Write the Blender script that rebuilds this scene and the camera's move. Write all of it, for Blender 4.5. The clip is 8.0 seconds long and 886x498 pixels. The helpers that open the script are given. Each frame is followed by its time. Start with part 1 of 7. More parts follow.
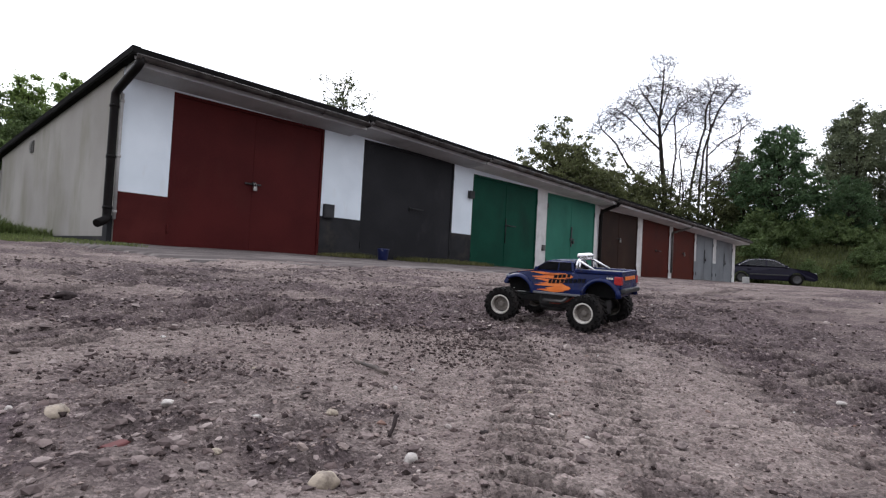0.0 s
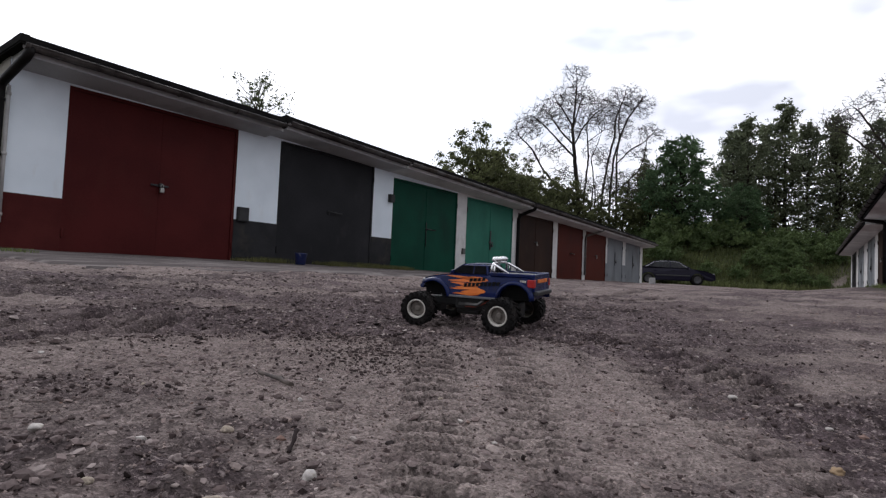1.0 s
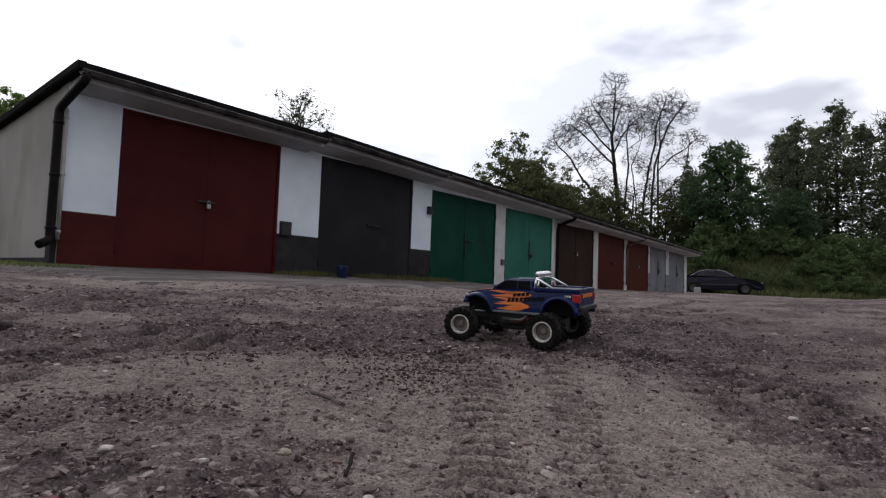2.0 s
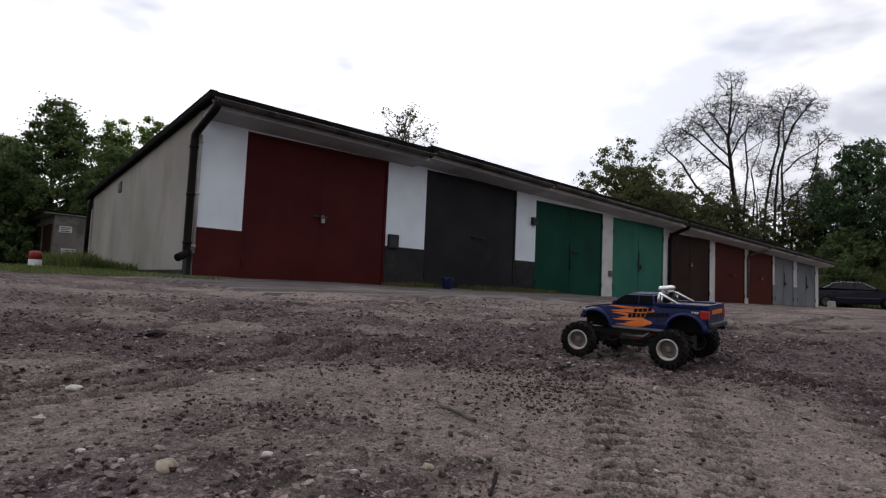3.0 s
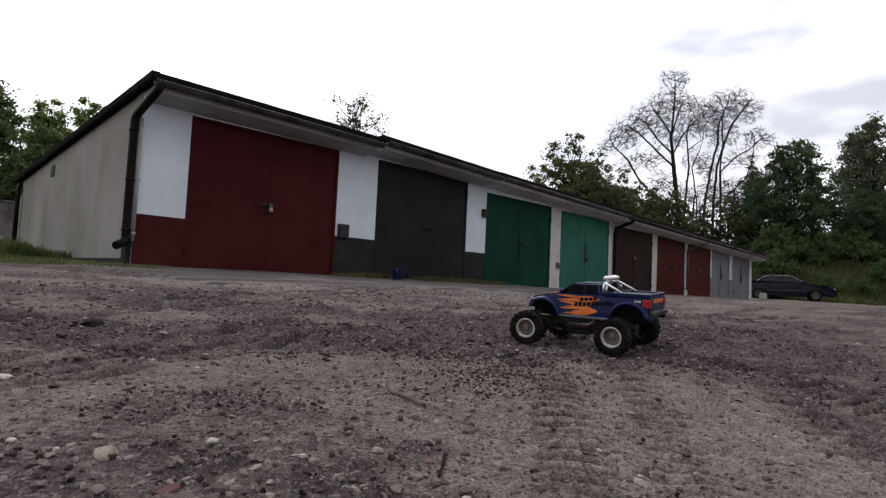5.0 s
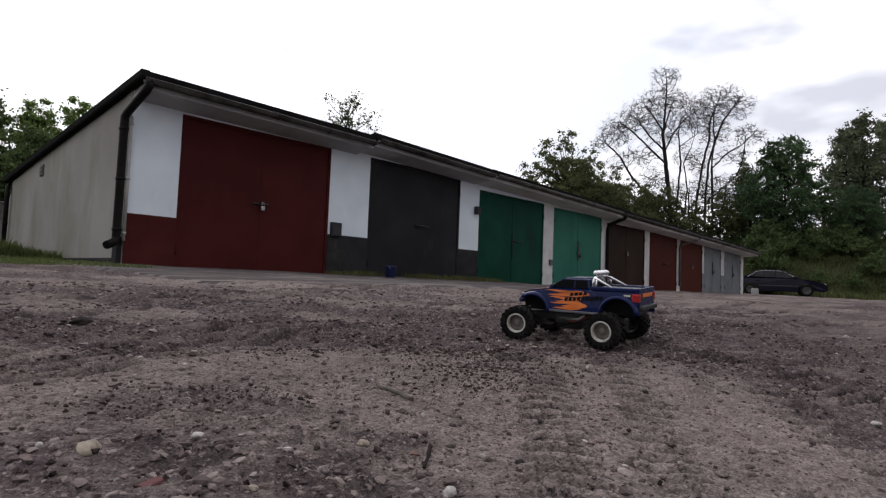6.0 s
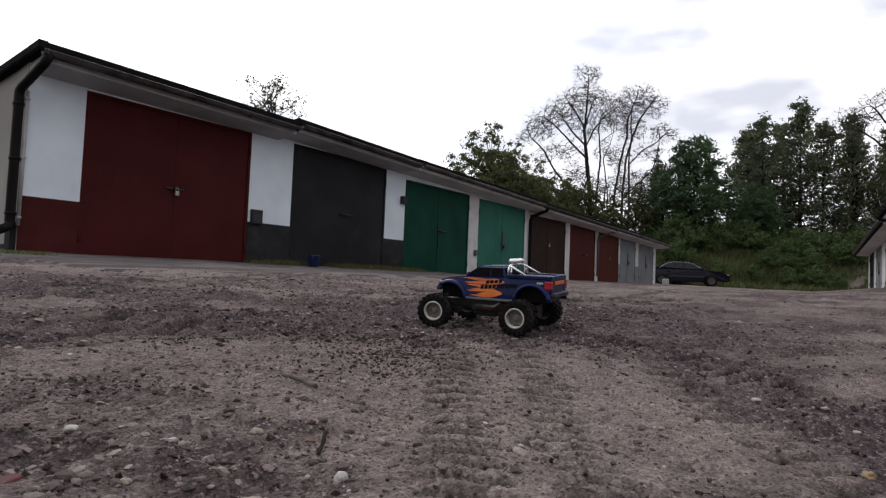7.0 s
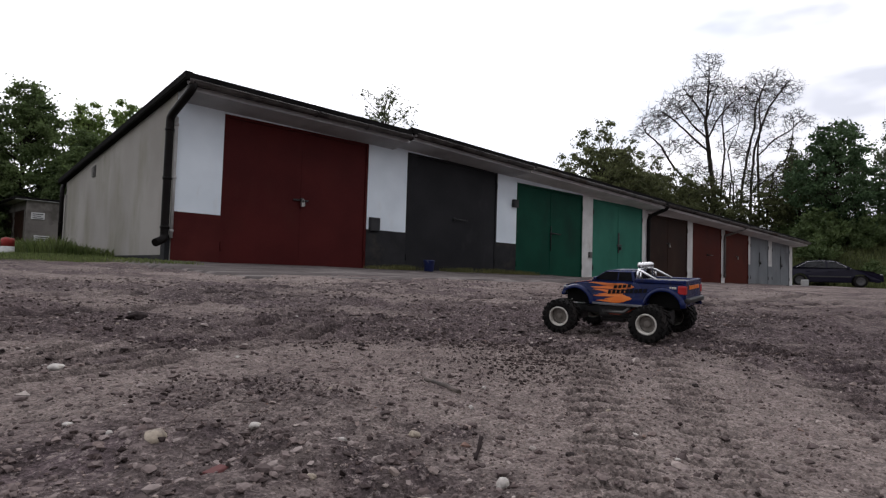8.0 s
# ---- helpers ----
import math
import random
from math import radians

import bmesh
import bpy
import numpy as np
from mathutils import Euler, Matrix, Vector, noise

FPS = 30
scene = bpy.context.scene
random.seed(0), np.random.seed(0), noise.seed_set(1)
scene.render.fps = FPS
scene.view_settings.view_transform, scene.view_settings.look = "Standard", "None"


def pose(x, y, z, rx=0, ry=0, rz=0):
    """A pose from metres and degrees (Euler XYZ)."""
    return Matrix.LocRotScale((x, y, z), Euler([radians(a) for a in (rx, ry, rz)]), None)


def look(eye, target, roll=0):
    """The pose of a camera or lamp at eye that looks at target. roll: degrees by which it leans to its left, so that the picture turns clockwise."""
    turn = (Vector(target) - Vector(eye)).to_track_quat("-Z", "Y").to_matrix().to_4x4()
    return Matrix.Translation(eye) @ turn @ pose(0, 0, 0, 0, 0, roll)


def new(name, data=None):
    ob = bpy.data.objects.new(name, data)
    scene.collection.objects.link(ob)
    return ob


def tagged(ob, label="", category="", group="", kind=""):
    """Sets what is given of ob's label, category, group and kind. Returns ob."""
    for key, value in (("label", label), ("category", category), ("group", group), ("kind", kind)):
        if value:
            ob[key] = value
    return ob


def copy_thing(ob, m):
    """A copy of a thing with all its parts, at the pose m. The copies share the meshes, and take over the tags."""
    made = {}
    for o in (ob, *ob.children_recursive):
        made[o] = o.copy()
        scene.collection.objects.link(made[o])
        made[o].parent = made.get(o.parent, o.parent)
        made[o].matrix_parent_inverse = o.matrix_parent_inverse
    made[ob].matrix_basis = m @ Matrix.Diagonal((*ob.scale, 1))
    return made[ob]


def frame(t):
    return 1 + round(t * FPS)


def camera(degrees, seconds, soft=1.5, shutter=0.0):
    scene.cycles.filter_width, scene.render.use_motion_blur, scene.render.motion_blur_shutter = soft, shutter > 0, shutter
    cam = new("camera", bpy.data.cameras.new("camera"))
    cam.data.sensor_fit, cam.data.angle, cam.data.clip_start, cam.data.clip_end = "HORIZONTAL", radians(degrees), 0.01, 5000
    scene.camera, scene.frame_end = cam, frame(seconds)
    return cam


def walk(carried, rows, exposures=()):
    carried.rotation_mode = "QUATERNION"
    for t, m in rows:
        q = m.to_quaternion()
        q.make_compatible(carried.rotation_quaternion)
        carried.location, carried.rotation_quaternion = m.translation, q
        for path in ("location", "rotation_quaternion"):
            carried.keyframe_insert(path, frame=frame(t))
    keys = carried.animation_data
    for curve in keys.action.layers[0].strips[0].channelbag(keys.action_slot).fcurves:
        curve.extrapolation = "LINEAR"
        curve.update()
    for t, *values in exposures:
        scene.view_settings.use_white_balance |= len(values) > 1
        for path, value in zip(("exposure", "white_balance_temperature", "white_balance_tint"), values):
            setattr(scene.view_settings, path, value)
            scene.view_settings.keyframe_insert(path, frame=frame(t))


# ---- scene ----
FOV = 74.28
EXPO = 0.0
PATH = [
    (0, (-2.247, -8.135, -0.152), (1.384, -4.702, 0.014), 3.06),
    (0.2, (-2.235, -8.137, -0.151), (1.643, -4.989, 0.064), 2.84),
    (0.5, (-2.225, -8.137, -0.152), (1.822, -5.209, 0.074), 2.71),
    (1, (-2.221, -8.138, -0.149), (1.834, -5.221, 0.081), 2.47),
    (1.2, (-2.225, -8.138, -0.146), (1.815, -5.202, 0.086), 2.26),
    (2.3, (-2.235, -8.115, -0.133), (1.533, -4.845, 0.193), 1.94),
    (2.5, (-2.243, -8.107, -0.132), (1.441, -4.743, 0.201), 1.80),
    (2.8, (-2.281, -8.120, -0.121), (1.044, -4.405, 0.260), 2.20),
    (3, (-2.267, -8.098, -0.127), (0.969, -4.304, 0.242), 2.42),
    (3.3, (-2.223, -8.070, -0.143), (1.236, -4.475, 0.180), 2.01),
    (3.5, (-2.224, -8.116, -0.135), (1.584, -4.886, 0.116), 1.26),
    (3.7, (-2.205, -8.122, -0.143), (1.968, -5.383, 0.137), 0.99),
    (3.8, (-2.208, -8.125, -0.143), (2.059, -5.537, 0.174), 1.94),
    (4, (-2.224, -8.130, -0.143), (2.027, -5.512, 0.137), 2.16),
    (4.2, (-2.248, -8.123, -0.140), (1.860, -5.289, 0.154), 2.73),
    (4.5, (-2.270, -8.104, -0.135), (1.396, -4.720, 0.188), 2.87),
    (4.7, (-2.269, -8.099, -0.135), (1.294, -4.606, 0.191), 2.85),
    (5.8, (-2.269, -8.105, -0.137), (1.282, -4.597, 0.163), 2.37),
    (6, (-2.262, -8.108, -0.141), (1.327, -4.639, 0.157), 2.22),
    (6.5, (-2.249, -8.112, -0.145), (1.492, -4.804, 0.100), 1.95),
    (6.8, (-2.236, -8.123, -0.145), (1.708, -5.058, 0.087), 2.01),
    (7, (-2.234, -8.126, -0.148), (1.762, -5.131, 0.091), 2.34),
    (7.2, (-2.237, -8.125, -0.148), (1.725, -5.085, 0.097), 2.38),
    (7.5, (-2.266, -8.105, -0.145), (1.368, -4.680, 0.105), 1.92),
    (7.7, (-2.272, -8.103, -0.143), (1.241, -4.554, 0.101), 2.30),
    (8, (-2.274, -8.102, -0.142), (1.091, -4.411, 0.092), 1.75),
]

cam = camera(FOV, 8.0, soft=1.3)
walk(cam, [(t, look(eye, target, roll)) for t, eye, target, roll in PATH],
     exposures=[(t, EXPO + e, k, 13) for t, e, k in ((0.0, 0.28, 6150), (0.5, 0.02, 6150), (1.0, -0.32, 6180), (2.5, -0.58, 6280), (3.0, -0.60, 6350), (3.5, -0.62, 6350), (4.0, -0.55, 6350),
                                                     (4.5, -0.42, 6350), (6.5, -0.46, 6350), (7.0, -0.41, 6350), (8.0, -0.35, 6330))])

# ---------------------------------------------------------------- sky and sun
SUN_EL, SUN_AZ = 48.0, 25.0          # degrees; azimuth clockwise from +y
world = bpy.data.worlds.new("overcast_sky")
scene.world = world
world.use_nodes = True
wn, wl = world.node_tree.nodes, world.node_tree.links
wn.clear()
w_out = wn.new("ShaderNodeOutputWorld")
w_bg = wn.new("ShaderNodeBackground")
w_bg.inputs["Strength"].default_value = 0.12
w_sky = wn.new("ShaderNodeTexSky")
w_sky.sky_type = "NISHITA"
w_sky.sun_disc = False
w_sky.sun_elevation, w_sky.sun_rotation = radians(SUN_EL), radians(SUN_AZ)
w_sky.air_density, w_sky.dust_density = 1.0, 2.0
w_tc = wn.new("ShaderNodeTexCoord")
w_map = wn.new("ShaderNodeMapping")
w_map.inputs["Scale"].default_value = (1.0, 1.0, 2.6)
w_map.inputs["Rotation"].default_value = (0, 0, radians(17))
w_map.inputs["Location"].default_value = (0, 0, 0.18)
w_noise = wn.new("ShaderNodeTexNoise")
w_noise.inputs["Scale"].default_value = 2.1
w_noise.inputs["Detail"].default_value = 5.0
w_noise.inputs["Roughness"].default_value = 0.5
w_ramp = wn.new("ShaderNodeValToRGB")          # how closed the cloud cover is
w_ramp.color_ramp.elements[0].position, w_ramp.color_ramp.elements[0].color = 0.30, (0.6, 0.6, 0.6, 1)
w_ramp.color_ramp.elements[1].position, w_ramp.color_ramp.elements[1].color = 0.42, (1, 1, 1, 1)
w_noise2 = wn.new("ShaderNodeTexNoise")
w_noise2.inputs["Scale"].default_value = 3.3
w_noise2.inputs["Detail"].default_value = 4.0
w_cloud = wn.new("ShaderNodeValToRGB")         # brightness of the cloud itself
w_cloud.color_ramp.elements[0].position, w_cloud.color_ramp.elements[0].color = 0.36, (6.6, 6.8, 7.4, 1)
w_cloud.color_ramp.elements[1].position, w_cloud.color_ramp.elements[1].color = 0.50, (11.5, 11.5, 11.7, 1)
w_mix = wn.new("ShaderNodeMix")
w_mix.data_type = "RGBA"
wl.new(w_tc.outputs["Generated"], w_map.inputs["Vector"])
wl.new(w_map.outputs["Vector"], w_noise.inputs["Vector"])
wl.new(w_map.outputs["Vector"], w_noise2.inputs["Vector"])
wl.new(w_noise.outputs["Fac"], w_ramp.inputs["Fac"])
wl.new(w_noise2.outputs["Fac"], w_cloud.inputs["Fac"])
wl.new(w_ramp.outputs["Color"], w_mix.inputs["Factor"])
wl.new(w_sky.outputs["Color"], w_mix.inputs["A"])
az, el = radians(SUN_AZ), radians(SUN_EL)
SUN_WAY = (math.sin(az) * math.cos(el), math.cos(az) * math.cos(el), math.sin(el))
w_dot = wn.new("ShaderNodeVectorMath")         # cloud is brighter towards the hidden sun
w_dot.operation = "DOT_PRODUCT"
w_dot.inputs[1].default_value = SUN_WAY
wl.new(w_tc.outputs["Generated"], w_dot.inputs[0])
w_glow = wn.new("ShaderNodeMapRange")
w_glow.inputs["From Min"].default_value, w_glow.inputs["From Max"].default_value = -0.6, 1.0
w_glow.inputs["To Min"].default_value, w_glow.inputs["To Max"].default_value = 0.50, 1.55
wl.new(w_dot.outputs["Value"], w_glow.inputs["Value"])
w_lit = wn.new("ShaderNodeVectorMath")
w_lit.operation = "SCALE"
wl.new(w_cloud.outputs["Color"], w_lit.inputs[0])
wl.new(w_glow.outputs["Result"], w_lit.inputs["Scale"])
wl.new(w_lit.outputs["Vector"], w_mix.inputs["B"])
wl.new(w_mix.outputs["Result"], w_bg.inputs["Color"])
wl.new(w_bg.outputs["Background"], w_out.inputs["Surface"])

sun = new("sun", bpy.data.lights.new("sun", "SUN"))
sun.data.energy, sun.data.angle, sun.data.color = 0.8, radians(25), (1.0, 0.96, 0.9)
sun.matrix_world = look([20 * v for v in SUN_WAY], (0, 0, 0))


# ---------------------------------------------------------------- materials
def material(name, low, high=None, rough=0.7, metal=0.0, scale=6.0, fine=60.0, bump=0.15, bump_dist=0.01,
             spread=(0.35, 0.65), rand=0.0, coat=0.0, stain=None, stain_scale=1.2, stain_cut=(0.52, 0.66),
             stretch=(1, 1, 1), island=False, streak=0.0, spec=0.5):
    """A two-scale surface: broad variation from low to high, fine grain, relief, and stains of their own colour."""
    m = bpy.data.materials.new(name)
    m.use_nodes = True
    n, l = m.node_tree.nodes, m.node_tree.links
    b = n["Principled BSDF"]
    tc = n.new("ShaderNodeTexCoord")
    mp = n.new("ShaderNodeMapping")
    mp.inputs["Scale"].default_value = stretch
    l.new(tc.outputs["Object"], mp.inputs["Vector"])
    a = n.new("ShaderNodeTexNoise")
    a.inputs["Scale"].default_value, a.inputs["Detail"].default_value = scale, 5.0
    f = n.new("ShaderNodeTexNoise")
    f.inputs["Scale"].default_value, f.inputs["Detail"].default_value = fine, 3.0
    for t in (a, f):
        l.new(mp.outputs["Vector"], t.inputs["Vector"])
    add = n.new("ShaderNodeMath")
    add.operation = "MULTIPLY_ADD"
    add.inputs[1].default_value = 0.35
    l.new(f.outputs["Fac"], add.inputs[0])
    l.new(a.outputs["Fac"], add.inputs[2])
    sub = n.new("ShaderNodeMath")
    sub.operation = "SUBTRACT"
    sub.inputs[1].default_value = 0.175
    l.new(add.outputs[0], sub.inputs[0])
    r = n.new("ShaderNodeValToRGB")
    r.color_ramp.elements[0].position, r.color_ramp.elements[1].position = spread
    r.color_ramp.elements[0].color = (*low, 1)
    r.color_ramp.elements[1].color = (*(high or [min(1, c * 1.25) for c in low]), 1)
    l.new(sub.outputs[0], r.inputs["Fac"])
    colour = r.outputs["Color"]
    if stain:
        s = n.new("ShaderNodeTexNoise")
        s.inputs["Scale"].default_value, s.inputs["Detail"].default_value = stain_scale, 6.0
        s.inputs["Roughness"].default_value = 0.62
        sm = n.new("ShaderNodeMapping")
        sm.inputs["Location"].default_value = (3.1, 7.7, 1.3)
        sm.inputs["Scale"].default_value = (1, 1, 1 - streak)
        l.new(tc.outputs["Object"], sm.inputs["Vector"])
        l.new(sm.outputs["Vector"], s.inputs["Vector"])
        sr = n.new("ShaderNodeValToRGB")
        sr.color_ramp.elements[0].position, sr.color_ramp.elements[1].position = stain_cut
        l.new(s.outputs["Fac"], sr.inputs["Fac"])
        mx = n.new("ShaderNodeMix")
        mx.data_type = "RGBA"
        mx.inputs["B"].default_value = (*stain, 1)
        l.new(sr.outputs["Color"], mx.inputs["Factor"])
        l.new(colour, mx.inputs["A"])
        colour = mx.outputs["Result"]
    if rand or island:
        h = n.new("ShaderNodeHueSaturation")
        if island:
            src = n.new("ShaderNodeNewGeometry").outputs["Random Per Island"]
        else:
            src = n.new("ShaderNodeObjectInfo").outputs["Random"]
        mr = n.new("ShaderNodeMapRange")
        mr.inputs["To Min"].default_value, mr.inputs["To Max"].default_value = 1 - rand, 1 + rand
        l.new(src, mr.inputs["Value"])
        l.new(mr.outputs["Result"], h.inputs["Value"])
        l.new(colour, h.inputs["Color"])
        colour = h.outputs["Color"]
    l.new(colour, b.inputs["Base Color"])
    rr = n.new("ShaderNodeMapRange")
    rr.inputs["To Min"].default_value, rr.inputs["To Max"].default_value = max(0.02, rough - 0.12), min(1, rough + 0.12)
    l.new(a.outputs["Fac"], rr.inputs["Value"])
    l.new(rr.outputs["Result"], b.inputs["Roughness"])
    b.inputs["Metallic"].default_value = metal
    b.inputs["Coat Weight"].default_value = coat
    b.inputs["Specular IOR Level"].default_value = spec
    if bump:
        bp = n.new("ShaderNodeBump")
        bp.inputs["Strength"].default_value, bp.inputs["Distance"].default_value = bump, bump_dist
        l.new(sub.outputs[0], bp.inputs["Height"])
        l.new(bp.outputs["Normal"], b.inputs["Normal"])
    return m


def leaf_material(name, low, high, rand=0.35):
    m = material(name, low, high, rough=0.6, scale=0.5, fine=9.0, bump=0, rand=rand, island=True)
    b = m.node_tree.nodes["Principled BSDF"]
    b.inputs["Specular IOR Level"].default_value = 0.25
    t = m.node_tree.nodes.new("ShaderNodeBsdfTranslucent")
    src = b.inputs["Base Color"].links[0].from_socket
    m.node_tree.links.new(src, t.inputs["Color"])
    mix = m.node_tree.nodes.new("ShaderNodeMixShader")
    mix.inputs["Fac"].default_value = 0.42
    out = m.node_tree.nodes["Material Output"]
    m.node_tree.links.new(b.outputs["BSDF"], mix.inputs[1])
    m.node_tree.links.new(t.outputs["BSDF"], mix.inputs[2])
    m.node_tree.links.new(mix.outputs["Shader"], out.inputs["Surface"])
    return m


M_WHITE = material("white_wall_paint", (0.68, 0.745, 0.80), (0.75, 0.815, 0.87), rough=0.85, scale=2.0, fine=120, bump=0.2, bump_dist=0.004,
                   stain=(0.60, 0.61, 0.61), stain_scale=2.2, stain_cut=(0.64, 0.88), streak=0.6, spec=0.2)
M_WHITE_OLD = material("old_white_wall_paint", (0.52, 0.515, 0.505), (0.66, 0.655, 0.64), rough=0.9, scale=3.0, fine=90, bump=0.3, bump_dist=0.006,
                       stain=(0.34, 0.315, 0.28), stain_scale=2.6, stain_cut=(0.52, 0.76), streak=0.5)
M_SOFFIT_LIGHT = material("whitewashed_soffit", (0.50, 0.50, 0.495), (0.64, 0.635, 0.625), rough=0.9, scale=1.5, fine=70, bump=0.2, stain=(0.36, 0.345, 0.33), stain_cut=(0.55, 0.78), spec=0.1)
# greyer copy of the white soffit, with the shade under the eaves in its colour
M_SOFFIT_SHADE = material("shaded_white_soffit", (0.34, 0.34, 0.34), (0.45, 0.45, 0.45), rough=0.9, scale=1.5, fine=70, bump=0.2, stain=(0.22, 0.21, 0.20), stain_cut=(0.55, 0.75), spec=0.1)
M_PLASTER = material("beige_grey_plaster", (0.258, 0.242, 0.222), (0.330, 0.312, 0.290), rough=0.95, scale=0.9, fine=140, bump=0.6, bump_dist=0.006,
                     stain=(0.195, 0.188, 0.145), stain_scale=0.9, stain_cut=(0.50, 0.72), streak=0.65, spec=0.1)
M_PLASTER_DARK = material("grey_plaster", (0.130, 0.118, 0.110), (0.185, 0.170, 0.158), rough=0.95, scale=1.0, fine=90, bump=0.4, stain=(0.085, 0.078, 0.07), spec=0.1)
M_DADO_RED = material("oxide_red_wall_paint", (0.056, 0.0105, 0.0098), (0.076, 0.0160, 0.0145), rough=0.8, scale=3, fine=90, bump=0.35, bump_dist=0.005, spec=0.1)
M_DADO_GREY = material("dark_grey_wall_paint", (0.020, 0.020, 0.0215), (0.031, 0.031, 0.033), rough=0.8, scale=3, fine=90, bump=0.35, bump_dist=0.005, stain=(0.042, 0.039, 0.035), stain_scale=2.5, spec=0.1)


def door_paint(name, low, high, rough=0.58, stain=None):
    return material(name, low, high, rough=rough, scale=1.3, fine=40, bump=0.08, bump_dist=0.008, stain=stain, stain_scale=1.4, stain_cut=(0.54, 0.75), streak=0.5, spec=0.07)


M_RED1 = door_paint("oxide_red_steel_paint", (0.0500, 0.0080, 0.0080), (0.0690, 0.0120, 0.0115), stain=(0.0620, 0.0140, 0.0120))
# the pale stain colour here paints the blotchy sheen of the grey door
M_GREY = door_paint("anthracite_steel_paint", (0.0165, 0.0165, 0.0185), (0.0240, 0.0240, 0.0262), rough=0.55, stain=(0.0400, 0.0395, 0.0415))
M_GREEN = door_paint("dark_green_steel_paint", (0.0040, 0.0400, 0.0250), (0.0070, 0.0570, 0.0360), stain=(0.0060, 0.0310, 0.0210))
M_MINT = door_paint("mint_green_steel_paint", (0.0275, 0.1350, 0.0955), (0.0370, 0.1590, 0.1145), rough=0.55, stain=(0.0230, 0.1090, 0.0765))
M_BROWN = door_paint("dark_brown_steel_paint", (0.0218, 0.0116, 0.0088), (0.0374, 0.0204, 0.0150), stain=(0.0476, 0.0306, 0.0204))
M_RED2 = door_paint("brick_red_steel_paint", (0.0570, 0.0115, 0.0080), (0.0760, 0.0160, 0.0110), stain=(0.0420, 0.0110, 0.0080))
M_RED3 = door_paint("orange_red_steel_paint", (0.0700, 0.0158, 0.0105), (0.0880, 0.0205, 0.0135), stain=(0.0490, 0.0138, 0.0098))
M_LGREY = door_paint("light_grey_steel_paint", (0.1658, 0.1790, 0.1923), (0.2188, 0.2321, 0.2453), stain=(0.1127, 0.1127, 0.1127))
M_BLUEGREY = door_paint("blue_grey_steel_paint", (0.1445, 0.1785, 0.2125), (0.1955, 0.2338, 0.2720), stain=(0.1190, 0.1445, 0.1700))
M_WINE = door_paint("wine_red_steel_paint", (0.0480, 0.0125, 0.0150), (0.0680, 0.0185, 0.0215), stain=(0.0420, 0.0140, 0.0150))
M_FELT = material("black_roofing_felt", (0.0070, 0.0066, 0.0066), (0.0140, 0.0132, 0.0128), rough=0.95, scale=5, fine=160, bump=0.4, spec=0.04)
M_GUTTER = material("dark_brown_gutter_metal", (0.0055, 0.0045, 0.0043), (0.0105, 0.0085, 0.0080), rough=0.5, scale=5, fine=50, bump=0.08, spec=0.10)
M_GUTTER_OLD = material("weathered_brown_gutter", (0.040, 0.033, 0.031), (0.080, 0.070, 0.066), rough=0.5, scale=5, fine=50, bump=0.08, spec=0.2, stain=(0.018, 0.014, 0.013), stain_scale=2.5)
M_ZINC = material("weathered_zinc", (0.085, 0.082, 0.08), (0.15, 0.145, 0.14), rough=0.45, metal=0.6, scale=6, fine=60, bump=0.1, stain=(0.06, 0.045, 0.035))
M_PIPE = material("pale_grey_conduit", (0.30, 0.29, 0.28), (0.4, 0.39, 0.38), rough=0.5)
M_BLACK = material("black_painted_steel", (0.012, 0.012, 0.012), (0.025, 0.025, 0.026), rough=0.4, metal=0.3)
M_STEEL = material("worn_bright_steel", (0.26, 0.25, 0.24), (0.42, 0.41, 0.39), rough=0.4, metal=0.9)
M_BOX = material("grey_meter_box_paint", (0.028, 0.028, 0.030), (0.042, 0.042, 0.044), rough=0.6, spec=0.15)
M_CONC = material("worn_concrete", (0.052, 0.044, 0.043), (0.170, 0.150, 0.144), rough=0.95, scale=2.2, fine=30, bump=0.5, bump_dist=0.008, stain=(0.070, 0.060, 0.058), stain_scale=2.4, stain_cut=(0.46, 0.66), stretch=(0.22, 3.2, 1), spread=(0.38, 0.62), spec=0.03)
M_BARK = material("grey_brown_bark", (0.017, 0.014, 0.012), (0.045, 0.037, 0.030), rough=0.95, scale=5, fine=30, bump=0.6, bump_dist=0.03, stretch=(1, 1, 0.25), spec=0.1)
M_TWIG = material("thin_grey_twigs", (0.026, 0.020, 0.020), (0.055, 0.045, 0.042), rough=0.95, scale=3, fine=20, bump=0, spec=0.1)
M_LEAF_MID = leaf_material("mid_green_leaves", (0.0680, 0.1020, 0.0370), (0.1380, 0.1860, 0.0700))
M_LEAF_BRIGHT = leaf_material("fresh_green_leaves", (0.0480, 0.0880, 0.0400), (0.0940, 0.1480, 0.0680))
M_LEAF_FRESH = leaf_material("light_green_leaves", (0.125, 0.185, 0.052), (0.230, 0.300, 0.095))
M_LEAF_OLIVE = leaf_material("olive_leaves", (0.0700, 0.0790, 0.0330), (0.1350, 0.1480, 0.0640))
M_LEAF_DARK = leaf_material("dark_green_leaves", (0.0780, 0.0920, 0.0500), (0.1540, 0.1740, 0.0880))
M_NEEDLE = leaf_material("dark_pine_needles", (0.0700, 0.0850, 0.0500), (0.1380, 0.1580, 0.0870))
M_GRASS = leaf_material("grass_blades", (0.060, 0.086, 0.024), (0.135, 0.160, 0.055))
M_BANK = leaf_material("dull_bank_grass", (0.068, 0.082, 0.028), (0.135, 0.150, 0.058))
M_GRASS_DRY = leaf_material("yellow_moss_blades", (0.085, 0.090, 0.030), (0.150, 0.145, 0.055))


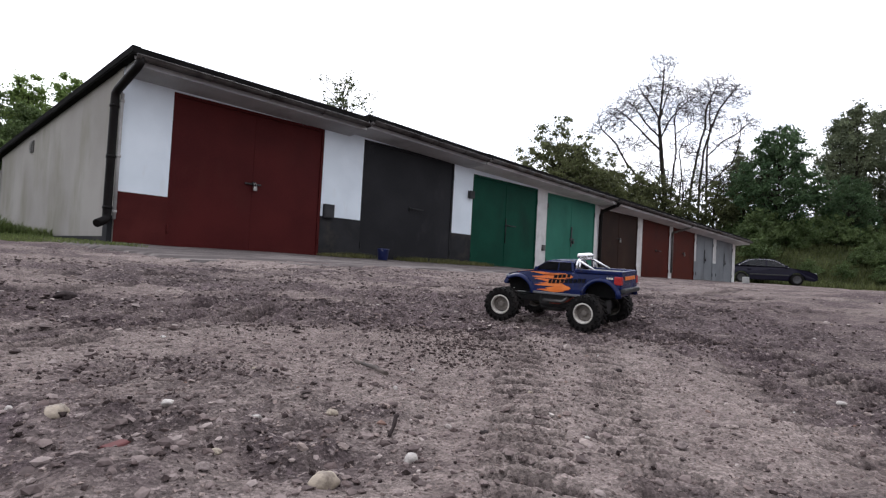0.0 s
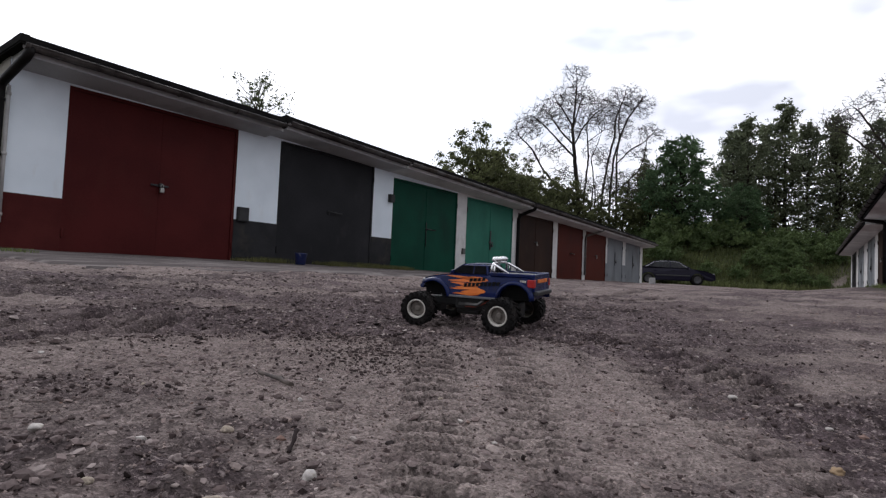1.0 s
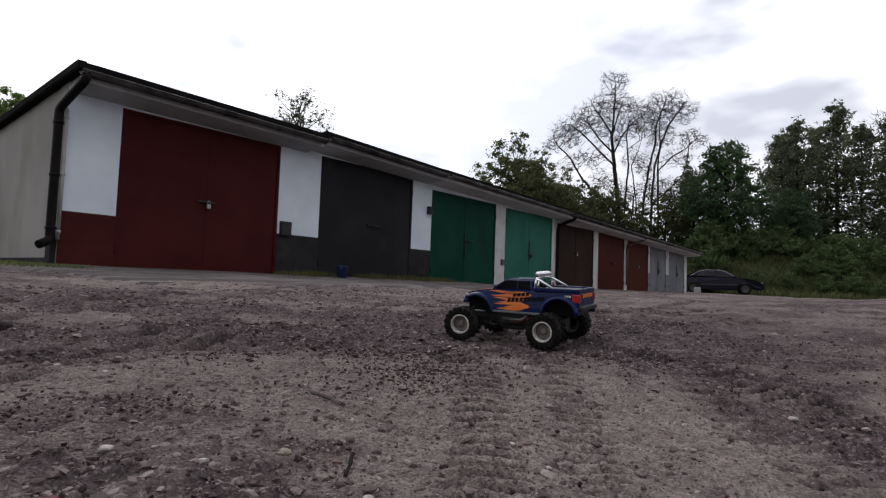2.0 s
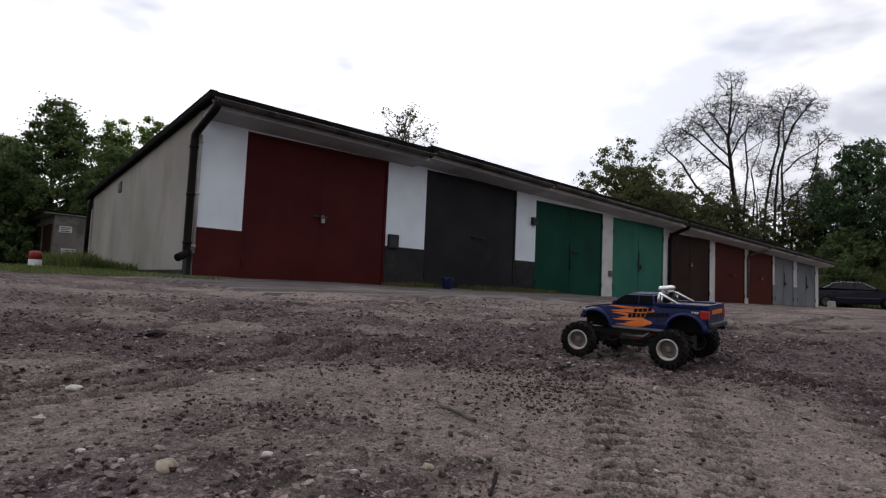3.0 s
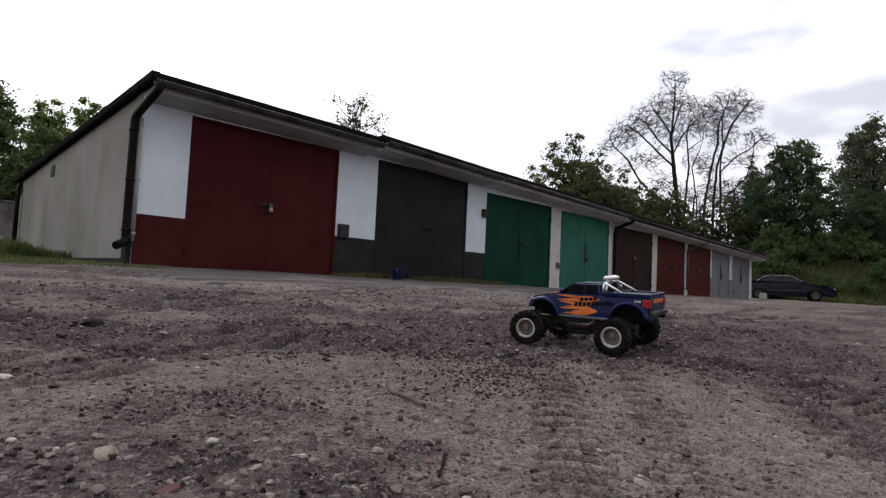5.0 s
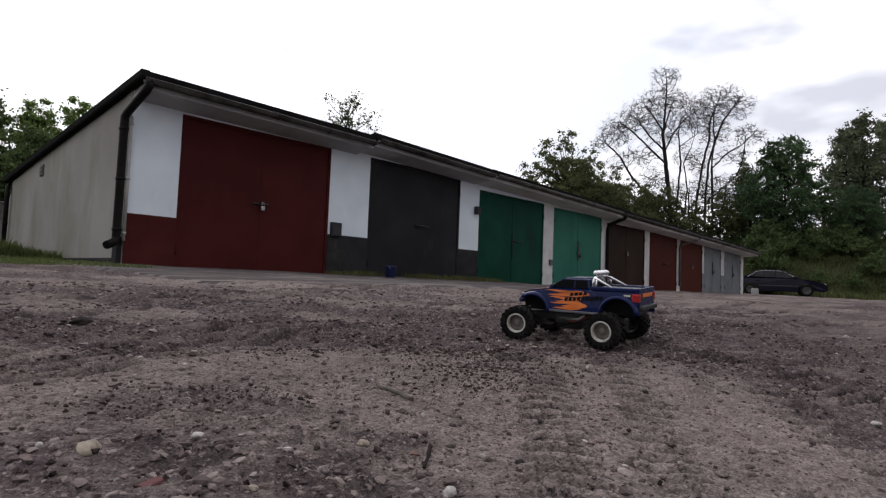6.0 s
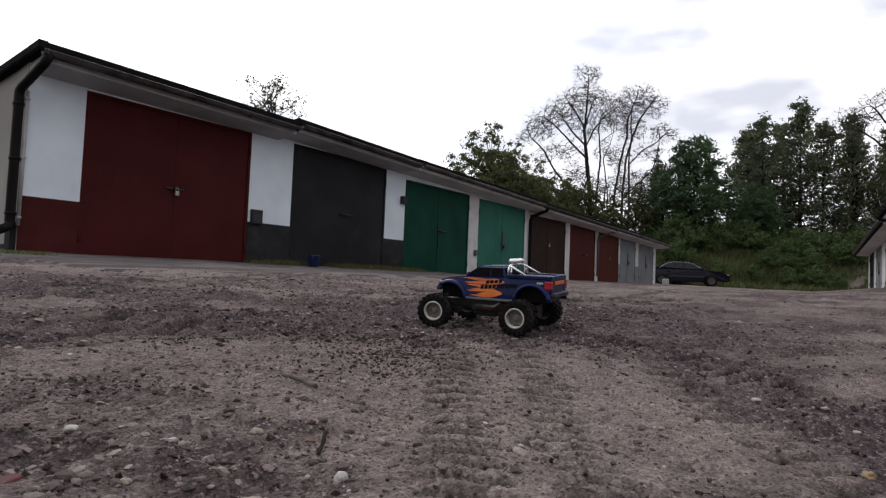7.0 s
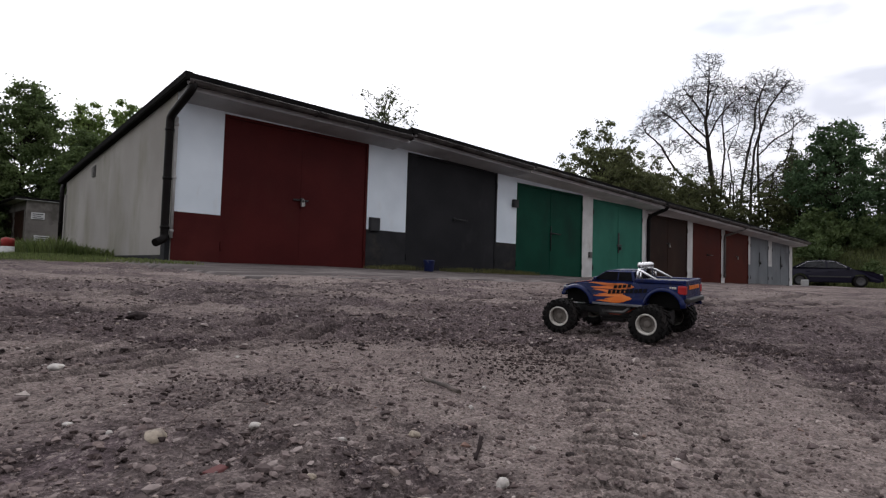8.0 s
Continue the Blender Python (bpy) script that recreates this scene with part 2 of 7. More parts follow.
# ---------------------------------------------------------------- mesh helpers
def box(bm, x0, x1, y0, y1, z0, z1, bevel=0.0):
    b = bmesh.ops.create_cube(bm, size=1.0)
    vs = b["verts"]
    for v in vs:
        v.co = Vector((x0 + (v.co.x + 0.5) * (x1 - x0), y0 + (v.co.y + 0.5) * (y1 - y0), z0 + (v.co.z + 0.5) * (z1 - z0)))
    if bevel:
        es = {e for v in vs for e in v.link_edges}
        bmesh.ops.bevel(bm, geom=list(es), offset=bevel, segments=2, profile=0.5, affect="EDGES")
    return vs


def prism(bm, outline, depth0, depth1, axis="y"):
    """A solid from an outline of (a, b) pairs, pushed along an axis."""
    def at(a, b, d):
        return {"x": (d, a, b), "y": (a, d, b), "z": (a, b, d)}[axis]
    lo = [bm.verts.new(at(a, b, depth0)) for a, b in outline]
    hi = [bm.verts.new(at(a, b, depth1)) for a, b in outline]
    k = len(outline)
    for i in range(k):
        bm.faces.new((lo[i], lo[(i + 1) % k], hi[(i + 1) % k], hi[i]))
    bm.faces.new(lo[::-1])
    bm.faces.new(hi)
    bmesh.ops.recalc_face_normals(bm, faces=bm.faces)


def tube(bm, points, radii, sides=8, cap=True, smooth=True):
    pts = [Vector(p) for p in points]
    if not hasattr(radii, "__len__"):
        radii = [radii] * len(pts)
    rings, side = [], None
    for i, p in enumerate(pts):
        d = (pts[min(i + 1, len(pts) - 1)] - pts[max(i - 1, 0)]).normalized()
        if side is None:
            side = d.orthogonal().normalized()
        side = (side - d * side.dot(d)).normalized()
        other = d.cross(side)
        rings.append([bm.verts.new(p + (side * math.cos(a) + other * math.sin(a)) * radii[i])
                      for a in (2 * math.pi * k / sides for k in range(sides))])
    for a, b in zip(rings, rings[1:]):
        for k in range(sides):
            f = bm.faces.new((a[k], a[(k + 1) % sides], b[(k + 1) % sides], b[k]))
            f.smooth = smooth
    if cap:
        bm.faces.new(rings[0][::-1])
        bm.faces.new(rings[-1])


def lathe(bm, profile, centre=(0, 0, 0), axis="z", sides=24, smooth=True, cap=True):
    """A turned body from (radius, height) pairs."""
    rings = []
    for r, h in profile:
        ring = []
        for k in range(sides):
            a = 2 * math.pi * k / sides
            c, s = r * math.cos(a), r * math.sin(a)
            v = {"z": (c, s, h), "y": (c, h, s), "x": (h, c, s)}[axis]
            ring.append(bm.verts.new(Vector(centre) + Vector(v)))
        rings.append(ring)
    for a, b in zip(rings, rings[1:]):
        for k in range(sides):
            f = bm.faces.new((a[k], a[(k + 1) % sides], b[(k + 1) % sides], b[k]))
            f.smooth = smooth
    for ring in (rings[0], rings[-1]) if cap else ():
        bm.faces.new(ring)
    bmesh.ops.recalc_face_normals(bm, faces=bm.faces)


def mesh_of(name, bm, mat):
    me = bpy.data.meshes.new(name)
    bm.to_mesh(me)
    bm.free()
    me.materials.append(mat)
    return me


def part(name, bm, mat, parent, label=""):
    ob = new(name, mesh_of(name, bm, mat))
    ob.parent = parent
    if label:
        tagged(ob, label)
    return ob


def thing(name, m, label, category, group="", kind=""):
    e = new(name)
    e.empty_display_size = 0.2
    e.matrix_world = m
    return tagged(e, label, category, group, kind)


def solo(name, bm, mat, label, category, m=None, group="", kind=""):
    ob = new(name, mesh_of(name, bm, mat))
    if m is not None:
        ob.matrix_world = m
    return tagged(ob, label, category, group, kind)


def from_arrays(name, verts, faces, mat, smooth=False):
    """A mesh object from numpy arrays of corners and of triangles or quads."""
    me = bpy.data.meshes.new(name)
    me.from_pydata(verts, [], faces)
    if smooth:
        me.polygons.foreach_set("use_smooth", np.ones(len(me.polygons), bool))
    me.materials.append(mat)
    me.update()
    return me


# ---------------------------------------------------------------- the lie of the land
def smooth01(v):
    v = np.clip(v, 0, 1)
    return v * v * (3 - 2 * v)


def land(x, y):
    """Height of the yard: a hollow in front of the garages, level at the doors, a wooded bank beyond."""
    x, y = np.asarray(x, float), np.asarray(y, float)
    low = np.interp(x, [-3, -1, 2, 6, 11.6, 34, 60], [-0.34, -0.34, -0.26, -0.13, 0.03, 0.08, 0.3])
    door = np.interp(x, [-5, 0, 8, 13, 24, 30, 36, 60], [-0.05, -0.06, -0.055, -0.06, -0.08, -0.07, -0.05, 0.2])
    w = np.clip(-y / 8, 0, 1)
    z = door * (1 - w) + low * w - 0.14 * np.sin(np.pi * w) * np.clip((x - 1) / 9, 0, 1) + 0.014 * np.clip(y, 0, 15)
    z = z - 0.13 * np.exp(-((y + 6.6) / 1.6) ** 2) * smooth01((x - 3) / 6)      # a dip along the middle of the lane
    edge = np.interp(y, [-14, -6, 1, 6], [42, 41, 37.0, 35])
    return z + 2.6 * smooth01((x - edge) / 6.5) + 0.02 * np.clip(x - 50, 0, 60)


def grid_noise(x, y, cell, seed):
    """Smooth value noise from 0 to 1 on a square lattice."""
    gx, gy = np.asarray(x, float) / cell, np.asarray(y, float) / cell
    ix, iy = np.floor(gx).astype(np.int64), np.floor(gy).astype(np.int64)
    fx, fy = gx - ix, gy - iy
    fx, fy = fx * fx * (3 - 2 * fx), fy * fy * (3 - 2 * fy)

    def h(a, b):
        v = (a * 374761393 + b * 668265263 + seed * 1442695041) & 0x7FFFFFFF
        v = ((v ^ (v >> 13)) * 1274126177) & 0x7FFFFFFF
        return ((v ^ (v >> 16)) & 0xFFFF) / 65535.0
    return (h(ix, iy) * (1 - fx) + h(ix + 1, iy) * fx) * (1 - fy) + (h(ix, iy + 1) * (1 - fx) + h(ix + 1, iy + 1) * fx) * fy

def along(points, x, y):
    """Distance run along a bent line and distance off it, for arrays of places; the line's length."""
    best, run, off, total = np.full(x.shape, 1e9), np.zeros_like(x), np.zeros_like(x), 0.0
    for (ax, ay), (bx, by) in zip(points, points[1:]):
        dx, dy = bx - ax, by - ay
        length = math.hypot(dx, dy)
        s = np.clip(((x - ax) * dx + (y - ay) * dy) / length, 0, length)
        gap = np.hypot(x - ax - dx / length * s, y - ay - dy / length * s)
        side = np.sign((x - ax) * -dy + (y - ay) * dx)
        near = gap < best
        best, run, off = np.where(near, gap, best), np.where(near, total + s, run), np.where(near, gap * side, off)
        total += length
    return run, off, total


TRACKS = (  # course, width, depth of the tread print, pitch of the lugs
    (((-2.02, -8.02), (-1.756, -7.80), (-1.61, -7.697), (-1.453, -7.58), (-1.30, -7.46), (-1.192, -7.384), (-1.10, -7.26), (-1.06, -7.10)), 0.088, 0.0105, 0.043),
    (((-1.92, -8.12), (-1.561, -7.822), (-1.43, -7.74), (-1.294, -7.662), (-1.005, -7.467), (-0.86, -7.32)), 0.080, 0.007, 0.043),
    (((-1.55, -8.20), (-1.35, -8.00), (-1.08, -7.82), (-0.84, -7.74)), 0.09, 0.006, 0.046),
    (((-2.45, -7.15), (-2.023, -6.99), (-1.884, -6.91), (-1.694, -6.818), (-1.467, -6.716), (-1.0, -6.45)), 0.040, 0.016, 0),
    (((-2.45, -7.03), (-2.003, -6.881), (-1.853, -6.803), (-1.648, -6.706), (-1.476, -6.643), (-0.9, -6.35)), 0.045, 0.018, 0),
    (((-2.45, -7.22), (-2.034, -7.05), (-1.937, -7.011), (-1.789, -6.943), (-1.55, -6.83)), 0.030, 0.012, 0),
    (((-2.45, -6.90), (-2.0, -6.72), (-1.60, -6.52), (-1.0, -6.15)), 0.05, 0.018, 0),
    (((-2.6, -6.2), (-1.6, -5.9), (-0.6, -5.3), (0.6, -4.7)), 0.09, 0.010, 0),
    (((-2.4, -5.6), (-1.2, -5.3), (0.2, -4.6), (1.6, -3.9)), 0.10, 0.010, 0),
    (((-0.4, -5.9), (0.8, -5.9), (2.4, -5.7), (4.5, -5.2)), 0.10, 0.010, 0),
    (((0.2, -6.6), (1.6, -6.7), (3.4, -6.6), (6.0, -6.2)), 0.10, 0.010, 0),
    (((-1.10, -8.30), (-0.90, -8.00), (-0.66, -7.66), (-0.48, -7.36), (-0.10, -7.10)), 0.14, 0.014, 0.04),
    (((-0.60, -6.90), (0.10, -6.95), (0.90, -7.30), (1.90, -7.60)), 0.12, 0.012, 0.04),
    (((-0.30, -6.30), (0.50, -6.40), (1.40, -6.80), (2.40, -7.00)), 0.12, 0.012, 0.04),
)


def tread(x, y):
    """Ruts and tread prints of small wheels: relief in metres, and a dark mask of churned soil and painted lug shade.
    """
    relief, churn_shade = np.zeros_like(x), np.zeros_like(x)
    for course, wide, deep, pitch in TRACKS:
        s, d, length = along(course, x, y)
        ends = smooth01(s / 0.10) * smooth01((length - s) / 0.12)
        inside = smooth01((wide / 2 + 0.008 + 0.012 * (grid_noise(x, y, 0.02, 45) - 0.5) - np.abs(d)) / 0.014) * ends
        berm = np.exp(-((np.abs(d) - wide / 2 - 0.012) / 0.012) ** 2) * ends
        patchy = 0.5 + 0.5 * smooth01((grid_noise(x, y, 0.13, 41) - 0.2) / 0.3)
        wobble = 0.008 * (grid_noise(x, y, 0.06, 42) - 0.5) + 0.003 * (grid_noise(x, y, 0.016, 44) - 0.5)
        if not pitch:        # a plain rolled rut
            edge = smooth01((wide / 2 + 0.006 + wobble - np.abs(d)) / 0.014) * ends
            relief += -deep * edge + 0.5 * deep * berm
            churn_shade = np.maximum(churn_shade, 0.55 * edge * patchy)
            continue
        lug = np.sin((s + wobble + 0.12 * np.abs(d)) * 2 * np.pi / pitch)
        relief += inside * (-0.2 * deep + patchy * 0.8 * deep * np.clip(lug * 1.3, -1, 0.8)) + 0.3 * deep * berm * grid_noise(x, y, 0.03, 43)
        # the lug recesses' shade goes into the colour through this mask
        churn_shade = np.maximum(churn_shade, min(1, deep / 0.011) * inside * patchy * smooth01((-lug + 0.08) / 0.35) * (0.75 + 0.25 * grid_noise(x, y, 0.012, 46)))
    return relief, churn_shade


LIP = ((-3.2, -7.22), (-2.10, -7.05), (-1.68, -6.93), (-1.32, -6.89), (-1.17, -7.04), (-1.07, -7.25), (-0.82, -7.50), (-0.66, -7.90), (-0.60, -9.0))


def past_lip(x, y):
    """How far a place lies beyond the crumbled edge of the sandy hump; negative on the hump."""
    return along(LIP, x, y)[1] + 0.05 * (grid_noise(x, y, 0.12, 47) - 0.5) + 0.03 * (grid_noise(x, y, 0.03, 48) - 0.5)


def dark_soil(x, y):
    """Where the dirt is loose, dark and crumbly rather than packed pale sand (0 to 1)."""
    patch = grid_noise(x, y, 0.85, 11) * 0.42 + grid_noise(x, y, 0.24, 12) * 0.28 + grid_noise(x, y, 0.08, 13) * 0.18 + grid_noise(x, y, 0.03, 14) * 0.12
    v = patch - 0.50
    for cx, cy, rx, ry, turn, add in (   # centre, half axes, turn, how dark
            (-1.50, -7.42, 0.36, 0.20, 35, -0.20), (-1.42, -7.80, 0.38, 0.18, 25, -0.17), (-1.58, -7.08, 0.30, 0.08, -10, -0.12), (-1.95, -7.10, 0.16, 0.05, 0, -0.10),
            (-2.06, -7.40, 0.30, 0.20, 10, 0.12), (-1.50, -8.15, 0.5, 0.10, 0, 0.10), (-1.02, -7.85, 0.14, 0.05, 40, 0.14), (-1.30, -7.36, 0.13, 0.05, 40, 0.12), (-2.10, -6.97, 0.22, 0.08, 0, 0.10), (-1.60, -6.45, 0.95, 0.26, 8, 0.05), (-1.92, -7.66, 0.24, 0.12, 20, 0.13),
            (-1.80, -7.56, 0.09, 0.05, 0, 0.10), (-1.78, -7.66, 0.13, 0.09, 30, 0.07), (-0.70, -7.55, 0.45, 0.08, 55, 0.22), (-1.19, -7.03, 0.26, 0.04, -55, 0.14), (-1.85, -7.28, 0.12, 0.04, 10, 0.10),
            (-0.30, -6.60, 0.9, 0.16, -10, 0.08), (0.3, -7.1, 0.9, 0.2, -20, 0.08), (1.6, -6.3, 1.6, 0.2, -10, 0.06),
            (-0.9, -5.2, 1.2, 0.3, 20, -0.10), (1.5, -5.0, 2.2, 0.4, 40, -0.10)):
        c, s = math.cos(radians(turn)), math.sin(radians(turn))
        u, w = ((x - cx) * c + (y - cy) * s) / rx, (-(x - cx) * s + (y - cy) * c) / ry
        v = v + add * np.exp(-(u * u + w * w))
    beyond = past_lip(x, y)
    v = v + 0.075 * smooth01(beyond / 0.10) * (1 - 0.5 * smooth01((beyond - 0.8) / 1.5)) - 0.05 * smooth01(-beyond / 0.05) * smooth01((beyond + 0.5) / 0.3)
    across, onward = (0.66 * x - 0.75 * y) * 0.28, 0.75 * x + 0.66 * y      # long streaks where wheels have swept past
    streak = 0.6 * grid_noise(across, onward, 0.20, 15) + 0.4 * grid_noise(across, onward, 0.075, 16) - 0.5
    v = v + 0.50 * streak * smooth01((beyond - 0.05) / 0.3)
    v = v - 0.20 * smooth01((y + 5.3 - 0.5 * grid_noise(x * 0.3, y, 0.5, 17)) / 0.9) * smooth01((x + 0.6) / 1.6) * (1 - 0.9 * smooth01((x - 3.0) / 4.0))
    loosened = smooth01(beyond / 0.15)
    return smooth01((v + 0.08 + 0.06 * loosened) / (0.25 + 0.16 * loosened))


def soil(x, y):
    """Relief of the yard's dirt over the lie of the land, and its looseness."""
    near = np.clip(1.4 - np.hypot(x + 1.0, y + 7.2) / 9, 0.15, 1)
    loose = dark_soil(x, y)
    z = 0.030 * (grid_noise(x, y, 1.3, 3) - 0.5) + 0.018 * (grid_noise(x, y, 0.42, 5) - 0.5)
    fine = np.clip(1.35 - np.hypot(x + 1.45, y + 7.4) / 0.9, 0, 1)
    rugged = 1 + 0.35 * smooth01((past_lip(x, y) - 0.05) / 0.3)
    z += rugged * near * ((0.020 - 0.009 * smooth01((past_lip(x, y) - 0.1) / 0.4)) * (grid_noise(x, y, 0.13, 7) - 0.5) + (0.006 + 0.014 * loose) * (grid_noise(x, y, 0.045, 8) - 0.5)
                 + fine * ((0.0035 + 0.010 * loose) * (grid_noise(x, y, 0.019, 9) - 0.5) + (0.0022 + 0.005 * loose) * (grid_noise(x, y, 0.0095, 10) - 0.5)))
    hx, hy = x + 1.25, y + 7.28
    hump = np.exp(-((hx * 0.5 + hy * 0.866) / 0.30) ** 2 - ((hx * 0.866 - hy * 0.5) / 0.8) ** 2)
    z += 0.018 * hump
    beyond = past_lip(x, y)
    z -= 0.008 * smooth01((beyond + 0.02) / 0.10) * (1 - smooth01((beyond - 0.5) / 1.2))
    across, onward = (0.66 * x - 0.75 * y) * 0.30, 0.75 * x + 0.66 * y      # shallow furrows where wheels have swept past
    z += near * (0.020 * (grid_noise(across, onward, 0.13, 19) - 0.5) + 0.010 * (grid_noise(across, onward, 0.05, 20) - 0.5)) * smooth01((beyond - 0.05) / 0.25)
    relief, churn_shade = tread(x, y)
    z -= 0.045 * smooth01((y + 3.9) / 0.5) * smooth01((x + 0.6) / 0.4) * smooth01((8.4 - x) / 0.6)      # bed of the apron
    return z + relief * near, loose, churn_shade


def height(x, y):
    return float(land(x, y) + soil(np.array([x], float), np.array([y], float))[0][0] * float(yard_mask(x, y)))


def yard_mask(x, y):
    """1 where the ground is bare and driven on, 0 under grass, at the walls and on the bank."""
    x, y = np.asarray(x, float), np.asarray(y, float)
    m = smooth01((-y - 0.1) / 0.8) * smooth01((38 - x) / 4)
    return m


def grass_mask(x, y):
    x, y = np.asarray(x, float), np.asarray(y, float)
    edge = np.interp(y, [-14, -6, 1, 6], [40, 39, 34.5, 33])
    bank = smooth01((x - edge) / 1.5)
    side = smooth01((0.5 - x) / 0.8) * smooth01((y + 1.15 + 0.5 * grid_noise(x, y, 0.7, 21)) / 0.7)
    strip = smooth01((y + 0.55) / 0.3) * smooth01((0.9 - x) / 0.4)
    right = smooth01((-9.3 + (x - 11.66) * 0.07 + 1.3 - y) / 0.6) * smooth01((15 - x) / 2) * smooth01((x - 2.5) / 1.5)
    behind = smooth01((y - 1) / 1)
    path = np.exp(-((x - 42.6) / 2.0) ** 2 - ((y + 6.9 + 0.25 * (x - 42.6)) / 0.5) ** 2)      # trodden sandy way up the bank
    return np.clip(np.maximum.reduce([bank, side, strip, right, behind]) - 0.85 * path, 0, 1)


def build_ground():
    n = 660
    t = np.linspace(-1, 1, n)

    def spaced(centre):      # closely ruled near the tyre prints, ever wider outwards
        return centre + 1.75 * t + np.sign(t) * (5.2 * np.abs(t) ** 3.0 + 220 * np.abs(t) ** 9)
    xs, ys = spaced(-1.35), spaced(-7.20)
    x, y = np.meshgrid(xs, ys)
    x, y = x.ravel(), y.ravel()
    rel, loose, churn_shade = soil(x, y)
    z = land(x, y) + rel * yard_mask(x, y) + (1 - yard_mask(x, y)) * 0.05 * (grid_noise(x, y, 0.6, 31) - 0.6)
    far = np.hypot(x, y) > 70
    z = np.where(far, np.minimum(z, 3.2), z)
    i = np.arange(n * n).reshape(n, n)
    faces = np.stack([i[:-1, :-1], i[:-1, 1:], i[1:, 1:], i[1:, :-1]], -1).reshape(-1, 4)
    me = from_arrays("ground", np.stack([x, y, z], 1).tolist(), faces.tolist(), M_SOIL, smooth=True)
    zone = me.attributes.new("zone", "FLOAT_COLOR", "POINT")
    g = grass_mask(x, y)
    zone.data.foreach_set("color", np.stack([g, loose * yard_mask(x, y), churn_shade, 0 * g + 1], 1).ravel().astype(np.float32))
    return tagged(new("ground", me), "grey-brown bare dirt yard with gravel, tyre prints and grassy edges", "ground", kind="structure")


def soil_material():
    m = bpy.data.materials.new("yard_dirt")
    m.use_nodes = True
    n, l = m.node_tree.nodes, m.node_tree.links
    b = n["Principled BSDF"]
    tc = n.new("ShaderNodeTexCoord")

    def noise_at(scale, detail=5.0, rough=0.55):
        t = n.new("ShaderNodeTexNoise")
        t.inputs["Scale"].default_value, t.inputs["Detail"].default_value, t.inputs["Roughness"].default_value = scale, detail, rough
        l.new(tc.outputs["Object"], t.inputs["Vector"])
        return t.outputs["Fac"]

    def ramp(src, p0, c0, p1, c1):
        r = n.new("ShaderNodeValToRGB")
        r.color_ramp.elements[0].position, r.color_ramp.elements[0].color = p0, (*c0, 1)
        r.color_ramp.elements[1].position, r.color_ramp.elements[1].color = p1, (*c1, 1)
        l.new(src, r.inputs["Fac"])
        return r.outputs["Color"]

    def mixed(fac, a, c, mode="MIX"):
        x = n.new("ShaderNodeMix")
        x.data_type, x.blend_type = "RGBA", mode
        for s, v in (("Factor", fac), ("A", a), ("B", c)):
            if isinstance(v, (tuple, float)):
                x.inputs[s].default_value = v if isinstance(v, float) else (*v, 1)
            else:
                l.new(v, x.inputs[s])
        return x.outputs["Result"]
    at = n.new("ShaderNodeAttribute")
    at.attribute_name = "zone"
    sep = n.new("ShaderNodeSeparateColor")
    l.new(at.outputs["Color"], sep.inputs["Color"])
    def cells(scale, lo, hi, jitter):     # single grains, each of its own tone
        v = n.new("ShaderNodeTexVoronoi")
        v.inputs["Scale"].default_value = scale
        wob = n.new("ShaderNodeTexNoise")
        wob.inputs["Scale"].default_value, wob.inputs["Detail"].default_value = scale * 0.8, 2.0
        l.new(tc.outputs["Object"], wob.inputs["Vector"])
        vm = n.new("ShaderNodeVectorMath")
        vm.operation = "MULTIPLY_ADD"
        vm.inputs[1].default_value = (jitter / scale,) * 3
        l.new(wob.outputs["Color"], vm.inputs[0])
        l.new(tc.outputs["Object"], vm.inputs[2])
        l.new(vm.outputs["Vector"], v.inputs["Vector"])
        sc = n.new("ShaderNodeSeparateColor")
        l.new(v.outputs["Color"], sc.inputs["Color"])
        mr = n.new("ShaderNodeMapRange")
        mr.inputs["To Min"].default_value, mr.inputs["To Max"].default_value = lo, hi
        l.new(sc.outputs["Red"], mr.inputs["Value"])
        cc = n.new("ShaderNodeCombineColor")
        for k in ("Red", "Green", "Blue"):
            l.new(mr.outputs["Result"], cc.inputs[k])
        return cc.outputs["Color"], v.outputs["Distance"]
    sand = ramp(noise_at(1.1), 0.35, (0.194, 0.158, 0.146), 0.65, (0.267, 0.221, 0.202))
    sand = mixed(ramp(noise_at(9, 6, 0.65), 0.45, (0, 0, 0), 0.66, (0.55, 0.55, 0.55)), sand, (0.120, 0.091, 0.088))
    sand = mixed(ramp(noise_at(70, 5, 0.75), 0.62, (0, 0, 0), 0.67, (0.7, 0.7, 0.7)), sand, (0.050, 0.037, 0.036))
    dirt = ramp(noise_at(2.3), 0.35, (0.062, 0.048, 0.049), 0.65, (0.111, 0.085, 0.088))
    dirt = mixed(ramp(noise_at(30, 6, 0.7), 0.51, (0, 0, 0), 0.60, (0.75, 0.75, 0.75)), dirt, (0.040, 0.031, 0.030))
    dirt = mixed(ramp(noise_at(90, 4, 0.7), 0.55, (0, 0, 0), 0.61, (0.85, 0.85, 0.85)), dirt, (0.24, 0.198, 0.188))
    base = mixed(sep.outputs["Green"], sand, dirt)
    base = mixed(ramp(noise_at(0.55, 4), 0.48, (0, 0, 0), 0.64, (0.4, 0.4, 0.4)), base, (0.105, 0.079, 0.078))
    # ruts and tread recesses mixed near-black, lug shade painted in with churned soil
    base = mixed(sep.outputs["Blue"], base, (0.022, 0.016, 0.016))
    tone1, grain1 = cells(330, 0.64, 1.40, 0.5)
    tone2, grain2 = cells(85, 0.78, 1.24, 0.6)
    base = mixed(1.0, base, tone1, "MULTIPLY")
    base = mixed(1.0, base, tone2, "MULTIPLY")
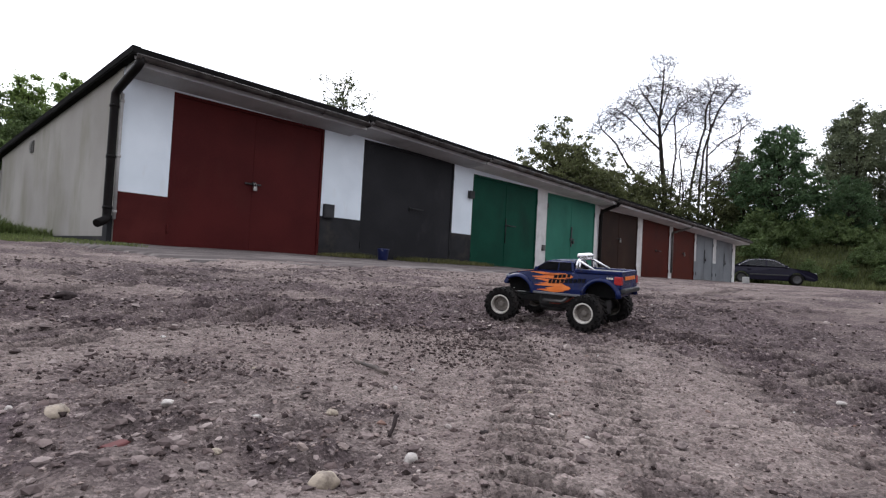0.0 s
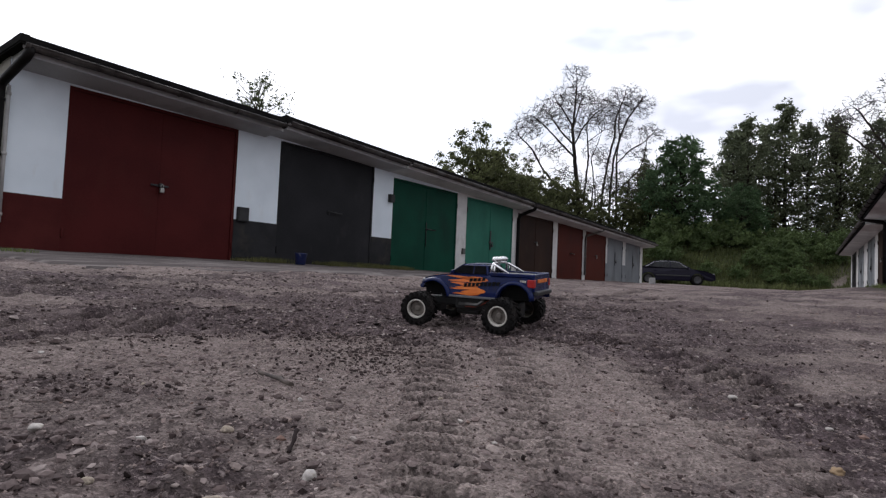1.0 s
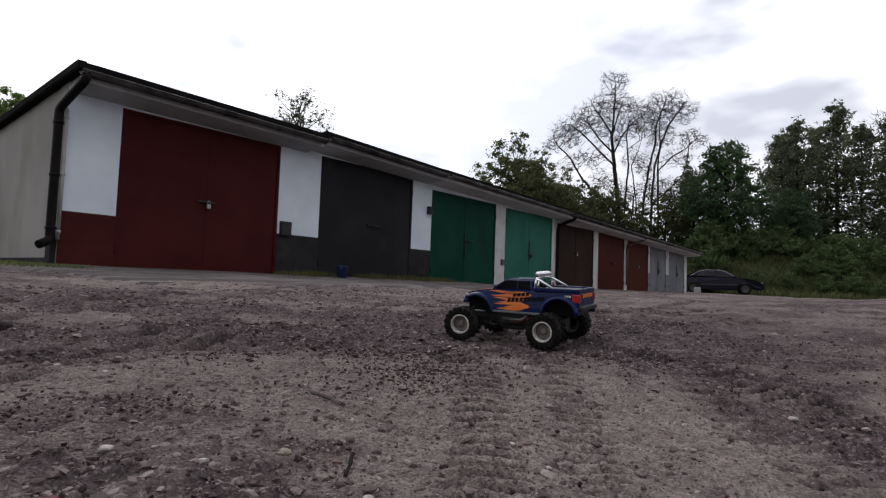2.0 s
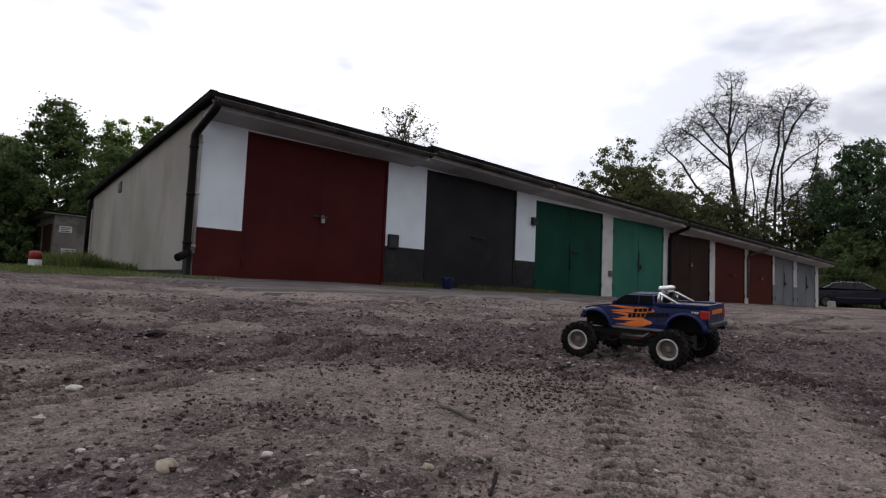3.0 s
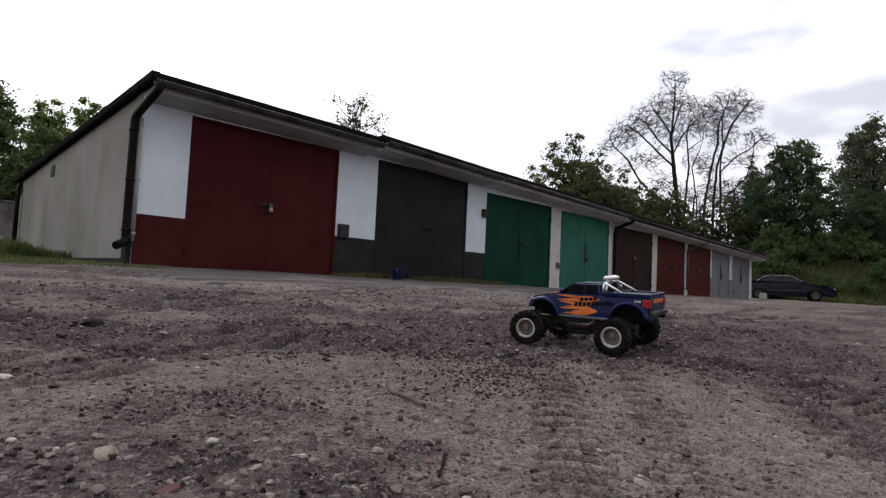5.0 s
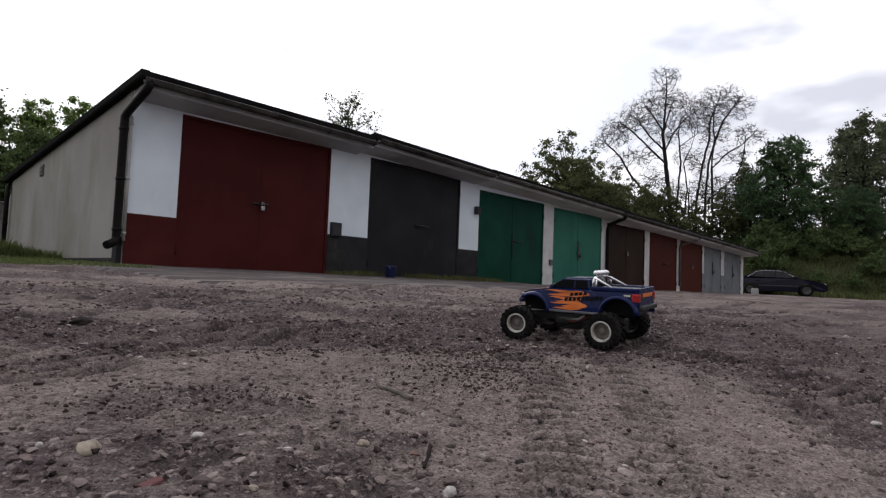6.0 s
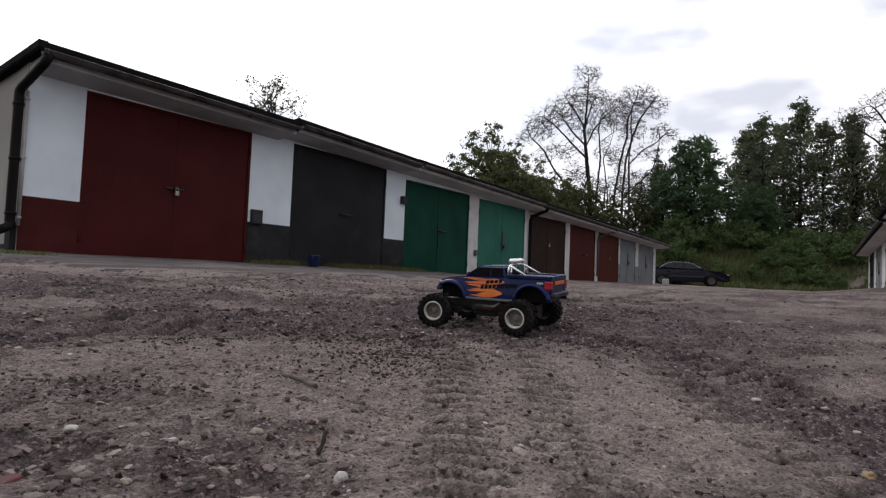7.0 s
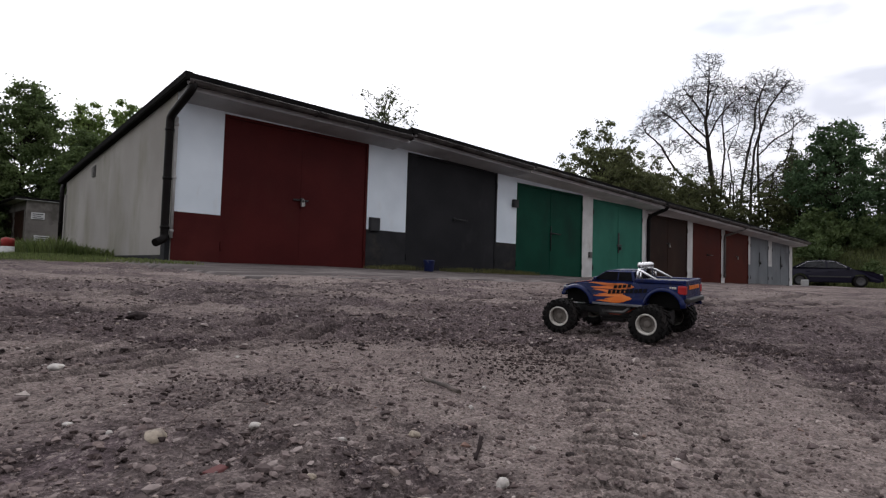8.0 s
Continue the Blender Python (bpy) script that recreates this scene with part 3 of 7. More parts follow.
    green = ramp(noise_at(3.0), 0.35, (0.028, 0.036, 0.014), 0.65, (0.060, 0.064, 0.028))
    base = mixed(sep.outputs["Red"], base, green)
    l.new(base, b.inputs["Base Color"])
    b.inputs["Roughness"].default_value = 0.92
    b.inputs["Specular IOR Level"].default_value = 0.04
    add = n.new("ShaderNodeMath")
    add.operation = "MULTIPLY_ADD"
    add.inputs[1].default_value = 0.6
    l.new(noise_at(180, 4, 0.7), add.inputs[0])
    l.new(noise_at(45, 5, 0.65), add.inputs[2])
    low = n.new("ShaderNodeMath")
    low.operation = "MULTIPLY_ADD"
    low.inputs[1].default_value = -0.25
    l.new(grain2, low.inputs[0])
    l.new(add.outputs[0], low.inputs[2])
    bp = n.new("ShaderNodeBump")
    bp.inputs["Strength"].default_value, bp.inputs["Distance"].default_value = 0.9, 0.016
    l.new(low.outputs[0], bp.inputs["Height"])
    l.new(bp.outputs["Normal"], b.inputs["Normal"])
    return m


M_SOIL = soil_material()
build_ground()


# ---------------------------------------------------------------- garages
def garage_door(parent, x0, x1, z0, z1, mat, style, y=0.0):
    """A steel garage door with its frame, leaves, hinges and lock, in the plane y."""
    low = "garage_door"
    bm = bmesh.new()
    w = 0.045
    box(bm, x0, x0 + w, y - 0.012, y + 0.06, z0, z1)
    box(bm, x1 - w, x1, y - 0.012, y + 0.06, z0, z1)
    box(bm, x0 + w, x1 - w, y - 0.012, y + 0.06, z1 - w, z1)
    door = part(low, bm, mat, parent, style["label"])
    xm = (x0 + x1) / 2
    gap = 0.0012 if style.get("plain") else 0.003
    spans = [(x0 + w + 0.004, xm - gap), (xm + gap, x1 - w - 0.004)] if style["leaves"] == 2 else [(x0 + w + 0.004, x1 - w - 0.004)]
    for a, c in spans:
        bm = bmesh.new()
        box(bm, a, c, y + 0.004, y + 0.035, z0 + 0.015, z1 - w - 0.004, bevel=0.001 if style.get("plain") else 0.004)
        for k in range(style.get("ribs", 0)):
            zz = z0 + (z1 - z0) * (k + 1) / (style["ribs"] + 1)
            box(bm, a + 0.03, c - 0.03, y - 0.002, y + 0.006, zz - 0.012, zz + 0.012, bevel=0.003)
        part("door_leaf", bm, mat, door)
    if style["leaves"] == 2 and not style.get("plain"):
        bm = bmesh.new()
        box(bm, xm - 0.025, xm + 0.02, y - 0.004, y + 0.003, z0 + 0.02, z1 - w - 0.01, bevel=0.002)
        part("cover_strip", bm, mat, door)
    for hx in (x0 + 0.02, x1 - 0.02):
        for hz in (z0 + 0.25, z1 - 0.32):
            bm = bmesh.new()
            lathe(bm, [(0.011, hz - 0.06), (0.014, hz - 0.055), (0.014, hz + 0.055), (0.011, hz + 0.06)], (hx, y - 0.018, 0), sides=10)
            part("hinge", bm, M_BLACK if style.get("dark") else mat, door)
    lz = style.get("lock_z", 0.94)
    if style["lock"] == "padlock":
        bm = bmesh.new()
        box(bm, xm - 0.13, xm + 0.13, y - 0.022, y - 0.006, lz - 0.012, lz + 0.012, bevel=0.003)
        box(bm, xm - 0.02, xm + 0.035, y - 0.045, y - 0.010, lz - 0.02, lz + 0.03, bevel=0.004)
        part("hasp", bm, M_BLACK, door, "dark steel locking bar")
        bm = bmesh.new()
        box(bm, xm - 0.01, xm + 0.05, y - 0.06, y - 0.028, lz - 0.10, lz - 0.035, bevel=0.006)
        tube(bm, [(xm + 0.002, y - 0.044, lz - 0.04), (xm + 0.002, y - 0.044, lz), (xm + 0.02, y - 0.044, lz + 0.02),
                  (xm + 0.038, y - 0.044, lz), (xm + 0.038, y - 0.044, lz - 0.04)], 0.006, 6)
        part("padlock", bm, M_STEEL, door, "worn steel padlock")
    elif style["lock"] == "latch":
        bm = bmesh.new()
        box(bm, xm - 0.03, xm + 0.03, y - 0.02, y - 0.006, lz - 0.20, lz + 0.32, bevel=0.003)
        box(bm, xm - 0.10, xm + 0.12, y - 0.035, y - 0.02, lz - 0.02, lz + 0.02, bevel=0.003)
        box(bm, xm + 0.03, xm + 0.10, y - 0.05, y - 0.02, lz - 0.12, lz - 0.04, bevel=0.004)
        part("latch", bm, M_BLACK, door, "black iron latch")
    else:
        bm = bmesh.new()
        lathe(bm, [(0.03, y - 0.03), (0.035, y - 0.02), (0.035, y - 0.005)], (xm, 0, lz), axis="y", sides=12)
        tube(bm, [(xm, y - 0.028, lz), (xm, y - 0.055, lz), (xm + 0.30, y - 0.06, lz - 0.005)], 0.014, 6)
        if style["leaves"] == 2:
            tube(bm, [(xm - 0.01, y - 0.012, lz + 0.16), (xm - 0.01, y - 0.012, lz - 0.40)], 0.012, 6)
        part("door_handle", bm, M_BLACK, door, "black door handle")
    return door


def roof_slab(bm, x0, x1, z0, z1, front, depth, fall, thick):
    """A sloping slab with its eave at y = front; its front edge runs from z0 to z1."""
    v = []
    for y, dz in ((front, 0), (depth, -fall)):
        for x, z in ((x0, z0), (x1, z1)):
            v.append((bm.verts.new((x, y, z + dz)), bm.verts.new((x, y, z + dz - thick))))
    a, b, c, d = v
    for q in ((a[0], b[0], d[0], c[0]), (a[1], c[1], d[1], b[1]), (a[0], a[1], b[1], b[0]), (c[0], d[0], d[1], c[1]), (a[0], c[0], c[1], a[1]), (b[0], b[1], d[1], d[0])):
        bm.faces.new(q)
    bmesh.ops.recalc_face_normals(bm, faces=bm.faces)


def gutter(parent, x0, x1, z0, z1, y, r=0.055, mat=None):
    """A half-round gutter with rolled lip, hung along the eave."""
    bm = bmesh.new()
    rings = []
    for x, z in ((x0, z0), (x1, z1)):
        outer = [(y + r * math.cos(a), z + r * math.sin(a)) for a in (math.pi + math.pi * k / 10 for k in range(11))]
        inner = [(y + (r - 0.006) * math.cos(a), z + (r - 0.006) * math.sin(a)) for a in (2 * math.pi - math.pi * k / 10 for k in range(11))]
        rings.append([bm.verts.new((x, p, q)) for p, q in outer + inner])
    k = len(rings[0])
    for i in range(k):
        bm.faces.new((rings[0][i], rings[0][(i + 1) % k], rings[1][(i + 1) % k], rings[1][i])).smooth = True
    for x, z, ring in ((x0, z0, rings[0]), (x1, z1, rings[1])):
        bm.faces.new(ring)
    tube(bm, [(x0, y - r, z0), (x1, y - r, z1)], 0.010, 6)
    bmesh.ops.recalc_face_normals(bm, faces=bm.faces)
    g = part("gutter", bm, mat or M_GUTTER, parent)
    count = max(2, int((x1 - x0) / 0.75))
    for i in range(count + 1):
        f = i / count
        x, z = x0 + 0.04 + (x1 - x0 - 0.08) * f, z0 + (z1 - z0) * f
        bm = bmesh.new()
        tube(bm, [(x, y + (r + 0.006) * math.cos(a), z + (r + 0.006) * math.sin(a)) for a in (math.pi * (0.95 + 1.1 * j / 8) for j in range(9))], 0.009, 5)
        part("bracket", bm, mat or M_GUTTER, g)
    return g


def downpipe(parent, points, r, mat=None, label=""):
    bm = bmesh.new()
    tube(bm, points, r, 14)
    p = part("downpipe", bm, mat or M_GUTTER, parent, label)
    a, b = max(zip(points, points[1:]), key=lambda s: abs(s[0][2] - s[1][2]))
    for f in (0.06, 0.5, 0.94):
        c = Vector(a).lerp(Vector(b), f)
        bm = bmesh.new()
        lathe(bm, [(r + 0.001, -0.018), (r + 0.008, -0.016), (r + 0.008, 0.016), (r + 0.001, 0.018)], c, sides=14)
        part("pipe_clip", bm, mat or M_GUTTER, p)
    return p


def garage_row(name, m, label, bays, x0, x1, top, depth, fall, eave, wall_mat, base, roof_runs, soffit_drop=0.12, side_skew=(0.0, 0.0), side_mats=None, fascia=0):
    """A row of garages: front wall with openings, sides, back, roof slabs with felt, doors."""
    row = thing(name, m, label, "garage row")
    edges = [x0] + [e for b in bays for e in (b["x0"], b["x1"])] + [x1]
    for i in range(0, len(edges), 2):
        a, c = edges[i], edges[i + 1]
        h = top((a + c) / 2)
        bm = bmesh.new()
        box(bm, a, c, 0.0, 0.26, base, h, bevel=0.008)
        mat = wall_mat[i // 2] if isinstance(wall_mat, (list, tuple)) else wall_mat
        part("pillar", bm, mat, row)
    for i, b in enumerate(bays):
        bm = bmesh.new()
        box(bm, b["x0"], b["x1"], 0.002, 0.26, b["z1"], top((b["x0"] + b["x1"]) / 2))
        mat = wall_mat[i] if isinstance(wall_mat, (list, tuple)) else wall_mat
        part("lintel", bm, mat, row)
        garage_door(row, b["x0"], b["x1"], b["z0"], b["z1"], b["mat"], b, y=0.015)
    for x, skew, side, mat in ((x0, side_skew[0], 1, (side_mats or (M_PLASTER, M_PLASTER))[0]), (x1, side_skew[1], -1, (side_mats or (M_PLASTER, M_PLASTER))[1])):
        bm = bmesh.new()
        hf, t = top(x) , 0.24 * side
        pts = []
        for y, h in ((0.262, hf), (depth, hf - fall)):
            xx = x + skew * (y / depth) + 0.003 * side
            pts.append([bm.verts.new(p) for p in ((xx, y, base), (xx + t, y, base), (xx + t, y, h), (xx, y, h))])
        for k in range(4):
            bm.faces.new((pts[0][k], pts[0][(k + 1) % 4], pts[1][(k + 1) % 4], pts[1][k]))
        bm.faces.new(pts[0][::-1])
        bm.faces.new(pts[1])
        bmesh.ops.recalc_face_normals(bm, faces=bm.faces)
        part("side_wall", bm, mat, row, "stained rendered side wall")
    bm = bmesh.new()
    box(bm, x0 + side_skew[0], x1 + side_skew[1], depth + 0.003, depth + 0.24, base, min(top(x0), top(x1)) - fall - 0.03)
    part("back_wall", bm, M_PLASTER, row)
    for a, c, za, zc, skew, *light in roof_runs:
        if skew:
            bm = bmesh.new()
            roof_slab(bm, a - 0.040, a + 0.055, za + 0.008, za + 0.008, -eave - 0.01, depth + 0.35, fall, 0.085)
            for v in bm.verts:
                v.co.x += skew * (v.co.y + eave) / depth
            part("verge_board", bm, M_FELT, row, "black felted verge board")
        bm = bmesh.new()
        roof_slab(bm, a + (0.06 if skew else 0), c, za - 0.10, zc - 0.10, -eave + 0.03, depth + 0.3, fall, soffit_drop)
        if skew:
            for v in bm.verts:
                if v.co.x < a + 0.01:
                    v.co.x += skew * (v.co.y + eave) / depth
        part("soffit", bm, M_SOFFIT_LIGHT if light else M_SOFFIT_SHADE, row, "whitewashed concrete roof slab")
        bm = bmesh.new()
        roof_slab(bm, a - 0.03, c + 0.02, za, zc, -eave, depth + 0.34, fall, 0.096)
        if skew:
            for v in bm.verts:
                if v.co.x < a + 0.01:
                    v.co.x += skew * (v.co.y + eave) / depth
        part("roof", bm, M_FELT, row, "black felt roof edge")
        if fascia:
            bm = bmesh.new()
            roof_slab(bm, a + 0.01, c - 0.01, za - 0.099, zc - 0.099, -eave - 0.002, -eave + 0.026, 0, fascia)
            part("fascia", bm, M_FELT, row, "black fascia board")
    return row


def painted(parent, x0, x1, z0, z1, mat, y=-0.004, ends=()):
    """A coat of paint a few millimetres proud of a pillar."""
    bm = bmesh.new()
    box(bm, x0, x1, y, 0.004, z0, z1, bevel=0.001)
    return part("painted_base", bm, mat, parent)


def wall_box(parent, x0, x1, z0, z1, deep=0.06, mat=None, name="meter_box", label="small grey steel box"):
    bm = bmesh.new()
    box(bm, x0, x1, -deep, 0.0, z0, z1, bevel=0.006)
    box(bm, x0 + 0.015, x1 - 0.015, -deep - 0.006, -deep + 0.002, z0 + 0.015, z1 - 0.015, bevel=0.003)
    return part(name, bm, mat or M_BOX, parent, label)


def bay(x0, x1, z0, z1, mat, label, leaves=2, lock="padlock", **more):
    return dict(x0=x0, x1=x1, z0=z0, z1=z1, mat=mat, label=label, leaves=leaves, lock=lock, **more)


# the row with the red, grey and green doors
top_a = lambda x: float(np.interp(x, [0.2, 12.9], [2.25, 2.02]))
row_a = garage_row(
    "garage_row", pose(0, 0, 0), "long low white garage row with coloured steel doors", [
        bay(0.90, 3.357, -0.068, 2.05, M_RED1, "wide oxide red double steel door", lock_z=0.96, plain=True),
        bay(4.20, 6.58, -0.068, 2.055, M_GREY, "anthracite tilting steel door", leaves=1, lock="handle", lock_z=0.95),
        bay(7.195, 9.624, -0.07, 1.905, M_GREEN, "dark green double steel door", lock="handle", lock_z=0.90),
        bay(10.06, 12.45, -0.068, 1.875, M_MINT, "mint green double steel door", lock="latch", lock_z=0.80, dark=True)],
    0.26, 12.62, top_a, 6.7, 0.62, 0.5, (M_WHITE, M_WHITE, M_WHITE, M_WHITE_OLD, M_WHITE_OLD), -0.25,
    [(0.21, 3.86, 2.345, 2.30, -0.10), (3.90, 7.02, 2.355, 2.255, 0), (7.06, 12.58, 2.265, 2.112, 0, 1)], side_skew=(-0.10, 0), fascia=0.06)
painted(row_a, 0.258, 0.90, -0.2, 0.612, M_DADO_RED)
painted(row_a, 3.357, 4.20, -0.2, 0.612, M_DADO_GREY)
painted(row_a, 6.58, 7.195, -0.2, 0.592, M_DADO_GREY)
wall_box(row_a, 3.40, 3.60, 0.585, 0.815)
wall_box(row_a, 7.03, 7.17, 1.36, 1.52, deep=0.08)
wall_box(row_a, 9.88, 9.99, 0.42, 0.56, deep=0.05, mat=M_ZINC)
gutter(row_a, 0.20, 3.84, 2.225, 2.17, -0.56, mat=M_GUTTER_OLD)
gutter(row_a, 3.92, 7.0, 2.235, 2.135, -0.56, mat=M_GUTTER_OLD)
gutter(row_a, 7.08, 12.56, 2.145, 1.991, -0.56, mat=M_ZINC)
downpipe(row_a, [(0.27, -0.56, 2.22), (0.25, -0.56, 2.14), (0.235, -0.53, 2.09), (0.175, -0.09, 1.88), (0.165, -0.04, 1.83), (0.165, -0.03, 1.76), (0.165, -0.03, 0.30), (0.155, -0.04, 0.235), (0.03, -0.13, 0.175)], 0.052)
downpipe(row_a, [(0.245, -0.04, 1.85), (0.245, -0.04, 0.25)], 0.022, mat=M_PIPE, label="thin pale conduit pipe")
downpipe(row_a, [(0.13, 6.80, 1.58), (0.09, 6.72, 1.50), (0.09, 6.70, 1.40), (0.09, 6.70, 0.10)], 0.042)
bm = bmesh.new()
box(bm, 0.19, 0.256, 0.02, 0.20, -0.15, 0.30, bevel=0.01)
part("pipe_plinth", bm, M_DADO_GREY, row_a)
bm = bmesh.new()
box(bm, 0.175, 0.235, 4.22, 4.42, 1.51, 1.72, bevel=0.004)
for k in range(4):
    box(bm, 0.162, 0.178, 4.235, 4.405, 1.525 + 0.045 * k, 1.550 + 0.045 * k)
part("vent", bm, M_ZINC, row_a, "rusty vent grille")

bm = bmesh.new()
box(bm, 0.252, 0.2595, 0.004, 0.262, -0.2, 2.24)
part("side_wall", bm, M_PLASTER, row_a, "rendered return of the end wall")

# added dark strip that paints the thin shadow line where end wall meets ground
bm = bmesh.new()
box(bm, 0.0, 0.03, 0.27, 6.6, -0.15, 0.035, bevel=0.006)
for v in bm.verts:
    v.co.x += 0.24 - 0.10 * v.co.y / 6.7
part("foot_shade_strip", bm, M_DADO_GREY, row_a, "dark strip standing in for the thin shadow at the wall's foot")

# the lower row beyond it
top_b = lambda x: float(np.interp(x, [12.8, 24.6], [1.98, 1.74]))
row_b = garage_row(
    "garage_row", pose(0, 0, 0), "old white garage row with brown, red and grey doors", [
        bay(12.75, 15.15, -0.09, 1.77, M_BROWN, "dark brown rusty double steel door", lock_z=1.0),
        bay(15.50, 17.62, -0.09, 1.75, M_RED2, "brick red plain steel door", leaves=1, lock="handle", lock_z=0.8),
        bay(17.90, 19.94, -0.09, 1.715, M_RED3, "orange-red plain steel door", leaves=1, lock="padlock", lock_z=0.85),
        bay(20.12, 21.92, -0.09, 1.64, M_LGREY, "light grey double steel door", lock="latch", lock_z=0.78, dark=True),
        bay(22.28, 24.27, -0.09, 1.585, M_LGREY, "light grey double steel door", lock="latch", lock_z=0.75, dark=True)],
    12.625, 24.62, top_b, 6.7, 0.6, 0.5, M_WHITE_OLD, -0.2,
    [(12.64, 18.4, 2.090, 1.943, 0, 1), (18.43, 24.95, 1.948, 1.782, 0, 1)], fascia=0.06, side_mats=(M_PLASTER, M_WHITE_OLD))
painted(row_b, 21.92, 22.28, -0.15, 0.62, M_LGREY)
painted(row_b, 19.94, 20.12, -0.15, 0.62, M_LGREY)
gutter(row_b, 12.68, 18.35, 1.980, 1.833, -0.56, mat=M_GUTTER_OLD)
gutter(row_b, 18.45, 24.9, 1.84, 1.675, -0.56, mat=M_ZINC)
downpipe(row_b, [(12.80, -0.56, 1.95), (12.80, -0.50, 1.86), (12.72, -0.10, 1.70), (12.71, -0.05, 1.6), (12.71, -0.05, 0.22), (12.71, -0.07, 0.12), (12.74, -0.22, 0.04)], 0.05)
downpipe(row_b, [(18.40, -0.56, 1.83), (18.3, -0.40, 1.70), (17.78, -0.05, 1.5), (17.76, -0.05, 1.4), (17.76, -0.05, 0.1)], 0.035, mat=M_ZINC)

# the row across the yard, turned four degrees; its own x runs towards the near end
RIGHT = Matrix.Translation((11.66, -9.21, 0.05)) @ Matrix.Rotation(radians(184), 4, "Z")
top_c = lambda x: float(np.interp(x, [-7.2, 6], [2.08, 2.14]))
row_c = garage_row(
    "garage_row", RIGHT, "white garage row with wide eaves and painted steel doors", [
        bay(-6.05, -3.22, -0.03, 2.0, M_WINE, "wine red double steel door", lock_z=1.0),
        bay(-2.58, 0.14, -0.03, 2.0, M_GREY, "anthracite tilting steel door", leaves=1, lock="handle", lock_z=1.0),
        bay(1.22, 3.95, -0.03, 1.97, M_BLUEGREY, "blue-grey double steel door", lock="handle", lock_z=1.0, dark=True),
        bay(4.75, 7.3, -0.03, 1.97, M_WINE, "wine red double steel door", lock_z=1.0)],
    -7.05, 8.0, top_c, 6.5, 0.4, 0.6, M_WHITE, -0.4,
    [(-7.2, 8.2, 2.20, 2.32, 0, 1)], fascia=0.135)
painted(row_c, -3.22, -2.58, -0.3, 0.90, M_WINE)
painted(row_c, 0.14, 1.22, -0.3, 0.48, M_BLUEGREY)
gutter(row_c, -7.2, 8.2, 2.09, 2.21, -0.66, mat=M_GUTTER)
downpipe(row_c, [(-7.1, -0.66, 2.06), (-7.1, -0.60, 1.98), (-7.1, -0.12, 1.88), (-7.1, -0.06, 1.8), (-7.1, -0.06, 0.0)], 0.06)
top_d = lambda x: float(np.interp(x, [-22.4, -7.2], [1.86, 1.96]))
row_d = garage_row(
    "garage_row", RIGHT, "lower white garage row with grey and brown doors", [
        bay(-21.6, -18.9, 0.02, 1.78, M_GREY, "dark grey double steel door", lock="latch", lock_z=0.8),
        bay(-17.75, -14.9, 0.02, 1.78, M_LGREY, "light grey double steel door", lock="latch", lock_z=0.8, dark=True),
        bay(-13.4, -10.75, 0.0, 1.78, M_LGREY, "grey double steel door", lock="latch", lock_z=0.8, dark=True),
        bay(-9.75, -7.45, 0.0, 1.80, M_BROWN, "dark brown double steel door", lock_z=0.9)],
    -22.4, -7.06, top_d, 6.5, 0.4, 0.55, M_WHITE_OLD, -0.4,
    [(-22.7, -7.25, 1.97, 2.07, 0, 1)], fascia=0.135, side_mats=(M_PLASTER, M_PLASTER))
gutter(row_d, -22.7, -7.3, 1.86, 1.96, -0.61, mat=M_ZINC)

# worn concrete aprons in front of the doors
def apron(x0, x1, wide):
    nx, ny = int((x1 - x0) / 0.12), 26
    x, y = np.meshgrid(np.linspace(x0, x1, nx), np.linspace(-1, 0, ny))
    reach = (wide + (grid_noise(x, 0 * x, 0.8, 51) - 0.5) * 1.1 + (grid_noise(x, 0 * x, 0.22, 53) - 0.5) * 0.4) * (0.35 + 0.65 * smooth01((x1 - x) / 3.5))
    y = np.minimum(y * reach, -0.02)
    z = land(x, y) + 0.010 + 0.014 * (grid_noise(x, y * 2.5, 0.5, 52) - 0.3)
    for edge in (z[0], z[:, 0], z[:, -1]):
        edge -= 0.05
    i = np.arange(nx * ny).reshape(ny, nx)
    f = np.stack([i[:-1, :-1], i[:-1, 1:], i[1:, 1:], i[1:, :-1]], -1).reshape(-1, 4)
    me = from_arrays("pavement", np.stack([x.ravel(), y.ravel(), z.ravel()], 1).tolist(), f.tolist(), M_CONC, smooth=True)
    tagged(new("pavement", me), "worn grey concrete apron streaked with dirt before the doors", "pavement", kind="structure")


apron(-0.6, 8.4, 3.9)


# ---------------------------------------------------------------- trees and plants
def rnd_dir(rng):
    v = rng.normal(size=3)
    return v / np.linalg.norm(v)


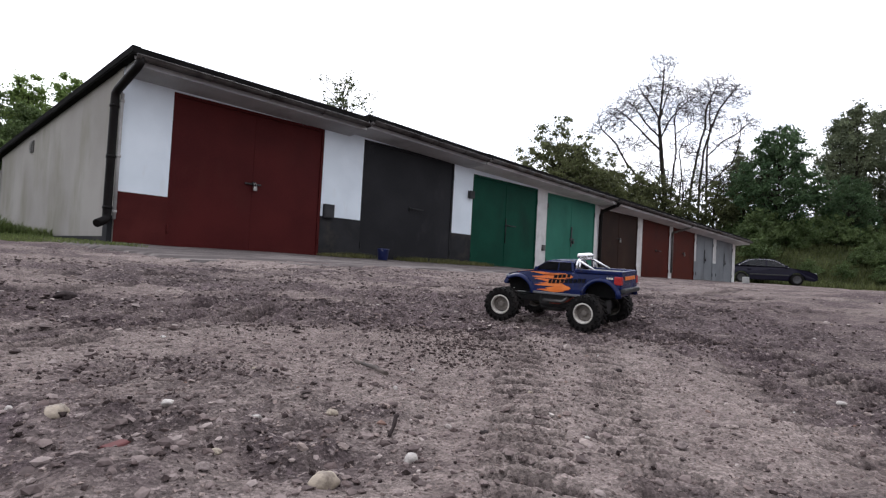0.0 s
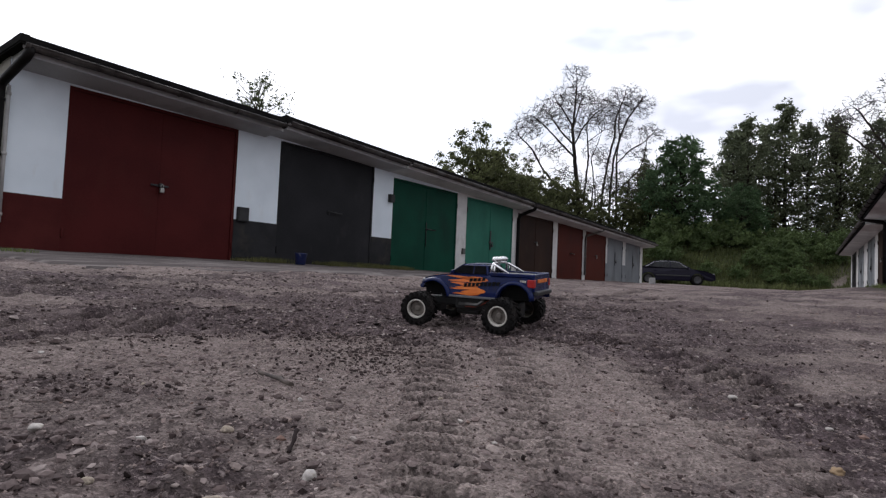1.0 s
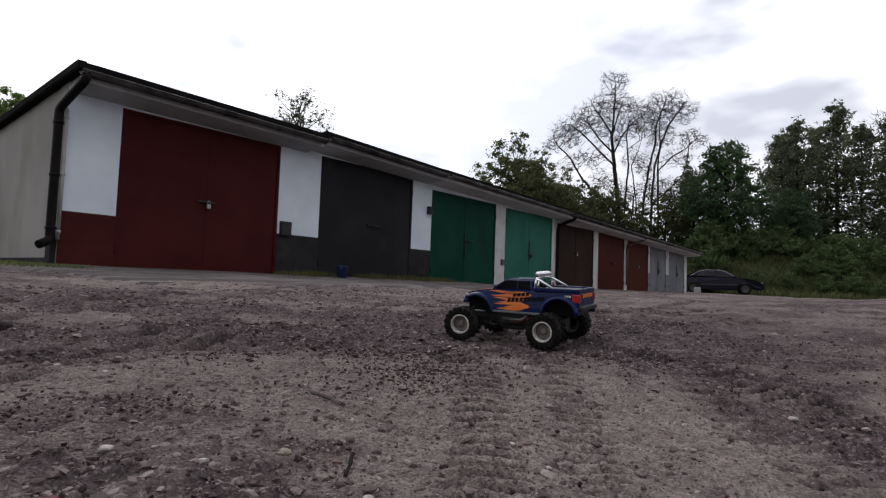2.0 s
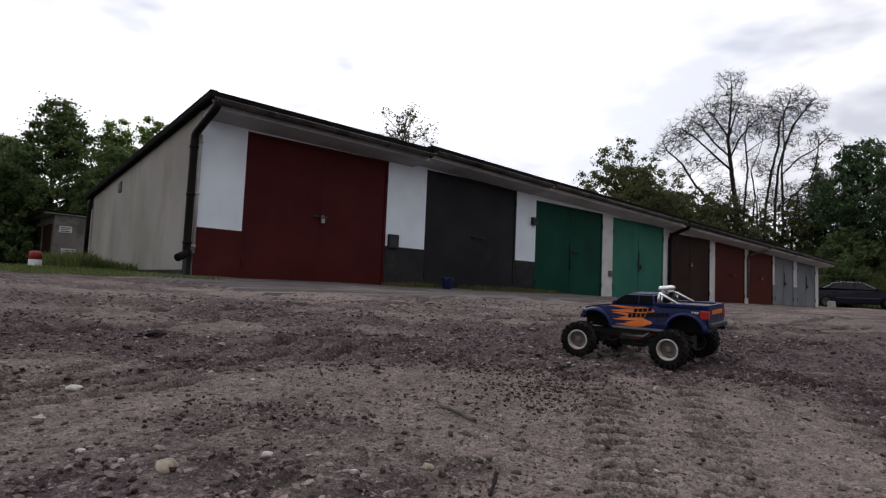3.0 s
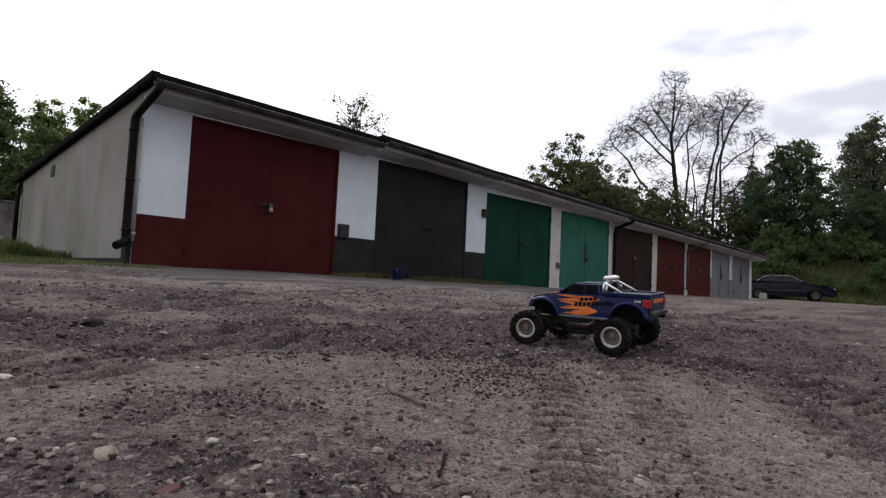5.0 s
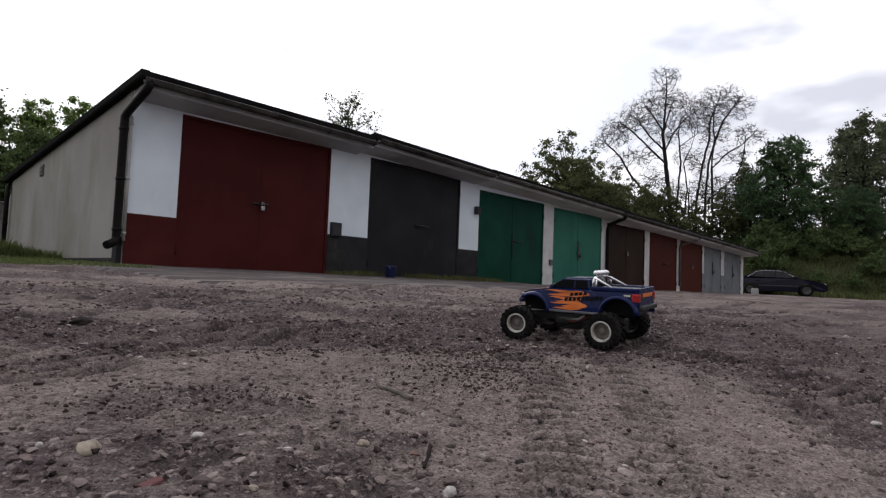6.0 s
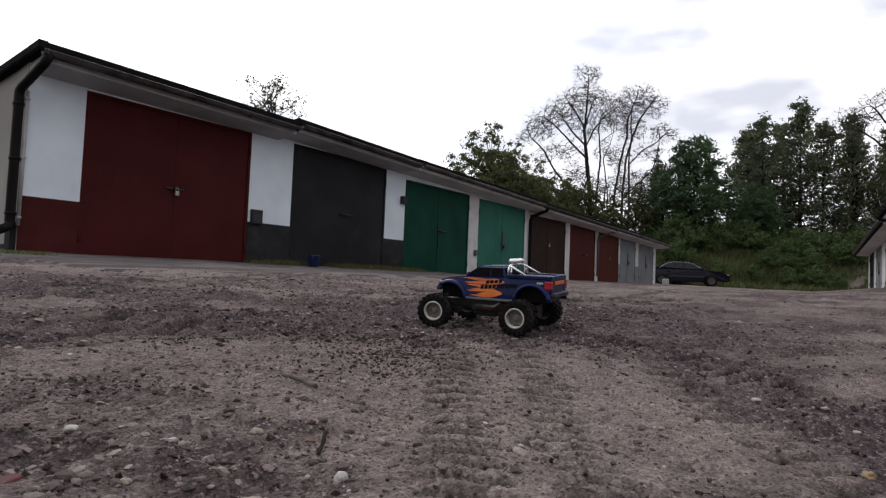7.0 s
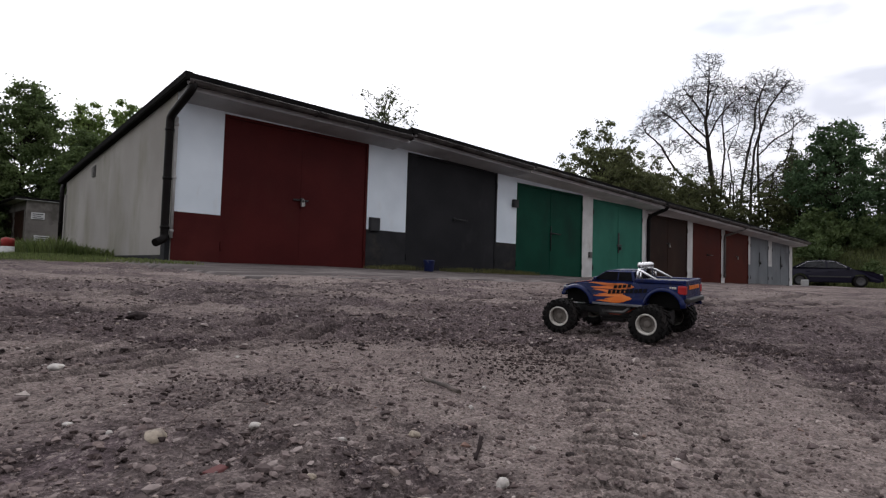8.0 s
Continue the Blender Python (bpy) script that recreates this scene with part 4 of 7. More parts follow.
def branch_mesh(name, segments, mat, sides=5):
    """One mesh of tapered limbs from (start, end, radius, radius) rows."""
    a = np.array([s[0] for s in segments])
    b = np.array([s[1] for s in segments])
    r0, r1 = np.array([s[2] for s in segments]), np.array([s[3] for s in segments])
    d = b - a
    d /= np.linalg.norm(d, axis=1, keepdims=True) + 1e-9
    ref = np.where(np.abs(d[:, 2:3]) > 0.9, [[1.0, 0, 0]], [[0, 0, 1.0]])
    u = np.cross(d, ref)
    u /= np.linalg.norm(u, axis=1, keepdims=True)
    v = np.cross(d, u)
    ang = np.arange(sides) * 2 * np.pi / sides
    c, s = np.cos(ang)[None, :, None], np.sin(ang)[None, :, None]
    ring = u[:, None] * c + v[:, None] * s
    lo, hi = a[:, None] + ring * r0[:, None, None], b[:, None] + ring * r1[:, None, None]
    verts = np.concatenate([lo, hi], 1).reshape(-1, 3)
    k = np.arange(sides)
    quad = np.stack([k, (k + 1) % sides, sides + (k + 1) % sides, sides + k], 1)
    faces = (np.arange(len(a))[:, None, None] * 2 * sides + quad[None]).reshape(-1, 4)
    return from_arrays(name, verts.tolist(), faces.tolist(), mat, smooth=True)


def leaf_mesh(name, centres, size, mat, rng, flat=0.0, long=1.6):
    """Small folded leaves, two triangles each, at the given places."""
    n = len(centres)
    d = rng.normal(size=(n, 3))
    d[:, 2] *= 1 - flat
    d /= np.linalg.norm(d, axis=1, keepdims=True)
    o = rng.normal(size=(n, 3))
    o -= d * (o * d).sum(1, keepdims=True)
    o /= np.linalg.norm(o, axis=1, keepdims=True)
    up = np.cross(d, o)
    s = size * rng.uniform(0.6, 1.3, size=(n, 1))
    p0, p1 = centres - d * s * long / 2, centres + d * s * long / 2
    q0, q1 = centres + o * s / 2 + up * s * 0.18, centres - o * s / 2 + up * s * 0.18
    verts = np.stack([p0, q0, p1, q1], 1).reshape(-1, 3)
    i = np.arange(n) * 4
    faces = np.concatenate([np.stack([i, i + 1, i + 2], 1), np.stack([i, i + 2, i + 3], 1)])
    return from_arrays(name, verts.tolist(), faces.tolist(), mat)


def grow(rng, start, direction, length, radius, depth, spread, shrink, lift, out, tips, forks=(2, 4), wobble=0.18):
    """Adds the limbs of one branch and what springs from it."""
    steps = 3
    p, d = np.array(start, float), np.array(direction, float)
    pts = []
    for k in range(steps):
        q = p + d * length / steps
        ra, rb = radius * (1 - 0.28 * k / steps), radius * (1 - 0.28 * (k + 1) / steps)
        out.append((p, q, ra, rb))
        pts.append((q, d, rb))
        d = d + rng.normal(size=3) * wobble + np.array([0, 0, lift])
        d /= np.linalg.norm(d)
        p = q
    if depth == 0:
        tips.append((p, d))
        return
    for j in range(rng.integers(*forks)):
        q, dd, rb = pts[-1] if j == 0 else pts[rng.integers(0, steps)]
        side = rnd_dir(rng)
        side -= dd * (side @ dd)
        side /= np.linalg.norm(side) + 1e-9
        ang = spread * rng.uniform(0.5, 1.2) * (0.5 if j == 0 else 1)
        nd = dd * math.cos(ang) + side * math.sin(ang)
        grow(rng, q, nd, length * shrink * rng.uniform(0.75, 1.15), rb * (0.80 if j == 0 else 0.52), depth - 1, spread, shrink, lift, out, tips, forks, wobble)


def broadleaf(name, seed, tall, crown, low, leaf_mat, leaf, count, label, squash=1.0, clumps=60, bark=None, group="", ragged=0.55, cone=0.35, clump=(0.13, 0.30)):
    """A leafy tree at the origin: trunk and limbs, and a crown of leaf clumps with gaps."""
    rng = np.random.default_rng(seed)
    segs, tips = [], []
    p, r = np.zeros(3), tall * 0.018
    d = np.array([0, 0, 1.0])
    trunk_top = low + (tall - low) * 0.6
    for k in range(8):
        q = p + d * (trunk_top + 0.3) / 8 - (np.array([0, 0, 0.3]) if k == 0 else 0)
        if k == 0:
            p = np.array([0, 0, -0.3])
            q = np.array([0, 0, trunk_top / 8])
        segs.append((p, q, r * (1 - 0.09 * k), r * (1 - 0.09 * (k + 1))))
        d = np.array([rng.normal() * 0.08, rng.normal() * 0.08, 1.0])
        d /= np.linalg.norm(d)
        p = q
    mid = np.array([0, 0, (low + tall) / 2])
    half = (tall - low) / 2
    cl = []
    while len(cl) < clumps:
        v = rnd_dir(rng) * rng.uniform(0.45, 1.0) ** 0.6
        bulge = min(1.12, 1 + ragged * (rng.random() - 0.5))
        taper = 1 - cone * max(0, v[2]) ** 0.8
        c = mid + v * np.array([crown * taper, crown * taper, half]) * bulge * np.array([1, 1, squash])
        if c[2] > low * 0.8:
            cl.append(c)
    for c in cl[::2]:
        base = np.array([0, 0, float(np.clip(c[2] - 0.5 * np.hypot(c[0], c[1]) - 0.3, low * 0.6, trunk_top))])
        m = (base + c) / 2 + rng.normal(size=3) * 0.15 * crown * 0.3
        rr = tall * 0.0032 + 0.003
        segs += [(base, m, rr, rr * 0.65), (m, c, rr * 0.65, rr * 0.25)]
        e = c + rnd_dir(rng) * crown * 0.15
        segs.append((c, e, rr * 0.3, rr * 0.1))
    cl = np.array(cl)
    sizes = crown * rng.uniform(*clump, size=len(cl))
    pick = rng.choice(len(cl), size=count, p=sizes ** 2 / (sizes ** 2).sum())
    g = rng.normal(size=(count, 3))
    g /= np.linalg.norm(g, axis=1, keepdims=True)
    g *= np.abs(rng.normal(size=(count, 1))) * 0.75
    pts = cl[pick] + g * sizes[pick][:, None] * np.array([1.15, 1.15, 0.8])
    tree = thing(name, pose(0, 0, 0), label, "tree", group)
    for nm, me in (("trunk", branch_mesh("trunk", segs, bark or M_BARK, 3)), ("crown", leaf_mesh("crown", pts, leaf, leaf_mat, rng))):
        o = new(nm, me)
        o.parent = tree
    return tree


def pine(name, seed, tall, reach, low, count, label, mat=None, leaf=0.15, group=""):
    """A pine at the origin: straight trunk, whorls of boughs, tufts of needles."""
    rng = np.random.default_rng(seed)
    segs = []
    for k in range(8):
        segs.append((np.array([0, 0, tall * k / 8 - (0.3 if k == 0 else 0)]), np.array([0, 0, tall * (k + 1) / 8]), tall * 0.014 * (1 - k / 8.4), tall * 0.014 * (1 - (k + 1) / 8.4)))
    tufts = []
    z = low
    while z < tall - 0.3:
        f = (z - low) / (tall - low)
        r = reach * (1 - f) ** 0.55 * (0.65 + 0.6 * rng.random()) + 0.20
        for k in range(rng.integers(4, 7)):
            a = rng.uniform(0, 2 * np.pi)
            rr = r * rng.uniform(0.6, 1.15)
            e = np.array([math.cos(a) * rr, math.sin(a) * rr, z + rr * rng.uniform(0.02, 0.35)])
            b = np.array([0, 0, z])
            m = (b + e) / 2 - np.array([0, 0, 0.06 * rr])
            segs += [(b, m, 0.03 + 0.02 * (1 - f), 0.025), (m, e, 0.025, 0.008)]
            for s in np.linspace(0.4, 1.0, 4):
                tufts.append((b + (e - b) * s + rng.normal(size=3) * 0.12 * rr, 0.16 + 0.11 * rr))
        z += 0.28 + 0.28 * rng.random() * (1 - f * 0.5)
    tufts.append((np.array([0, 0, tall]), 0.3))
    c, s = np.array([t[0] for t in tufts]), np.array([t[1] for t in tufts])
    pick = rng.integers(0, len(c), size=count)
    g = rng.normal(size=(count, 3)) * 0.55
    pts = c[pick] + g * s[pick][:, None] * np.array([1, 1, 0.75])
    tree = thing(name, pose(0, 0, 0), label, "tree", group)
    for nm, me in (("trunk", branch_mesh("trunk", segs, M_BARK)), ("crown", leaf_mesh("crown", pts, leaf, mat or M_NEEDLE, rng, long=2.2))):
        o = new(nm, me)
        o.parent = tree
    return tree


def bare_tree(name, seed, label, stems, lobes, leaves=0, leaf_mat=None, leaf=0.1, step=0.26, tip=0.0100, thick_of=2.3, dense=2.8):
    """A nearly bare tree: stems run up, and limbs fork towards room in the lobes of its crown, down to fine twigs."""
    rng = np.random.default_rng(seed)
    nodes, parent, starts = [], [], []
    for course in stems:
        starts.append(len(nodes))
        pts = np.array(course, float)
        run = np.concatenate([[0], np.cumsum(np.linalg.norm(np.diff(pts, axis=0), axis=1))])
        for k, d in enumerate(np.arange(0, run[-1], step)):
            p = np.array([np.interp(d, run, pts[:, j]) for j in range(3)])
            nodes.append(p + rng.normal(size=3) * (0.014 if k else 0))
            parent.append(len(nodes) - 2 if k else -1)
    for k in starts[1:]:      # a limb that does not stand on the ground springs from the nearest stem
        if nodes[k][2] > 0:
            parent[k] = int(np.argmin([np.linalg.norm(nodes[k] - q) for q in nodes[:k]]))
    room = []
    for cx, cy, cz, rx, ry, rz, n in lobes:
        n = int(n * dense)
        v = rng.normal(size=(n, 3))
        v = v / np.linalg.norm(v, axis=1, keepdims=True) * rng.random((n, 1)) ** 0.42
        room.append(np.array([cx, cy, cz]) + v * np.array([rx, ry, rz]))
    room = np.concatenate(room)
    way = []
    for k, p in enumerate(parent):
        d = nodes[k] - nodes[p] if p >= 0 else np.array([0, 0, 1.0])
        way.append(d / (np.linalg.norm(d) + 1e-9))
    grown = np.array(nodes)
    gap = np.linalg.norm(room[:, None] - grown[None], axis=2)
    near, dist, shoots = gap.argmin(1), gap.min(1), {}
    for _ in range(80):
        if not len(room):
            break
        fresh = []
        for k in np.unique(near):
            if shoots.get(k, 0) >= 3:
                continue
            shoots[k] = shoots.get(k, 0) + 1
            pull = room[near == k] - nodes[k]
            d = (pull / (np.linalg.norm(pull, axis=1, keepdims=True) + 1e-9)).sum(0)
            d = d / (np.linalg.norm(d) + 1e-9) + 0.45 * way[k] + rng.normal(size=3) * 0.16 + np.array([0, 0, 0.04])
            d /= np.linalg.norm(d)
            fresh.append(nodes[k] + d * step)
            way.append(d)
            parent.append(int(k))
        if not fresh:
            break
        first = len(nodes)
        nodes += fresh
        gap = np.linalg.norm(room[:, None] - np.array(fresh)[None], axis=2)
        better = gap.min(1) < dist
        near = np.where(better, first + gap.argmin(1), near)
        dist = np.minimum(dist, gap.min(1))
        keep = (dist > 0.23) & np.array([shoots.get(k, 0) < 3 for k in near], bool)
        room, near, dist = room[keep], near[keep], dist[keep]
    count = len(nodes)
    load = np.zeros(count)
    kids = np.zeros(count, int)
    for k in range(count - 1, -1, -1):
        if load[k] == 0:
            load[k] = tip ** thick_of
        if parent[k] >= 0:
            load[parent[k]] += load[k]
            kids[parent[k]] += 1
    thick = load ** (1 / thick_of)
    limbs = [(nodes[parent[k]], nodes[k], min(thick[parent[k]], thick[k] * 1.25), thick[k]) for k in range(count) if parent[k] >= 0]
    ends = [k for k in range(count) if kids[k] == 0]
    for k in ends:      # fine twigs
        d0 = nodes[k] - nodes[parent[k]]
        d0 /= np.linalg.norm(d0) + 1e-9
        for _ in range(rng.integers(4, 8)):
            d = d0 * 0.7 + rng.normal(size=3) * np.array([0.62, 0.62, 0.40])
            d *= rng.uniform(0.22, 0.62) / np.linalg.norm(d)
            m = nodes[k] + d * 0.5 + rng.normal(size=3) * 0.03
            limbs += [(nodes[k], m, tip * 0.8, tip * 0.7), (m, nodes[k] + d + rng.normal(size=3) * 0.05, tip * 0.7, tip * 0.5)]
    tree = thing(name, pose(0, 0, 0), label, "tree")
    stem_of = [0] * count
    for k in range(count):
        stem_of[k] = stem_of[parent[k]] if parent[k] >= 0 else k
    thick_limbs = [(stem_of[k], q) for k, q in zip([k for k in range(count) if parent[k] >= 0], limbs) if q[3] > 0.055]
    for root in sorted({k for k, _ in thick_limbs}):
        o = new("trunk", branch_mesh("trunk", [q for k, q in thick_limbs if k == root], M_BARK, 7))
        o.parent = tree
    o = new("twig_crown", branch_mesh("twig_crown", [q for q in limbs if q[3] <= 0.055], M_TWIG, 4))
    o.parent = tree
    if leaves:
        t = np.array([nodes[k] for k in ends])
        pts = t[rng.integers(0, len(t), size=leaves)] + rng.normal(size=(leaves, 3)) * 0.2
        o = new("crown", leaf_mesh("crown", pts, leaf, leaf_mat, rng))
        o.parent = tree
    return tree


def put(tree, x, y, turn=0.0, size=1.0, z=None):
    z = float(land(x, y)) - 0.05 if z is None else z
    tree.matrix_world = pose(x, y, z, 0, 0, turn) @ Matrix.Scale(size, 4)
    return tree


def again(tree, x, y, turn=0.0, size=1.0, z=None):
    z = float(land(x, y)) - 0.05 if z is None else z
    c = copy_thing(tree, pose(x, y, z, 0, 0, turn))
    c.scale = (size,) * 3
    return c


# behind the near garages
put(broadleaf("sparse_tree", 5, 6.25, 1.0, 3.7, M_LEAF_DARK, 0.048, 3000, "slender tree with sparse dark leaves behind the garages", clumps=70, ragged=0.9, clump=(0.15, 0.30), cone=0.30), 9.05, 7.40, 0)

# the wood beyond the yard
oak = put(broadleaf("oak_tree", 11, 10.4, 3.4, 2.6, M_LEAF_OLIVE, 0.115, 18000, "leafy oak behind the garage roofs", clumps=330, ragged=0.9, clump=(0.05, 0.13), cone=0.55), 31.5, 13.4, 20)
again(oak, 35.5, 15.0, 130, 0.92)
again(oak, 34.4, 13.2, 80, 0.84)
again(oak, 39.0, 13.6, 40, 0.56)
again(oak, 43.5, 13.2, 220, 0.54)
again(oak, 35.0, 11.6, 300, 0.62)
again(oak, 38.6, 13.4, 15, 0.74)
again(oak, 37.2, 15.2, 260, 0.80)
again(oak, 33.0, 11.8, 190, 0.66)
shrub = put(broadleaf("young_tree", 17, 7.0, 2.6, 0.6, M_LEAF_OLIVE, 0.125, 9000, "bushy young tree in yellow-green leaf", clumps=240, group="young trees", ragged=1.0, clump=(0.05, 0.14), cone=0.6), 37.5, 10.4, 0, 0.88)
for x, y, t, s in ((33.8, 9.9, 40, 0.82), (39.5, 9.6, 100, 0.75), (36.0, 9.2, 10, 0.70), (43.0, 7.2, 170, 0.66), (29.0, 12.2, 210, 0.7), (46.0, 6.6, 300, 0.55), (24.5, 13.0, 20, 0.66)):
    again(shrub, x, y, t, s)
put(bare_tree("tall_bare_tree", 23, "tall nearly bare tree with a wide crown of fine twigs", [
        ((0.3, 0, -0.3), (0.25, 0, 4.2), (0.0, 0, 6.3), (-0.3, 0, 9.2), (-0.15, 0, 11.6), (-0.1, 0, 13.0)),
        ((0.1, 0, 3.4), (-0.6, 0.1, 4.2), (-1.5, 0.2, 4.8), (-2.6, 0.3, 6.2), (-3.5, 0.3, 7.8), (-4.6, 0.2, 8.9)),
        ((-0.1, 0, 7.0), (-1.4, -0.6, 8.3), (-2.7, -1.0, 9.6), (-3.6, -1.2, 10.2)), ((-0.25, 0, 8.1), (-1.3, 0.7, 9.4), (-2.3, 1.2, 11.0), (-2.9, 1.4, 11.4)),
        ((-0.3, 0, 9.5), (-1.0, -0.2, 10.7), (-1.7, -0.3, 11.7)), ((-0.1, 0, 8.1), (0.5, -0.5, 9.3), (1.3, -0.9, 10.2), (2.3, -1.2, 10.8)), ((-0.25, 0, 9.5), (0.2, 0.4, 11.4), (0.55, 0.7, 12.4)),
        ((0.75, 0.3, -0.3), (0.75, 0.3, 4.2), (1.0, 0.3, 7.1), (0.8, 0.3, 9.5), (1.05, 0.3, 10.8)), ((1.0, 0.3, 8.4), (1.6, 0.8, 9.0), (2.2, 1.2, 9.5)),
        ((1.75, 0.2, -0.3), (1.6, 0.2, 4.2), (1.2, 0.1, 7.0), (1.7, 0.1, 8.2), (1.9, 0.1, 8.9))],
    [(-0.1, 0, 13.6, 1.0, 1.0, 0.9, 90), (-0.3, 0, 11.9, 1.9, 1.8, 1.0, 210), (-2.0, 0, 10.8, 1.7, 1.9, 1.2, 230), (-3.6, 0, 9.7, 1.4, 1.7, 1.1, 190), (-4.8, 0.2, 8.9, 0.9, 1.0, 0.7, 70),
     (1.5, 0, 10.7, 1.5, 1.8, 1.4, 200), (-0.3, 0, 9.4, 1.6, 1.6, 1.3, 90), (-2.0, 0, 7.6, 2.0, 1.5, 0.8, 100), (-3.6, 0.3, 7.2, 1.4, 1.1, 0.6, 60), (-0.9, 0, 5.9, 1.5, 1.2, 0.7, 60), (1.4, 0.2, 7.4, 1.0, 1.0, 1.3, 60)], leaves=500, leaf_mat=M_LEAF_OLIVE, leaf=0.07), 41.2, 10.5, -67)
put(bare_tree("tall_bare_tree", 29, "tall nearly bare tree with several thin stems", [
        ((-0.4, 0, -0.3), (-0.2, 0, 4.6), (0.2, 0, 7.4), (0.65, -0.1, 9.3), (0.65, -0.1, 10.7), (1.3, -0.2, 12.4)),
        ((0.4, 0.2, -0.3), (0.4, 0.2, 4.6), (0.6, 0.2, 7.4), (1.1, 0.2, 9.3), (1.6, 0.2, 10.7), (2.4, 0.3, 11.9), (3.0, 0.3, 12.7)),
        ((0.95, -0.2, -0.3), (0.9, -0.2, 4.6), (0.85, -0.2, 7.5), (1.0, -0.4, 9.0), (0.9, -0.6, 10.6), (1.0, -0.6, 11.8)),
        ((0.6, 0, 4.4), (1.5, 0.2, 5.3), (2.7, 0.4, 6.5), (3.1, 0.4, 8.0), (3.2, 0.4, 9.6)), ((0.9, -0.1, 7.0), (1.9, 0.5, 8.2), (3.0, 0.8, 8.9), (3.9, 0.9, 9.9))],
    [(0.6, 0, 11.6, 0.9, 1.2, 1.6, 170), (1.7, 0, 12.2, 1.2, 1.2, 1.3, 190), (2.7, 0, 11.8, 1.0, 1.0, 1.2, 110), (1.0, 0, 9.8, 1.2, 1.3, 1.2, 110), (3.4, 0.5, 9.5, 1.2, 1.1, 0.8, 130), (2.3, 0.2, 8.0, 1.2, 1.0, 0.9, 80),
     (0.2, 0, 7.4, 1.0, 1.0, 1.3, 80), (0.6, 0, 5.4, 1.1, 1.0, 0.9, 50)], leaves=400, leaf_mat=M_LEAF_OLIVE, leaf=0.07), 44.4, 9.2, -69.5)
put(bare_tree("thicket", 33, "thicket of thin bare saplings with few leaves", [
        ((x0, y0, -0.3), (x0 + 0.2 * lean, y0, 2.4), (x0 + 0.6 * lean, y0 + 0.1, h)) for x0, y0, lean, h in ((-3.2, 0.3, -1, 4.6), (-2.1, -0.4, 0.6, 5.2), (-1.2, 0.2, -0.4, 4.4), (0.4, -0.3, 1, 5.4), (1.5, 0.4, -0.5, 4.8), (2.5, 0, 0.7, 5.6), (3.6, 0.2, 0.4, 5.0))],
    [(-3.0, 0, 4.8, 1.4, 1.0, 1.5, 120), (-1.0, 0, 4.6, 1.4, 1.0, 1.5, 120), (1.0, 0, 4.9, 1.4, 1.0, 1.6, 120), (3.0, 0, 5.3, 1.4, 1.0, 1.7, 130)], leaves=2600, leaf_mat=M_LEAF_OLIVE, leaf=0.085), 43.6, 8.0, -68)
for x, y, t, s in ((45.0, 5.8, 25, 0.78), (42.6, 8.8, 95, 0.58), (39.6, 11.4, 165, 0.80), (43.6, 10.6, 305, 0.56)):
    again(shrub, x, y, t, s)
maple = put(broadleaf("maple_tree", 31, 8.3, 3.1, 0.9, M_LEAF_BRIGHT, 0.135, 22000, "broad fresh green maple at the edge of the wood", clumps=300, ragged=0.7, clump=(0.06, 0.15), cone=0.5), 44.0, 3.2, 0)
again(maple, 46.5, -0.8, 120, 0.6)
p1 = put(pine("pine_tree", 41, 11.2, 2.3, 1.8, 6800, "dark green pine in the wood", group="pines", leaf=0.12), 49.5, -0.6, 0)
p2 = put(pine("pine_tree", 43, 12.8, 2.2, 2.0, 7200, "tall dark pine with a pointed crown", group="pines", leaf=0.12), 52.5, -2.9, 0)
p3 = put(broadleaf("dark_tree", 47, 10.6, 2.6, 1.4, M_LEAF_DARK, 0.12, 7800, "dark leafy tree in the wood", clumps=330, group="dark trees", ragged=1.0, cone=0.9, clump=(0.05, 0.13)), 53.0, -6.4, 0)
for src, x, y, t, s in ((p1, 50.6, -4.6, 200, 0.95), (p1, 54.6, -9.3, 40, 1.0), (p3, 50.5, -10.2, 300, 0.82), (p1, 54.0, 1.0, 310, 0.95), (p2, 56.5, -6.2, 90, 0.95), (p3, 55.5, -11.6, 170, 0.85), (p3, 58.0, -8.4, 60, 0.9), (p1, 52.4, 0.9, 130, 0.98), (p2, 55.0, -1.4, 240, 0.92), 
                        (p3, 50.0, 3.4, 30, 0.72), (p2, 48.0, -12.3, 120, 0.72), (p1, 45.5, -14.2, 60, 0.6), (p3, 49.6, 5.4, 90, 0.66), (p3, 49.0, 7.4, 200, 0.80)):
    again(src, x, y, t, s)
for x, y, t, s in ((52.0, -8.2, 140, 0.42), (50.5, -6.0, 200, 0.45), (49.5, -2.4, 260, 0.45), (48.5, -9.5, 20, 0.4), (47.2, -11.0, 70, 0.42)):
    again(shrub, x, y, t, s)
